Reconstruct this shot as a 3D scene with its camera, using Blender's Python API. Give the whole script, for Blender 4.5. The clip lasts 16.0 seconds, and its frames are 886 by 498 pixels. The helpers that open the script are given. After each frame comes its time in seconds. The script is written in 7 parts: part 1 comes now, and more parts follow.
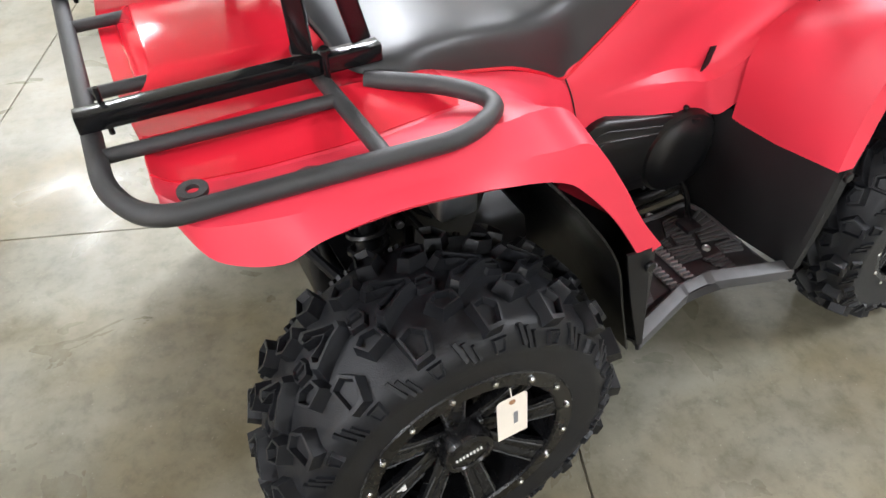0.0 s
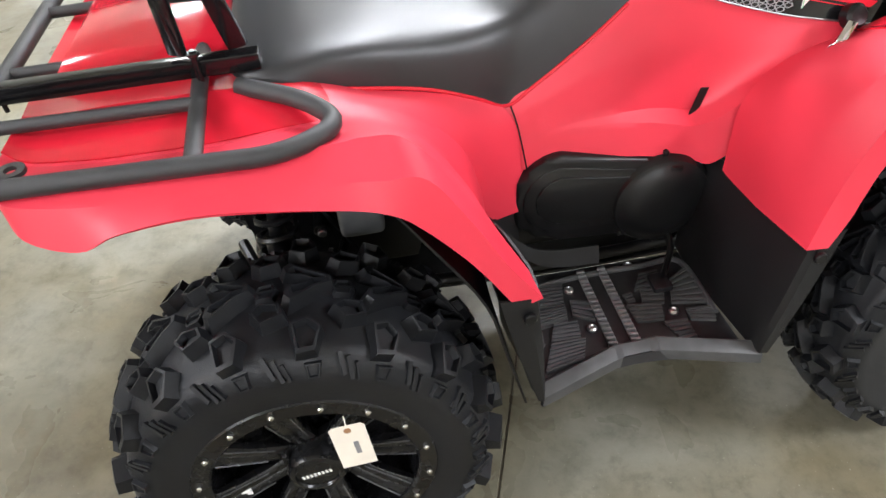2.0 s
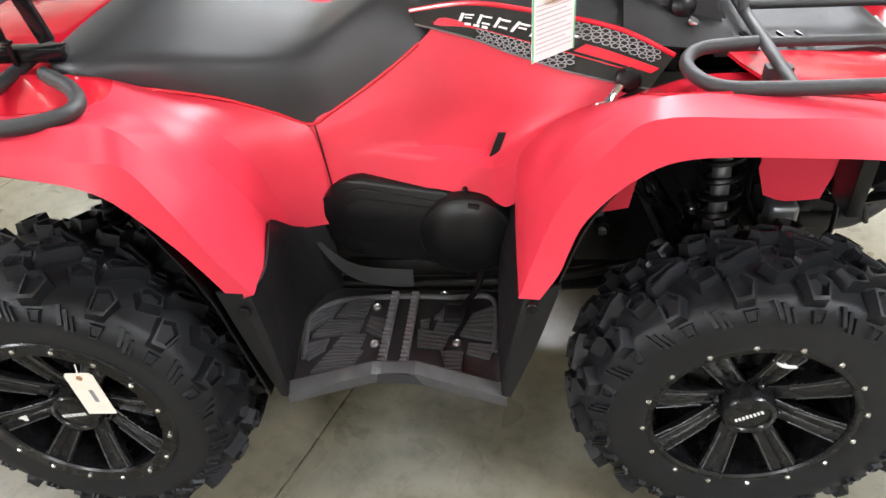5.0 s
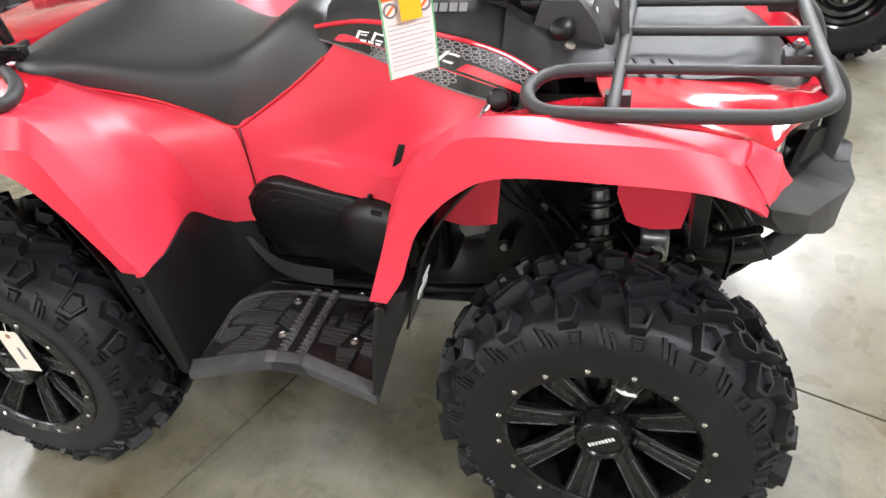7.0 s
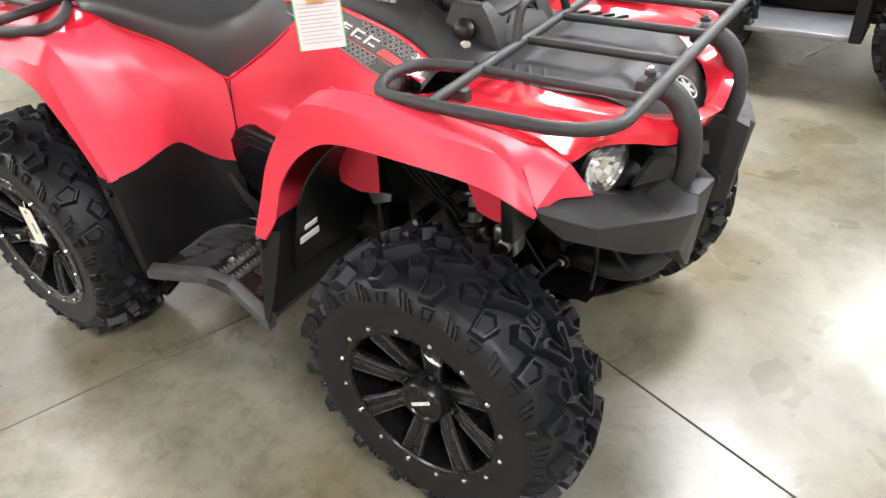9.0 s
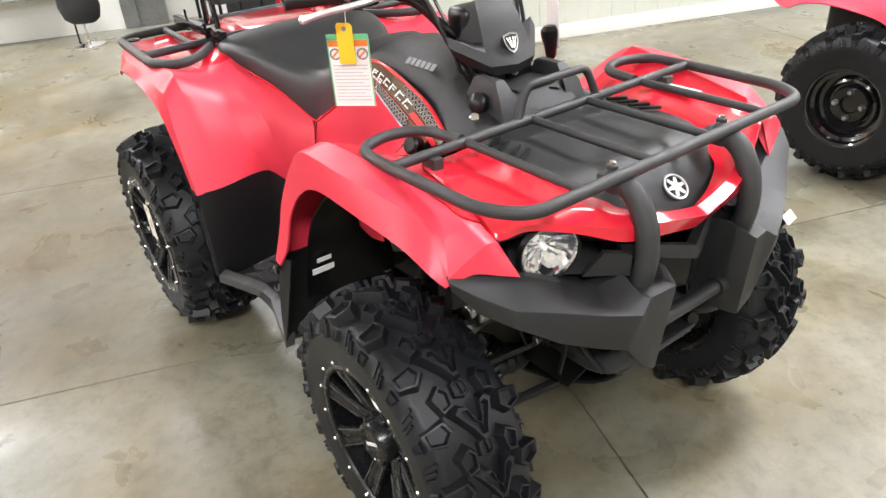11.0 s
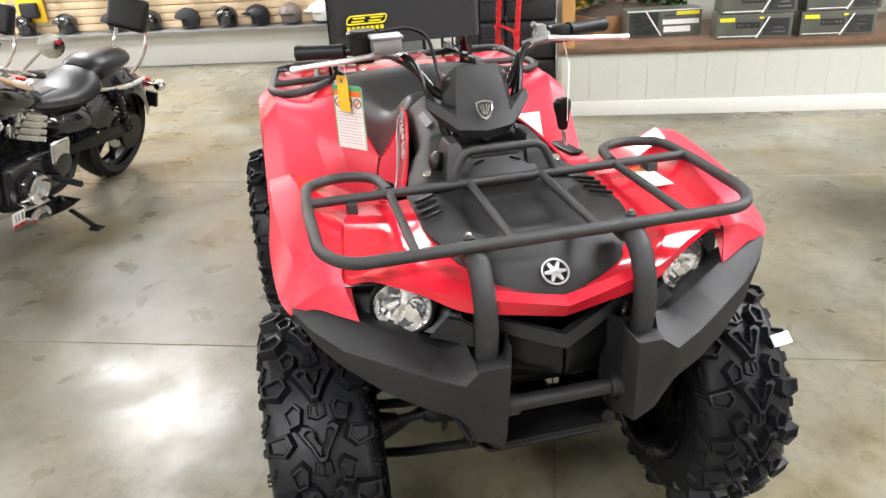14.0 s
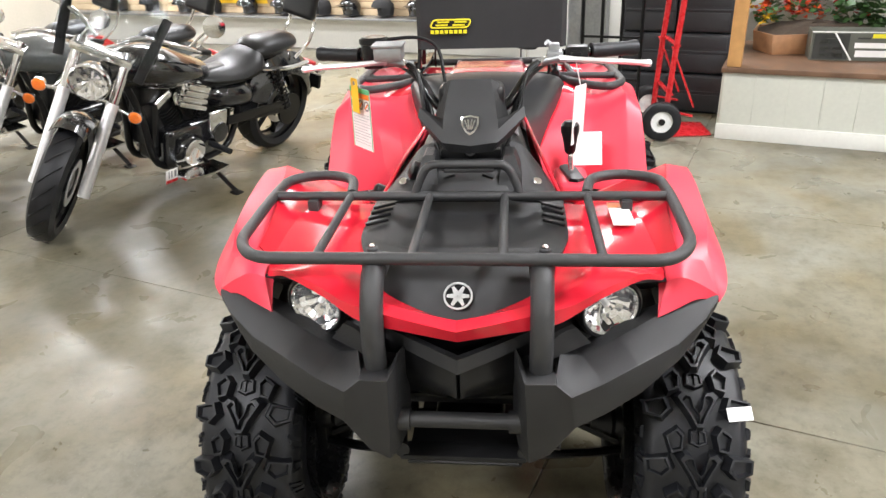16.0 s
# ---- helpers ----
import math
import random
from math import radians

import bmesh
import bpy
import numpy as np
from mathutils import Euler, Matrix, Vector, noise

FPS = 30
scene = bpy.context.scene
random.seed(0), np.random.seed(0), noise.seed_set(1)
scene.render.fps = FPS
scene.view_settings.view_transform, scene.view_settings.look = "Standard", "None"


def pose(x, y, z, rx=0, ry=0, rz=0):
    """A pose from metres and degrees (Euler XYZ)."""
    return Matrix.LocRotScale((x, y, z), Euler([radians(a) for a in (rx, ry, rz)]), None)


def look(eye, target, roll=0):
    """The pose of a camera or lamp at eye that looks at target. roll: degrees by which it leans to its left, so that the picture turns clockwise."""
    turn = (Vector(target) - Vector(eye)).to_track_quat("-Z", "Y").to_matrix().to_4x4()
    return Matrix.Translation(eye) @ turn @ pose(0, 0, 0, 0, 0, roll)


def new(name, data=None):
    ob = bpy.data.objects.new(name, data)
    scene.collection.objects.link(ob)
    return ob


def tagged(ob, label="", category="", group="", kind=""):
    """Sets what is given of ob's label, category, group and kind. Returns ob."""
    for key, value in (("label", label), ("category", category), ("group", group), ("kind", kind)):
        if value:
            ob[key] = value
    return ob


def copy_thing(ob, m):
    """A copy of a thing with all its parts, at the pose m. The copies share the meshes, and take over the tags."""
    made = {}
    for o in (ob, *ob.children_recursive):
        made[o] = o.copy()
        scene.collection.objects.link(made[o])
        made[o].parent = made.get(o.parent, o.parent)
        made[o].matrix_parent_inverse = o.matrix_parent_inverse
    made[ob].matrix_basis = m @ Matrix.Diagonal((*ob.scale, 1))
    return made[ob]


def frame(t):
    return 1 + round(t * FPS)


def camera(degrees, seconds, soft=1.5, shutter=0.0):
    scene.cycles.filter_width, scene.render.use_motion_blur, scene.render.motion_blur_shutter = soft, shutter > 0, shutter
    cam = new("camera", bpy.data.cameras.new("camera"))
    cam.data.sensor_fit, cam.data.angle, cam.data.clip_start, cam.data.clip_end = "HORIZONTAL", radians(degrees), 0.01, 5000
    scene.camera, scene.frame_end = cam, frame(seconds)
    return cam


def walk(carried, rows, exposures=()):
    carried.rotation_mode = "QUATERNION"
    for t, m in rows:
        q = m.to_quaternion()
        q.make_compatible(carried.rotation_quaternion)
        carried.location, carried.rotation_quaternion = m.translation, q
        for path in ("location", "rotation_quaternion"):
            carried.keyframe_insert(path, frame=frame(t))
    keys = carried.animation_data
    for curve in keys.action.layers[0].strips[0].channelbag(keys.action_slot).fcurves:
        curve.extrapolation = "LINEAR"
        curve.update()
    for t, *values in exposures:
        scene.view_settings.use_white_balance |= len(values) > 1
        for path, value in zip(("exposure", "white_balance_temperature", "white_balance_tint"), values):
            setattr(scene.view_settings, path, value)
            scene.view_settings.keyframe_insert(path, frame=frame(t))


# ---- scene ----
cam = camera(64.1, 16.0)
PATH = [
    (0, (-0.927, -1.166, 1.393), (-0.294, 0.166, 0.043), -1.6),
    (0.5, (-0.825, -1.221, 1.386), (-0.348, 0.171, 0.031), -3.2),
    (1, (-0.691, -1.217, 1.36), (-0.314, 0.2, -0.001), -4.2),
    (1.5, (-0.57, -1.217, 1.366), (-0.289, 0.222, 0.005), -4.7),
    (2, (-0.449, -1.268, 1.372), (-0.286, 0.224, 0.049), -5.3),
    (2.5, (-0.33, -1.336, 1.379), (-0.316, 0.197, 0.093), -5.6),
    (3, (-0.232, -1.407, 1.384), (-0.279, 0.155, 0.136), -4.9),
    (3.5, (-0.154, -1.42, 1.379), (-0.234, 0.154, 0.147), -5.0),
    (4, (-0.017, -1.389, 1.367), (-0.134, 0.167, 0.115), -5.0),
    (4.2, (0.035, -1.376, 1.366), (-0.089, 0.169, 0.103), -4.6),
    (6.5, (0.569, -1.404, 1.37), (0.061, 0.144, 0.21), -7.3),
    (7, (0.672, -1.362, 1.362), (0.129, 0.155, 0.177), -7.0),
    (7.5, (0.794, -1.331, 1.365), (0.193, 0.142, 0.152), -6.6),
    (8, (0.984, -1.336, 1.377), (0.248, 0.104, 0.2), -5.7),
    (8.2, (1.059, -1.334, 1.373), (0.259, 0.079, 0.206), -5.5),
    (10.3, (1.453, -1.087, 1.351), (0.242, 0.058, 0.246), -3.7),
    (10.5, (1.505, -1.06, 1.366), (0.229, 0.035, 0.283), -3.7),
    (11, (1.605, -0.999, 1.38), (0.178, -0.016, 0.382), -4.5),
    (11.5, (1.644, -0.921, 1.38), (0.114, -0.03, 0.45), -4.7),
    (12, (1.698, -0.815, 1.395), (0.104, -0.018, 0.487), -3.7),
    (12.5, (1.773, -0.715, 1.403), (0.123, -0.009, 0.519), -4.2),
    (13, (1.891, -0.601, 1.417), (0.166, -0.053, 0.566), -3.4),
    (13.5, (1.978, -0.504, 1.415), (0.231, -0.072, 0.541), -3.4),
    (14, (1.96, -0.406, 1.398), (0.186, -0.059, 0.543), -3.7),
    (14.5, (1.917, -0.283, 1.404), (0.126, -0.058, 0.543), -2.9),
    (15, (1.924, -0.18, 1.411), (0.114, -0.064, 0.568), -3.5),
    (15.5, (1.966, -0.04, 1.417), (0.144, -0.096, 0.593), -3.2),
    (16, (1.994, 0.093, 1.41), (0.189, -0.1, 0.571), -2.2),
]
walk(cam, [(t, look(eye, target, roll)) for t, eye, target, roll in PATH], [(0.0, 0.0, 6250, 10), (4.0, 0.06, 6300, 10), (6.5, 0.08, 6300, 10), (8.0, 0.0, 6400, 10), (11.0, 0.0, 6500, 10), (12.5, -0.10, 6500, 10), (14.5, -0.14, 6500, 10), (16.0, -0.10, 6500, 10)])

# ---- light: a white-lit showroom, ceiling fittings in rows along the room's own axes ----
ROOM = pose(0, 0, 0, 0, 0, -20.0)      # the room stands turned against the quad bike
CEIL = 4.0
world = bpy.data.worlds.new("world")
world.use_nodes = True
world.node_tree.nodes["Background"].inputs[0].default_value = (0.9, 0.95, 1.0, 1)
world.node_tree.nodes["Background"].inputs[1].default_value = 0.03
scene.world = world
LAMP_POWER = 300.0
# some places follow floor reflections; the other lamps are added to balance the light
LAMPS = [(a, b) for a in (-4.4, -0.15, 4.1) for b in (-7.8, -4.3, -0.8, 2.7, 6.2) if (a, b) not in ((-0.15, -4.3), (-0.15, -0.8), (-4.4, 2.7), (4.1, 2.7), (4.1, -4.3))]
for a, b in LAMPS:
    lamp = bpy.data.lights.new("ceiling_lamp", "AREA")
    lamp.shape, lamp.size, lamp.size_y = "RECTANGLE", 0.80, 1.50
    # one lamp at half power keeps the floor behind the quad dark
    lamp.energy, lamp.color = LAMP_POWER * (0.5 if (a, b) == (-4.4, -0.8) else 1.0), (0.975, 0.985, 1.03)
    ob = new("ceiling_lamp", lamp)
    ob.matrix_world = ROOM @ pose(a, b, CEIL - 0.13)
scene.view_settings.exposure = 0.0


# ---- materials ----
def mat(name, base, rough=0.5, metal=0.0, spread=0.12, scale=40.0, bump=0.0, bscale=300.0, coat=0.0, rspread=0.08, spec=0.5, dark=None, big=6.0):
    """A surface with variation at two scales in colour and gloss, and a fine relief."""
    m = bpy.data.materials.new(name)
    m.use_nodes = True
    nt = m.node_tree
    N, L = nt.nodes, nt.links
    b = N["Principled BSDF"]
    co = N.new("ShaderNodeTexCoord")
    n1 = N.new("ShaderNodeTexNoise"); n1.inputs["Scale"].default_value = scale; n1.inputs["Detail"].default_value = 6
    n2 = N.new("ShaderNodeTexNoise"); n2.inputs["Scale"].default_value = big; n2.inputs["Detail"].default_value = 3
    for n in (n1, n2):
        L.new(co.outputs["Object"], n.inputs["Vector"])
    add = N.new("ShaderNodeMath"); add.operation = "ADD"
    L.new(n1.outputs["Fac"], add.inputs[0]); L.new(n2.outputs["Fac"], add.inputs[1])
    ramp = N.new("ShaderNodeMapRange")
    ramp.inputs["From Min"].default_value, ramp.inputs["From Max"].default_value = 0.7, 1.3
    L.new(add.outputs[0], ramp.inputs["Value"])
    mix = N.new("ShaderNodeMix"); mix.data_type = "RGBA"
    lo = dark or tuple(c * (1 - spread) for c in base)
    hi = tuple(min(1, c * (1 + spread)) for c in base)
    mix.inputs["A"].default_value, mix.inputs["B"].default_value = (*lo, 1), (*hi, 1)
    L.new(ramp.outputs["Result"], mix.inputs["Factor"])
    L.new(mix.outputs["Result"], b.inputs["Base Color"])
    rr = N.new("ShaderNodeMapRange")
    rr.inputs["To Min"].default_value, rr.inputs["To Max"].default_value = max(0.02, rough - rspread), min(1, rough + rspread)
    L.new(n1.outputs["Fac"], rr.inputs["Value"]); L.new(rr.outputs["Result"], b.inputs["Roughness"])
    b.inputs["Metallic"].default_value = metal
    b.inputs["Coat Weight"].default_value = coat
    b.inputs["Coat Roughness"].default_value = 0.12
    b.inputs["Specular IOR Level"].default_value = spec
    if bump:
        n3 = N.new("ShaderNodeTexNoise"); n3.inputs["Scale"].default_value = bscale; n3.inputs["Detail"].default_value = 4
        L.new(co.outputs["Object"], n3.inputs["Vector"])
        bp = N.new("ShaderNodeBump"); bp.inputs["Strength"].default_value = bump; bp.inputs["Distance"].default_value = 0.002
        L.new(n3.outputs["Fac"], bp.inputs["Height"]); L.new(bp.outputs["Normal"], b.inputs["Normal"])
    return m


def glow(name, color, strength):
    m = bpy.data.materials.new(name)
    m.use_nodes = True
    b = m.node_tree.nodes["Principled BSDF"]
    b.inputs["Base Color"].default_value = (*color, 1)
    b.inputs["Emission Color"].default_value = (*color, 1)
    b.inputs["Emission Strength"].default_value = strength
    return m


def glass(name, tint=(1, 1, 1), rough=0.02):
    m = bpy.data.materials.new(name)
    m.use_nodes = True
    b = m.node_tree.nodes["Principled BSDF"]
    b.inputs["Base Color"].default_value = (*tint, 1)
    b.inputs["Transmission Weight"].default_value = 1.0
    b.inputs["Roughness"].default_value = rough
    b.inputs["IOR"].default_value = 1.45
    return m


def concrete():
    """Sealed, stained concrete: clouds of olive, grey and ochre, pale scuffs, dark flecks, uneven gloss."""
    m = bpy.data.materials.new("sealed_concrete")
    m.use_nodes = True
    nt = m.node_tree
    N, L = nt.nodes, nt.links
    b = N["Principled BSDF"]
    co = N.new("ShaderNodeTexCoord")

    def noise_at(scale, detail, dist=0.0, rough=0.5):
        n = N.new("ShaderNodeTexNoise")
        n.inputs["Scale"].default_value, n.inputs["Detail"].default_value = scale, detail
        n.inputs["Distortion"].default_value, n.inputs["Roughness"].default_value = dist, rough
        L.new(co.outputs["Object"], n.inputs["Vector"])
        return n

    def ramp(src, stops):
        r = N.new("ShaderNodeValToRGB")
        while len(r.color_ramp.elements) < len(stops):
            r.color_ramp.elements.new(0.5)
        for e, (p, c) in zip(r.color_ramp.elements, stops):
            e.position, e.color = p, (*c, 1)
        L.new(src.outputs["Fac"], r.inputs["Fac"])
        return r

    def blend(kind, a, bb, fac):
        x = N.new("ShaderNodeMix"); x.data_type = "RGBA"; x.blend_type = kind
        L.new(a.outputs[0] if a.bl_idname != "ShaderNodeMix" else a.outputs["Result"], x.inputs["A"])
        L.new(bb.outputs[0], x.inputs["B"])
        x.inputs["Factor"].default_value = fac
        return x
    cloud = ramp(noise_at(0.8, 4, 0.3, 0.5), [(0.28, (0.106, 0.099, 0.074)), (0.46, (0.176, 0.168, 0.134)), (0.60, (0.238, 0.228, 0.188)), (0.75, (0.31, 0.298, 0.258))])
    ochre = ramp(noise_at(1.7, 5, 0.5), [(0.30, (0.88, 0.76, 0.52)), (0.48, (0.97, 0.93, 0.83)), (0.72, (0.97, 1.0, 1.02))])
    fine = ramp(noise_at(19, 9, 0.2, 0.72), [(0.30, (0.62, 0.61, 0.58)), (0.50, (0.95, 0.95, 0.94)), (0.70, (1.06, 1.06, 1.06))])
    fleck = ramp(noise_at(150, 3, 0.0), [(0.24, (0.5, 0.48, 0.44)), (0.33, (1, 1, 1)), (1.0, (1, 1, 1))])
    mottle = ramp(noise_at(5.5, 7, 0.2, 0.62), [(0.26, (0.60, 0.58, 0.50)), (0.50, (0.94, 0.935, 0.92)), (0.74, (1.06, 1.06, 1.05))])
    x = blend("MULTIPLY", cloud, ochre, 1.0)
    x = blend("MULTIPLY", x, mottle, 1.0)
    x = blend("MULTIPLY", x, fine, 0.9)
    x = blend("MULTIPLY", x, fleck, 0.5)
    pale = ramp(noise_at(3.4, 9, 0.4, 0.68), [(0.46, (0, 0, 0)), (0.66, (0.035, 0.035, 0.032)), (0.88, (0.12, 0.118, 0.106))])
    x = blend("ADD", x, pale, 0.6)
    speck = ramp(noise_at(160, 2, 0.0), [(0.70, (0, 0, 0)), (0.76, (0.20, 0.20, 0.19)), (0.85, (0.40, 0.40, 0.38))])
    x = blend("ADD", x, speck, 0.6)
    L.new(x.outputs["Result"], b.inputs["Base Color"])
    rr = N.new("ShaderNodeMapRange")
    rr.inputs["From Min"].default_value, rr.inputs["From Max"].default_value = 0.3, 0.7
    rr.inputs["To Min"].default_value, rr.inputs["To Max"].default_value = 0.22, 0.46
    L.new(noise_at(4.0, 6, 0.6).outputs["Fac"], rr.inputs["Value"])
    L.new(rr.outputs["Result"], b.inputs["Roughness"])
    bp = N.new("ShaderNodeBump")
    bp.inputs["Strength"].default_value, bp.inputs["Distance"].default_value = 0.10, 0.004
    L.new(noise_at(55, 6).outputs["Fac"], bp.inputs["Height"])
    L.new(bp.outputs["Normal"], b.inputs["Normal"])
    return m


M_FLOOR = concrete()
M_JOINT = mat("joint_filler", (0.14, 0.115, 0.08), 0.7, spread=0.3)
M_RED = mat("red_plastic", (0.70, 0.038, 0.068), 0.42, spread=0.04, scale=9, bump=0.05, bscale=700, coat=0.0, rspread=0.05, big=2, spec=0.45)
M_RED_GLOSS = mat("glossy_red_plastic", (0.64, 0.016, 0.034), 0.16, spread=0.04, scale=9, bump=0.02, bscale=200, coat=0.3, rspread=0.04, big=2)
M_BLACK = mat("grained_black_plastic", (0.008, 0.008, 0.0085), 0.46, spread=0.2, bump=0.25, bscale=900, spec=0.32)
M_BLACK_DEEP = mat("black_enamel", (0.004, 0.004, 0.0045), 0.32, spread=0.2, bump=0.05, spec=0.35)
M_GREY = mat("dark_grey_plastic", (0.0135, 0.0135, 0.0142), 0.45, spread=0.25, bump=0.35, bscale=1100, spec=0.45)
M_RACK = mat("wrinkle_black_steel", (0.026, 0.0262, 0.027), 0.45, spread=0.12, bump=0.35, bscale=1400)
M_BAR = mat("gloss_black_steel", (0.006, 0.006, 0.0065), 0.14, spread=0.2, bump=0.03, spec=0.4)
M_SEAT = mat("black_vinyl", (0.024, 0.0245, 0.026), 0.41, spread=0.08, bump=0.10, bscale=1200, rspread=0.02)
M_BOARD = mat("foot_board_plastic", (0.022, 0.022, 0.024), 0.40, spread=0.25, bump=0.2, bscale=500, spec=0.4)
# paler than M_BOARD: the ribs' glossy highlights are put into the base colour
M_TREAD = mat("scuffed_black_plastic", (0.075, 0.076, 0.080), 0.36, spread=0.2, bump=0.2, bscale=500, spec=0.45)
M_LEATHER = mat("black_leather", (0.005, 0.005, 0.0055), 0.36, spread=0.2, bump=0.2, bscale=700, spec=0.36)
M_HEX = mat("grey_print", (0.20, 0.20, 0.205), 0.5)
M_FILLWALL = mat("tan_painted_wall", (0.46, 0.44, 0.38), 0.6, spread=0.06, bump=0.06, bscale=120, big=2)
M_COVER = mat("smooth_black_plastic", (0.007, 0.007, 0.0075), 0.36, spread=0.15, bump=0.05, rspread=0.02, spec=0.42)
M_SCUFF = mat("worn_grey_plastic", (0.055, 0.055, 0.057), 0.46, spread=0.35, scale=30, bump=0.2, bscale=400)
M_SERR = mat("worn_serrated_steel", (0.34, 0.34, 0.35), 0.38, metal=0.5, spread=0.3, scale=60)
M_PRINT = mat("pale_grey_print", (0.42, 0.42, 0.43), 0.6)
M_RUBBER = mat("black_rubber", (0.0085, 0.0090, 0.0108), 0.44, spread=0.35, scale=25, bump=0.3, bscale=500, spec=0.34)
M_RIM = mat("satin_black_alloy", (0.006, 0.006, 0.0065), 0.27, spread=0.15, bump=0.04, spec=0.42)
M_MILL = mat("milled_grey_edge", (0.13, 0.13, 0.135), 0.35, metal=0.6, spread=0.15)
M_CHROME = mat("chrome", (0.80, 0.80, 0.81), 0.10, metal=1.0, spread=0.05, rspread=0.05)
M_POLISH = mat("polished_alloy", (0.78, 0.78, 0.79), 0.34, metal=0.75, spread=0.08)
M_STEEL = mat("zinc_steel", (0.55, 0.55, 0.56), 0.32, metal=1.0, spread=0.15)
M_ALU = mat("cast_aluminium", (0.34, 0.35, 0.36), 0.42, metal=0.9, spread=0.15, bump=0.15)
M_WHITE = mat("white_paint", (0.74, 0.73, 0.69), 0.55, spread=0.04, bump=0.06, bscale=120, big=2)
M_CREAM = mat("cream_siding", (0.49, 0.495, 0.435), 0.5, spread=0.05, bump=0.06, bscale=90, big=1.5)
M_TRIM = mat("white_trim", (0.66, 0.655, 0.61), 0.45, spread=0.04)
M_CEIL = mat("white_ceiling", (0.82, 0.82, 0.80), 0.8, spread=0.04)
M_PAPER = mat("cream_card", (0.80, 0.73, 0.63), 0.75, spread=0.05)
M_LABEL = mat("white_label", (0.78, 0.77, 0.75), 0.55, spread=0.03)
M_INK = mat("grey_print", (0.20, 0.20, 0.21), 0.6)
M_YELLOW = mat("yellow_card", (0.85, 0.52, 0.02), 0.5, spread=0.05)
M_YELPRINT = mat("yellow_print", (0.75, 0.66, 0.02), 0.5, spread=0.05)
M_ORANGE = mat("orange_print", (0.80, 0.20, 0.03), 0.5)
M_GREEN = mat("green_print", (0.12, 0.50, 0.24), 0.5)
M_AMBER = mat("amber_lens", (0.85, 0.18, 0.02), 0.15, coat=0.5)
M_WOODLEDGE = mat("brown_wood_ledge", (0.135, 0.074, 0.042), 0.45, spread=0.25, scale=12, bump=0.1)
M_PINE = mat("varnished_pine", (0.50, 0.27, 0.10), 0.42, spread=0.18, scale=14, bump=0.08)
M_SLAT = mat("maple_slatwall", (0.62, 0.47, 0.30), 0.42, spread=0.10, scale=10)
M_CRATE = mat("crate_wood", (0.33, 0.17, 0.08), 0.6, spread=0.25, scale=18, bump=0.15)
M_TRUCKRED = mat("red_enamel", (0.50, 0.015, 0.02), 0.28, spread=0.08)
M_CLOTH = mat("black_canvas", (0.018, 0.018, 0.019), 0.85, spread=0.2, scale=90, bump=0.5, bscale=800)
M_CASE = mat("black_moulded_case", (0.020, 0.021, 0.024), 0.45, spread=0.2, bump=0.15)
M_CARTON = mat("grey_green_carton", (0.095, 0.10, 0.082), 0.35, spread=0.15, scale=8)
M_CARTON_DARK = mat("dark_carton", (0.03, 0.032, 0.03), 0.35, spread=0.2, scale=8)
M_LEAF = mat("green_leaf", (0.05, 0.12, 0.03), 0.5, spread=0.4)
M_PETAL = mat("orange_red_petal", (0.75, 0.10, 0.02), 0.5, spread=0.3)
M_MOSS = mat("brown_moss", (0.060, 0.042, 0.028), 0.9, spread=0.4, scale=60, bump=0.8)
M_GLASS = glass("clear_lens", rough=0.0)
M_GLASS.node_tree.nodes["Principled BSDF"].inputs["IOR"].default_value = 1.12
M_SHIELD = glass("smoked_screen", (0.75, 0.78, 0.80), 0.03)
M_SHIELD.node_tree.nodes["Principled BSDF"].inputs["IOR"].default_value = 1.2
M_REFLECT = mat("faceted_reflector", (0.86, 0.86, 0.88), 0.07, metal=0.95, spread=0.05)
M_BIKE = mat("gloss_black_paint", (0.008, 0.008, 0.009), 0.08, spread=0.1, coat=0.6)
M_GREYPAINT = mat("metallic_grey_paint", (0.13, 0.14, 0.14), 0.22, metal=0.4, coat=0.5)
M_LAMPFACE = glow("lamp_diffuser", (1.0, 0.97, 0.92), 3.0)
M_HELM_GREY = mat("brown_grey_paint", (0.13, 0.105, 0.09), 0.4)
M_SHIRT = mat("pale_blue_cloth", (0.45, 0.50, 0.62), 0.85)
M_WHEELWHITE = mat("white_wheel", (0.72, 0.72, 0.70), 0.35)


# ---- mesh tools ----
def part(name, bm, material, parent=None, label="", sharp=38, kind="", category=""):
    """Links a bmesh as one mesh object, under a thing or a part."""
    me = bpy.data.meshes.new(name)
    bmesh.ops.recalc_face_normals(bm, faces=bm.faces)
    bm.to_mesh(me)
    bm.free()
    me.polygons.foreach_set("use_smooth", [True] * len(me.polygons))
    me.set_sharp_from_angle(angle=radians(sharp))
    me.materials.append(material)
    ob = new(name, me)
    if parent is not None:
        ob.parent = parent
    return tagged(ob, label, category, "", kind)


def thing(name, label, category, m=None, group=""):
    ob = new(name)
    ob.empty_display_size = 0.1
    if m is not None:
        ob.matrix_world = m
    return tagged(ob, label, category, group)


def share(name, ob, m, parent, label=""):
    """Another object on the same mesh."""
    o = new(name, ob.data)
    o.parent = parent
    o.matrix_local = m
    return tagged(o, label)


def merge(*parts):
    bm = bmesh.new()
    for p in parts:
        me = bpy.data.meshes.new("tmp")
        p.to_mesh(me)
        p.free()
        bm.from_mesh(me)
        bpy.data.meshes.remove(me)
    return bm


def move(bm, m):
    bmesh.ops.transform(bm, matrix=m, verts=bm.verts)
    return bm


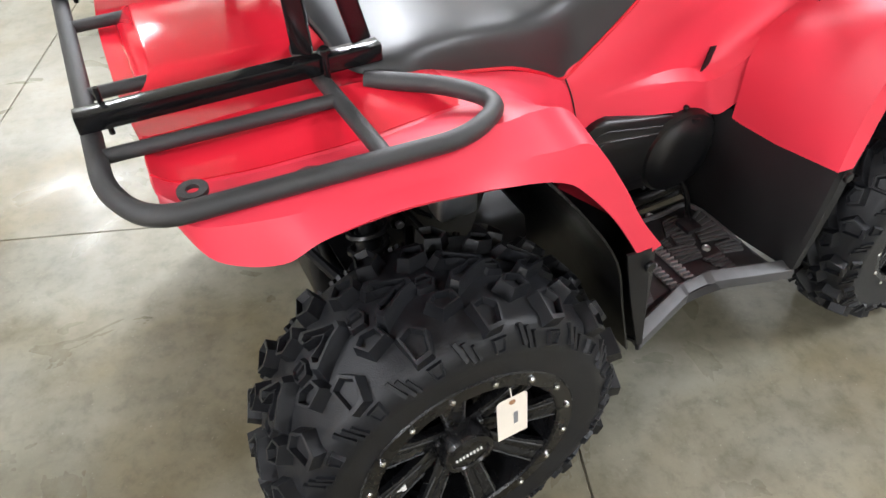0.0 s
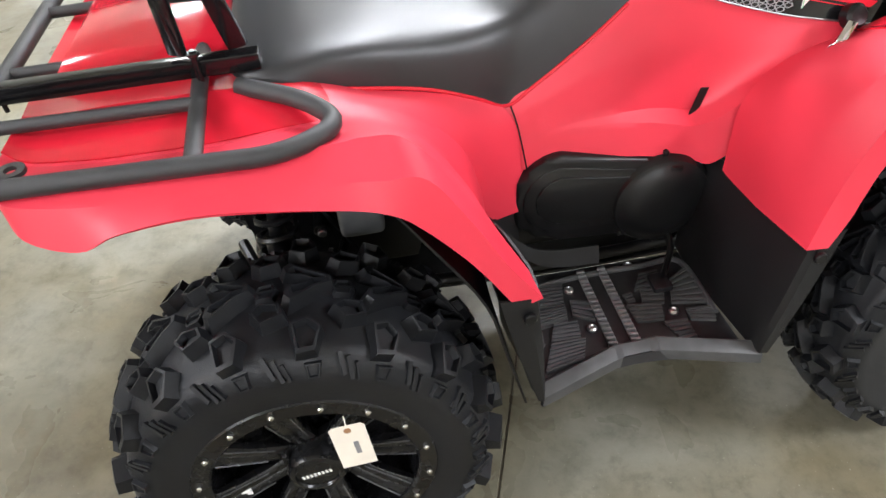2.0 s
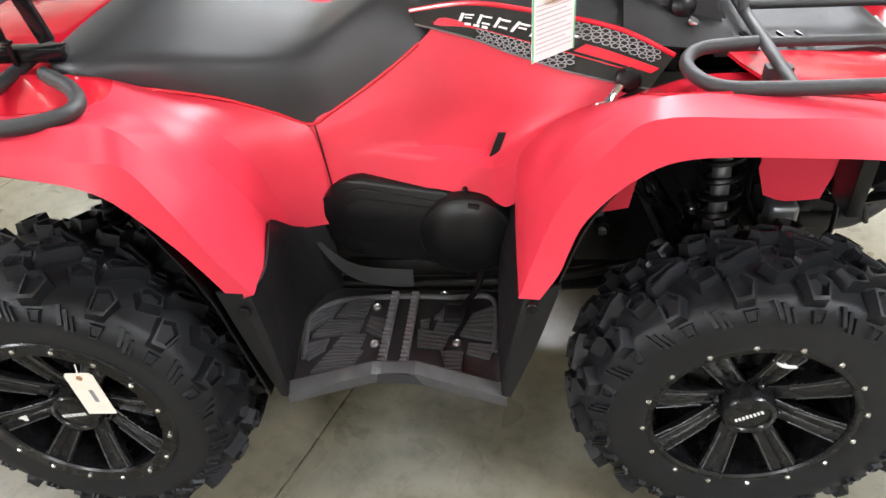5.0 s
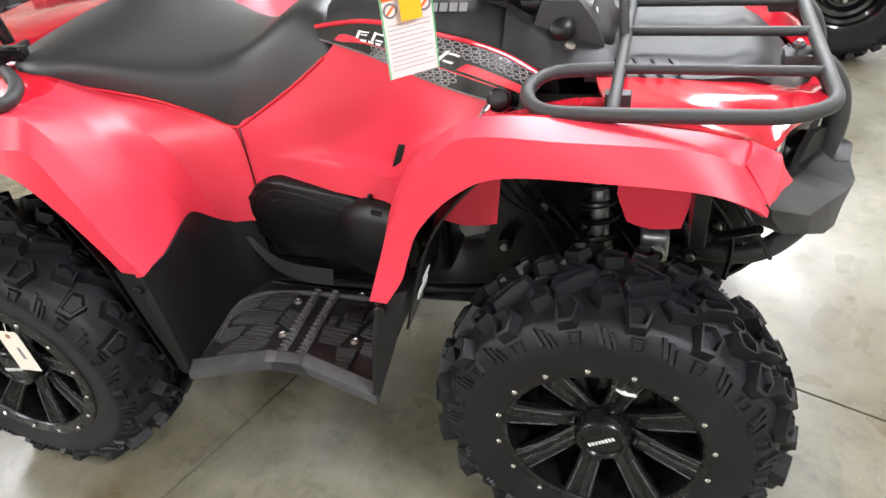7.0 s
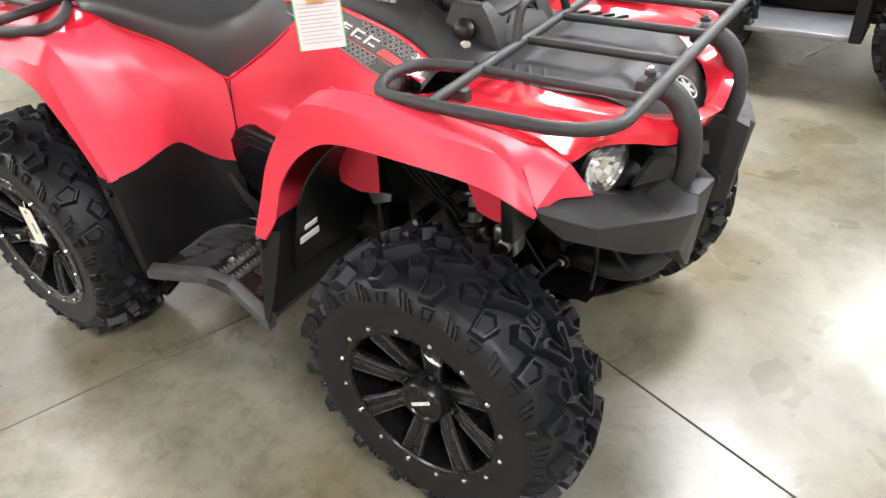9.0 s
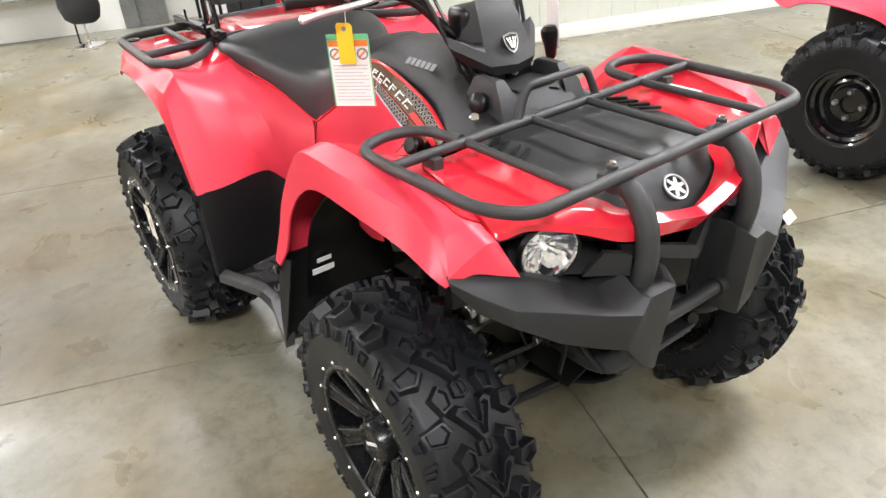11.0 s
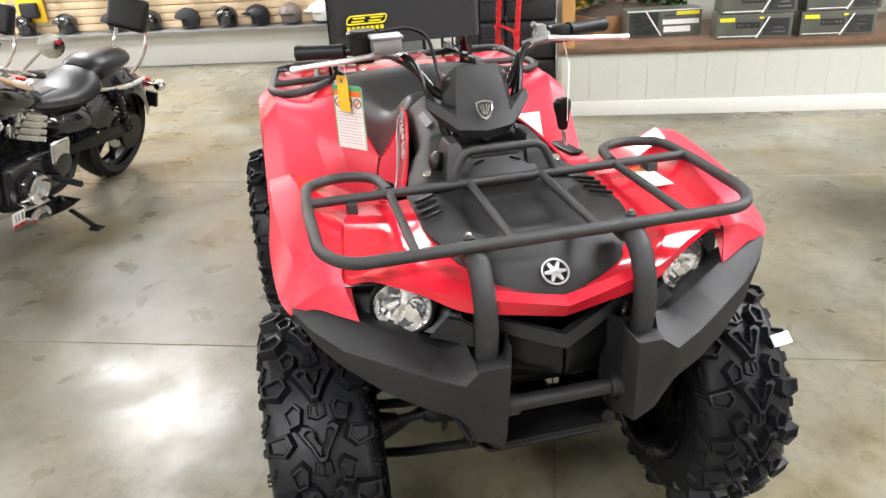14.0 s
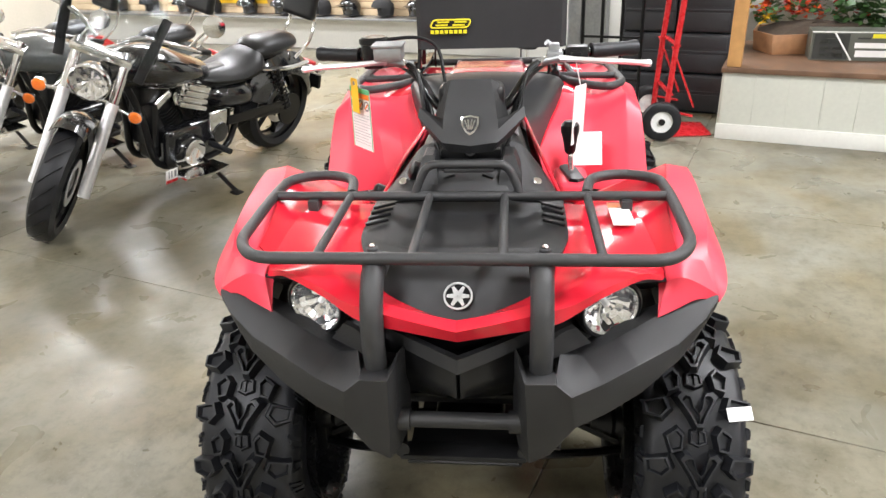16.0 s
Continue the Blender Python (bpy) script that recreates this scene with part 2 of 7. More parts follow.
def box(x0, x1, y0, y1, z0, z1, bevel=0.004, seg=2):
    bm = bmesh.new()
    bmesh.ops.create_cube(bm, size=1)
    for v in bm.verts:
        v.co = Vector((x0 + (v.co.x + .5) * (x1 - x0), y0 + (v.co.y + .5) * (y1 - y0), z0 + (v.co.z + .5) * (z1 - z0)))
    if bevel:
        bmesh.ops.bevel(bm, geom=bm.edges[:], offset=min(bevel, 0.45 * min(abs(x1 - x0), abs(y1 - y0), abs(z1 - z0))), segments=seg, profile=0.6, affect="EDGES")
    return bm


def bar(a, b, w, h, bevel=0.003, up=(0, 0, 1)):
    """A straight box bar from a to b, w wide and h high."""
    a, b = Vector(a), Vector(b)
    d = b - a
    x = d.normalized()
    y = Vector(up).cross(x)
    if y.length < 1e-4:
        y = Vector((0, 1, 0))
    y.normalize()
    z = x.cross(y)
    m = Matrix((x, y, z)).transposed().to_4x4()
    m.translation = a
    return move(box(0, d.length, -w / 2, w / 2, -h / 2, h / 2, bevel), m)


def spline(pts, n, closed=False):
    """Catmull-Rom through pts, n steps a span."""
    P = [Vector(p) for p in pts]
    out = []
    k = len(P)
    for i in range(k if closed else k - 1):
        p0, p1, p2, p3 = (P[(i - 1) % k], P[i], P[(i + 1) % k], P[(i + 2) % k]) if closed else (P[max(i - 1, 0)], P[i], P[i + 1], P[min(i + 2, k - 1)])
        for j in range(n):
            t = j / n
            out.append(0.5 * ((2 * p1) + (p2 - p0) * t + (2 * p0 - 5 * p1 + 4 * p2 - p3) * t * t + (3 * p1 - p0 - 3 * p2 + p3) * t ** 3))
    if not closed:
        out.append(P[-1])
    return out


def rounded(pts, r, n=6, closed=False):
    """A polyline with its corners rounded at radius r."""
    P = [Vector(p) for p in pts]
    out = []
    k = len(P)
    for i, p in enumerate(P):
        if not closed and i in (0, k - 1):
            out.append(p)
            continue
        a, b = P[(i - 1) % k] - p, P[(i + 1) % k] - p
        d = min(r, a.length * .48, b.length * .48)
        s, e = p + a.normalized() * d, p + b.normalized() * d
        out += [(1 - t) ** 2 * s + 2 * t * (1 - t) * p + t * t * e for t in [j / n for j in range(n + 1)]]
    return out


def tube(pts, r, n=10, closed=False, radii=None):
    bm = bmesh.new()
    P = [Vector(p) for p in pts]
    k = len(P)
    rings = []
    prev = None
    for i, p in enumerate(P):
        d = (P[(i + 1) % k] - P[i - 1]) if closed else (P[min(i + 1, k - 1)] - P[max(i - 1, 0)])
        d.normalize()
        if prev is None:
            u = d.orthogonal().normalized()
        else:
            u = (prev - d * prev.dot(d)).normalized()
        prev = u
        v = d.cross(u)
        rr = radii[i] if radii else r
        rings.append([bm.verts.new(p + rr * (math.cos(a) * u + math.sin(a) * v)) for a in [2 * math.pi * j / n for j in range(n)]])
    for i in range(k if closed else k - 1):
        A, B = rings[i], rings[(i + 1) % k]
        if closed and i == k - 1:
            o = min(range(n), key=lambda s: (A[0].co - B[s].co).length)
            B = B[o:] + B[:o]
        for j in range(n):
            bm.faces.new((A[j], A[(j + 1) % n], B[(j + 1) % n], B[j]))
    if not closed:
        bm.faces.new(rings[0][::-1])
        bm.faces.new(rings[-1])
    return bm


def loft(rings, caps=True, closed=True):
    bm = bmesh.new()
    R = [[bm.verts.new(p) for p in ring] for ring in rings]
    n = len(R[0])
    for A, B in zip(R, R[1:]):
        for j in range(n if closed else n - 1):
            bm.faces.new((A[j], A[(j + 1) % n], B[(j + 1) % n], B[j]))
    if caps:
        bm.faces.new(R[0][::-1])
        bm.faces.new(R[-1])
    return bm


def sheet(guides, n=5, across=5, thick=0.004, fillet=2, s=1):
    """A moulded sheet through guide lines (x, half-width, z), smooth along them, filleted across; s: side of the machine."""
    lines = [spline([(x, s * y, z) for x, y, z in g], n) for g in guides]
    rows = []
    for A, B in zip(lines, lines[1:]):
        for j in range(across):
            rows.append([a.lerp(b, j / across) for a, b in zip(A, B)])
    rows.append(lines[-1])
    for _ in range(fillet):
        rows = [rows[0]] + [[0.25 * a + 0.5 * b + 0.25 * c for a, b, c in zip(rows[i - 1], rows[i], rows[i + 1])] for i in range(1, len(rows) - 1)] + [rows[-1]]
    return solid(rows, thick)


def solid(rows, thick):
    """A sheet of the given rows of points, thickened."""
    h, w = len(rows), len(rows[0])

    def normal(i, j):
        a = rows[min(i + 1, h - 1)][j] - rows[max(i - 1, 0)][j]
        b = rows[i][min(j + 1, w - 1)] - rows[i][max(j - 1, 0)]
        nn = a.cross(b)
        return nn.normalized() if nn.length > 1e-9 else Vector((0, 0, 1))
    bm = bmesh.new()
    top = [[bm.verts.new(p) for p in r] for r in rows]
    N = [[normal(i, j) for j in range(w)] for i in range(h)]
    up = sum((n.z for r in N for n in r))
    sg = -1 if up > 0 else 1
    low = [[bm.verts.new(rows[i][j] + sg * thick * N[i][j]) for j in range(w)] for i in range(h)]
    for i in range(h - 1):
        for j in range(w - 1):
            bm.faces.new((top[i][j], top[i][j + 1], top[i + 1][j + 1], top[i + 1][j]))
            bm.faces.new((low[i][j], low[i + 1][j], low[i + 1][j + 1], low[i][j + 1]))
    edge = [(0, j) for j in range(w)] + [(i, w - 1) for i in range(1, h)] + [(h - 1, j) for j in range(w - 2, -1, -1)] + [(i, 0) for i in range(h - 2, 0, -1)]
    for (a, b), (c, d) in zip(edge, edge[1:] + edge[:1]):
        bm.faces.new((top[a][b], low[a][b], low[c][d], top[c][d]))
    return bm


def prism(poly, m, thick, bevel=0.003, seg=2):
    """A flat polygon (x, y) raised by thick along z, then set at pose m."""
    bm = bmesh.new()
    lo = [bm.verts.new((x, y, 0)) for x, y in poly]
    hi = [bm.verts.new((x, y, thick)) for x, y in poly]
    n = len(poly)
    bm.faces.new(lo[::-1])
    top = bm.faces.new(hi)
    for i in range(n):
        bm.faces.new((lo[i], lo[(i + 1) % n], hi[(i + 1) % n], hi[i]))
    if bevel:
        bmesh.ops.bevel(bm, geom=list(top.edges), offset=bevel, segments=seg, profile=0.6, affect="EDGES")
    return move(bm, m)


def lathe(profile, n=32, m=None, caps=True):
    """A profile of (radius, height) turned about z; a closed profile makes a ring."""
    caps = caps and tuple(profile[0]) != tuple(profile[-1])
    bm = bmesh.new()
    R = []
    for r, z in profile:
        R.append([bm.verts.new((r * math.cos(a), r * math.sin(a), z)) for a in [2 * math.pi * j / n for j in range(n)]])
    for A, B in zip(R, R[1:]):
        for j in range(n):
            bm.faces.new((A[j], A[(j + 1) % n], B[(j + 1) % n], B[j]))
    if caps and profile[0][0] > 1e-5:
        bm.faces.new(R[0][::-1])
    if caps and profile[-1][0] > 1e-5:
        bm.faces.new(R[-1])
    bmesh.ops.remove_doubles(bm, verts=bm.verts, dist=1e-6)
    return move(bm, m) if m is not None else bm


def disc(r, h, m, n=20, bevel=0.002):
    return lathe([(r, 0), (r, h - bevel), (r - bevel, h)], n, m)


def axis_pose(p, d):
    """A pose at p whose z points along d."""
    q = Vector(d).to_track_quat("Z", "Y").to_matrix().to_4x4()
    q.translation = p
    return q


def rod(a, b, r, n=10):
    return tube([a, b], r, n)


def coil(a, b, r, wire, turns, n=14):
    a, b = Vector(a), Vector(b)
    d = (b - a).normalized()
    u = d.orthogonal().normalized()
    v = d.cross(u)
    k = int(turns * n)
    return tube([a.lerp(b, i / k) + r * (math.cos(2 * math.pi * i / n) * u + math.sin(2 * math.pi * i / n) * v) for i in range(k + 1)], wire, 6)


def bars_of_print(rows, m, thick=0.0006):
    """Plain printed bars: rows of (x0, x1, y0, y1)."""
    return merge(*[move(box(a, b, c, d, 0, thick, 0), m) for a, b, c, d in rows])


def facets(bm, amount):
    """Shakes the points a little, so that the faces catch light each on its own."""
    r = random.Random(len(bm.verts))
    for v in bm.verts:
        v.co += Vector((r.uniform(-1, 1), r.uniform(-1, 1), r.uniform(-1, 1))) * amount
    return bm


def soften(bm, offset, angle=14):
    """Rounds the sharp edges of a closed mesh a little."""
    bmesh.ops.recalc_face_normals(bm, faces=bm.faces)
    bmesh.ops.bevel(bm, geom=[e for e in bm.edges if len(e.link_faces) == 2 and e.calc_face_angle() > radians(angle)], offset=offset, segments=2, profile=0.6, affect="EDGES", clamp_overlap=True)
    return bm


# ---- the room: a along its depth, b along its walls ----
def fixed(name, bm, material, label, category, parent=None):
    ob = part(name, bm, material, parent, label, kind="structure", category=category)
    if parent is None:
        ob.matrix_world = ROOM
    return ob


A0, A1, B0, B1 = -6.0, 7.0, -9.0, 9.0
WALL_A = -5.85          # face of the helmet wall
LEDGE_A = -3.21         # face of the display ledge
LEDGE_B = 0.41          # its end
LEDGE_H = 0.48


def build_room():
    # floor slabs with sawn joints between them
    ja = [A0, -1.88, JOINT_A, 2.6, 4.8, A1]
    jb = [B0, -5.9, -2.8, JOINT_B, 3.4, 6.4, B1]
    g = 0.0018
    bed = fixed("floor", box(A0, A1, B0, B1, -0.12, -0.006, 0), M_JOINT, "dark joint filler under a sealed concrete floor", "floor")
    for a0, a1 in zip(ja, ja[1:]):
        for b0, b1 in zip(jb, jb[1:]):
            fixed("slab", box(a0 + g, a1 - g, b0 + g, b1 - g, -0.06, 0, 0.002, 1), M_FLOOR, "", "", bed)
    # outer walls
    t = 0.15
    for name, x in (("wall_north", (A0 - t, A0, B0, B1)), ("wall_south", (A1, A1 + t, B0, B1)), ("wall_east", (A0 - t, A1 + t, B1, B1 + t)), ("wall_west", (A0 - t, A1 + t, B0 - t, B0))):
        # south and west stay out of view; their tan only tempers bounced light
        tan = name in ("wall_south", "wall_west")
        fixed(name, box(*x, 0, CEIL, 0), M_FILLWALL if tan else M_WHITE, "unseen closing wall, its tan chosen to temper the fill light" if tan else "plain white painted showroom wall", "wall")
    fixed("ceiling", box(A0, A1, B0, B1, CEIL, CEIL + 0.1, 0), M_CEIL, "plain white showroom ceiling", "ceiling")


JOINT_A, JOINT_B = -0.105, 0.32


# ---- the red quad bike, nose to +x, standing over the origin ----
def profile_at(p, R, h):
    """Tyre carcass: radius and offset at the arc length p from the crown's middle; then its normal."""
    q = abs(p)
    sg = 1 if p >= 0 else -1
    flat = h * 0.70
    if q < flat:
        r, y, nr, ny = R - 0.012 * (q / flat) ** 2, q, 1.0, 0.12 * q / flat
    else:
        bend = 0.060
        a = min((q - flat) / bend, 1.45)
        rad = h * 0.30
        r = R - 0.012 - 0.052 * (1 - math.cos(min(a, 1.45)))
        y = flat + rad * math.sin(min(a, 1.45))
        nr, ny = math.cos(a), math.sin(a)
        rest = q - flat - bend * 1.45
        if rest > 0:
            r -= rest
            y -= rest * 0.10
            nr, ny = 0.05, 1.0
    k = math.hypot(nr, ny)
    return r, sg * y, nr / k, sg * ny / k


def lug(bm, poly, th, p0, R, h, high, hollow=True, taper=0.84):
    """One tread block: poly of (along, across) metres round (th, p0)."""
    rings = []
    for sc, up in ((1.22, -0.005), (taper, high), (taper * 0.80, high), (taper * 0.70, high * 0.5)) if hollow else ((1.08, -0.006), (taper, high)):
        ring = []
        for u, v in poly:
            r, y, nr, ny = profile_at(p0 + v * sc, R, h)
            r, y = r + nr * up, y + ny * up
            a = th + u * sc / R
            ring.append(bm.verts.new((r * math.sin(a), y, r * math.cos(a))))
        rings.append(ring)
    n = len(poly)
    for A, B in zip(rings, rings[1:]):
        for j in range(n):
            bm.faces.new((A[j], A[(j + 1) % n], B[(j + 1) % n], B[j]))
    bm.faces.new(rings[-1])


TREAD = (  # (outline of (along, across) from the crown's middle outwards, turn in pitches, place across, height, hollow)
    ([(.036, -.001), (.036, .007), (.012, .018), (-.028, .043), (-.038, .033), (-.034, .018), (-.004, .010), (.010, -.001)], 0.0, .0, .025),
    ([(-.027, -.006), (-.012, -.019), (.019, -.014), (.025, .008), (-.010, .018)], .50, .047, .025),
    ([(-.022, -.020), (.004, -.030), (.025, -.010), (.015, .034), (-.015, .038)], -.06, .079, .023),
    ([(-.022, -.001), (-.015, .016), (.010, .018), (.018, -.001)], .46, .0, .009))


def tread_block(poly, side, across, R, h, high, turn=1):
    bm = bmesh.new()
    lug(bm, [(u * turn, v * side) for u, v in poly], 0.0, side * across * h / .112, R, h, high, True, 0.88)
    return bm


def wall_ribs(bm, o, pitch, sd, flat, R, h):
    # a broken zigzag and a hollow mark on the wall, by turns
    for du, dv, ln in ((-0.012, 0.0, 1.0), (0.002, 0.007, 1.0), (0.015, 0.012, 0.75)):
        lug(bm, [(-0.011 * ln, -0.022 * ln * sd), (-0.003, -0.024 * ln * sd), (0.011 * ln, 0.020 * ln * sd), (0.003, 0.024 * ln * sd)], o + pitch * .45 + du / R, sd * (flat + 0.050 + dv), R, h, 0.0072, False, 0.86)
    lug(bm, [(-0.014, -0.013 * sd), (0.013, -0.016 * sd), (0.011, 0.013 * sd), (-0.008, 0.015 * sd)], o - pitch * .05, sd * (flat + 0.062), R, h, 0.0080, True, 0.86)


def rib_mesh(R, h, N):
    bm = bmesh.new()
    for i in range(N):
        for sd in (-1, 1):
            wall_ribs(bm, 2 * math.pi * i / N, 2 * math.pi / N, sd, h * .70, R, h)
    return bm


def tyre_mesh(R=0.310, h=0.118, N=17, rim=0.190, blocks=False):
    """An off-road tyre about y, its tread blocks and wall ribs too, if they are wanted in the same mesh."""
    steps = [i * 0.011 for i in range(32)]
    half = []
    for q in steps:
        r, y, _, _ = profile_at(q, R, h)
        if r < rim:
            break
        half.append((r, y))
    half.append((rim - 0.004, half[-1][1] - 0.004))
    half.append((rim - 0.010, half[-1][1] - 0.02))
    prof = [(r, -y) for r, y in reversed(half)] + half[1:]
    bm = lathe(prof, 72, pose(0, 0, 0, 90), False)
    flat = h * 0.70
    for i in range(N):
        th = 2 * math.pi * i / N
        pitch = 2 * math.pi / N
        for sd in (-1, 1):
            o = th
            if blocks:
                for poly, turn, across, high in TREAD:
                    lug(bm, [(u, v * sd) for u, v in poly], o + turn * pitch, sd * across * h / .112, R, h, high, True, 0.88)
            if blocks:
                wall_ribs(bm, o, pitch, sd, flat, R, h)
    return bm


def rim_parts():
    """Meshes of an eight-spoked beadlock wheel about y, its face at -y."""
    face = pose(0, 0, 0, 90)       # z of the lathe to -y
    barrel = lathe([(0.196, 0.104), (0.200, 0.098), (0.192, 0.080), (0.178, 0.050), (0.172, 0.0), (0.174, -0.07), (0.190, -0.095), (0.192, -0.104), (0.182, -0.100), (0.164, -0.07), (0.160, 0.0), (0.166, 0.05), (0.166, 0.100)], 48, face)
    bmesh.ops.delete(barrel, geom=[f for f in barrel.faces if len(f.verts) > 4], context="FACES")
    back = disc(0.164, 0.012, face @ pose(0, 0, -0.03), 40)
    drum = lathe([(0.09, -0.02), (0.09, 0.02), (0.06, 0.03), (0.05, 0.035)], 32, face)
    ring = lathe([(0.164, 0.096), (0.164, 0.108), (0.168, 0.112), (0.193, 0.112), (0.198, 0.106), (0.198, 0.096)], 48, face)
    bmesh.ops.delete(ring, geom=[f for f in ring.faces if len(f.verts) > 4], context="FACES")
    return merge(barrel, back, drum), ring


def spoke_mesh():
    rings = []
    for r, w, y, d in ((0.040, 0.020, -0.070, 0.020), (0.075, 0.019, -0.082, 0.018), (0.120, 0.021, -0.096, 0.016), (0.168, 0.026, -0.106, 0.012)):
        rings.append([(-w, y + d, r), (-w, y + 0.003, r), (-w + 0.004, y, r), (-0.004, y, r), (0, y + 0.003, r), (0.004, y, r), (w - 0.004, y, r), (w, y + 0.003, r), (w, y + d, r)])
    return loft([[Vector(p) for p in r] for r in rings])


def spoke_line():
    return merge(*[bar((x, -0.0845, 0.078), (x * 1.35, -0.1068, 0.160), 0.0018, 0.002, 0) for x in (-0.0145, 0.0145)])


# guide lines of the red fenders (x, half-width, z): lip, outer crease, inner edge of the top band, groove, seams
RED_LIP_R = [(-.935, .44, .845), (-.905, .49, .815), (-.835, .515, .800), (-.775, .525, .826), (-.66, .53, .838), (-.50, .53, .812), (-.43, .53, .789), (-.39, .53, .755), (-.335, .532, .69), (-.295, .533, .63), (-.262, .535, .575)]
RED_CREASE_R = [(-.945, .425, .866), (-.915, .470, .858), (-.84, .490, .854), (-.775, .495, .851), (-.66, .500, .847), (-.50, .507, .839), (-.435, .511, .834), (-.378, .514, .827), (-.322, .524, .748), (-.272, .531, .660), (-.222, .536, .590)]
RED_UP_R = [(-.945, .40, .872), (-.915, .440, .872), (-.84, .456, .872), (-.775, .460, .872), (-.66, .463, .872), (-.50, .464, .872), (-.45, .462, .874), (-.395, .468, .864), (-.328, .462, .772), (-.278, .464, .682), (-.226, .468, .586)]
RED_MID_R = [(-.945, .36, .868), (-.915, .37, .852), (-.84, .38, .848), (-.775, .38, .845), (-.66, .38, .845), (-.52, .37, .85), (-.43, .36, .838), (-.36, .362, .79), (-.315, .350, .715), (-.285, .335, .650), (-.270, .305, .574)]
RED_LOW_R = [(-.942, .31, .868), (-.915, .315, .857), (-.84, .32, .857), (-.775, .322, .857), (-.66, .327, .860), (-.525, .318, .858), (-.43, .303, .830), (-.350, .292, .780), (-.290, .275, .705), (-.262, .262, .610), (-.247, .240, .506)]
RED_IN_R = [(-.94, .26, .868), (-.915, .26, .862), (-.84, .26, .866), (-.775, .265, .870), (-.66, .275, .874), (-.53, .268, .866), (-.43, .246, .825), (-.33, .216, .788), (-.215, .176, .728), (-.176, .186, .668), (-.158, .206, .500)]
RED_LIP_F = [(.256, .52, .574), (.286, .510, .62), (.300, .505, .66), (.325, .50, .72), (.388, .497, .788), (.467, .494, .823), (.636, .497, .825), (.748, .492, .815), (.812, .484, .791), (.834, .468, .768)]
RED_CREASE_F = [(.222, .515, .572), (.250, .502, .655), (.277, .496, .727), (.310, .492, .785), (.352, .490, .838), (.412, .488, .884), (.56, .482, .880), (.700, .466, .868), (.775, .452, .845), (.836, .462, .782)]
RED_UP_F = [(.219, .44, .562), (.236, .432, .655), (.258, .428, .725), (.292, .428, .790), (.347, .432, .850), (.428, .443, .896), (.56, .418, .884), (.70, .400, .866), (.785, .398, .850), (.843, .392, .822)]
RED_MID_F = [(.216, .37, .553), (.222, .37, .640), (.242, .365, .702), (.275, .362, .766), (.335, .362, .819), (.42, .366, .860), (.56, .368, .862), (.70, .366, .854), (.80, .374, .838), (.856, .372, .795)]
RED_IN_F = [(.212, .25, .545), (.214, .25, .620), (.225, .24, .686), (.270, .226, .733), (.335, .224, .769), (.42, .226, .792), (.54, .224, .824), (.66, .27, .836), (.80, .350, .824), (.872, .353, .764)]

DECK_LIFT = (.003, .003, .003, .003, .003, .0015, -.008)      # the deck dives under the matt skin at its front


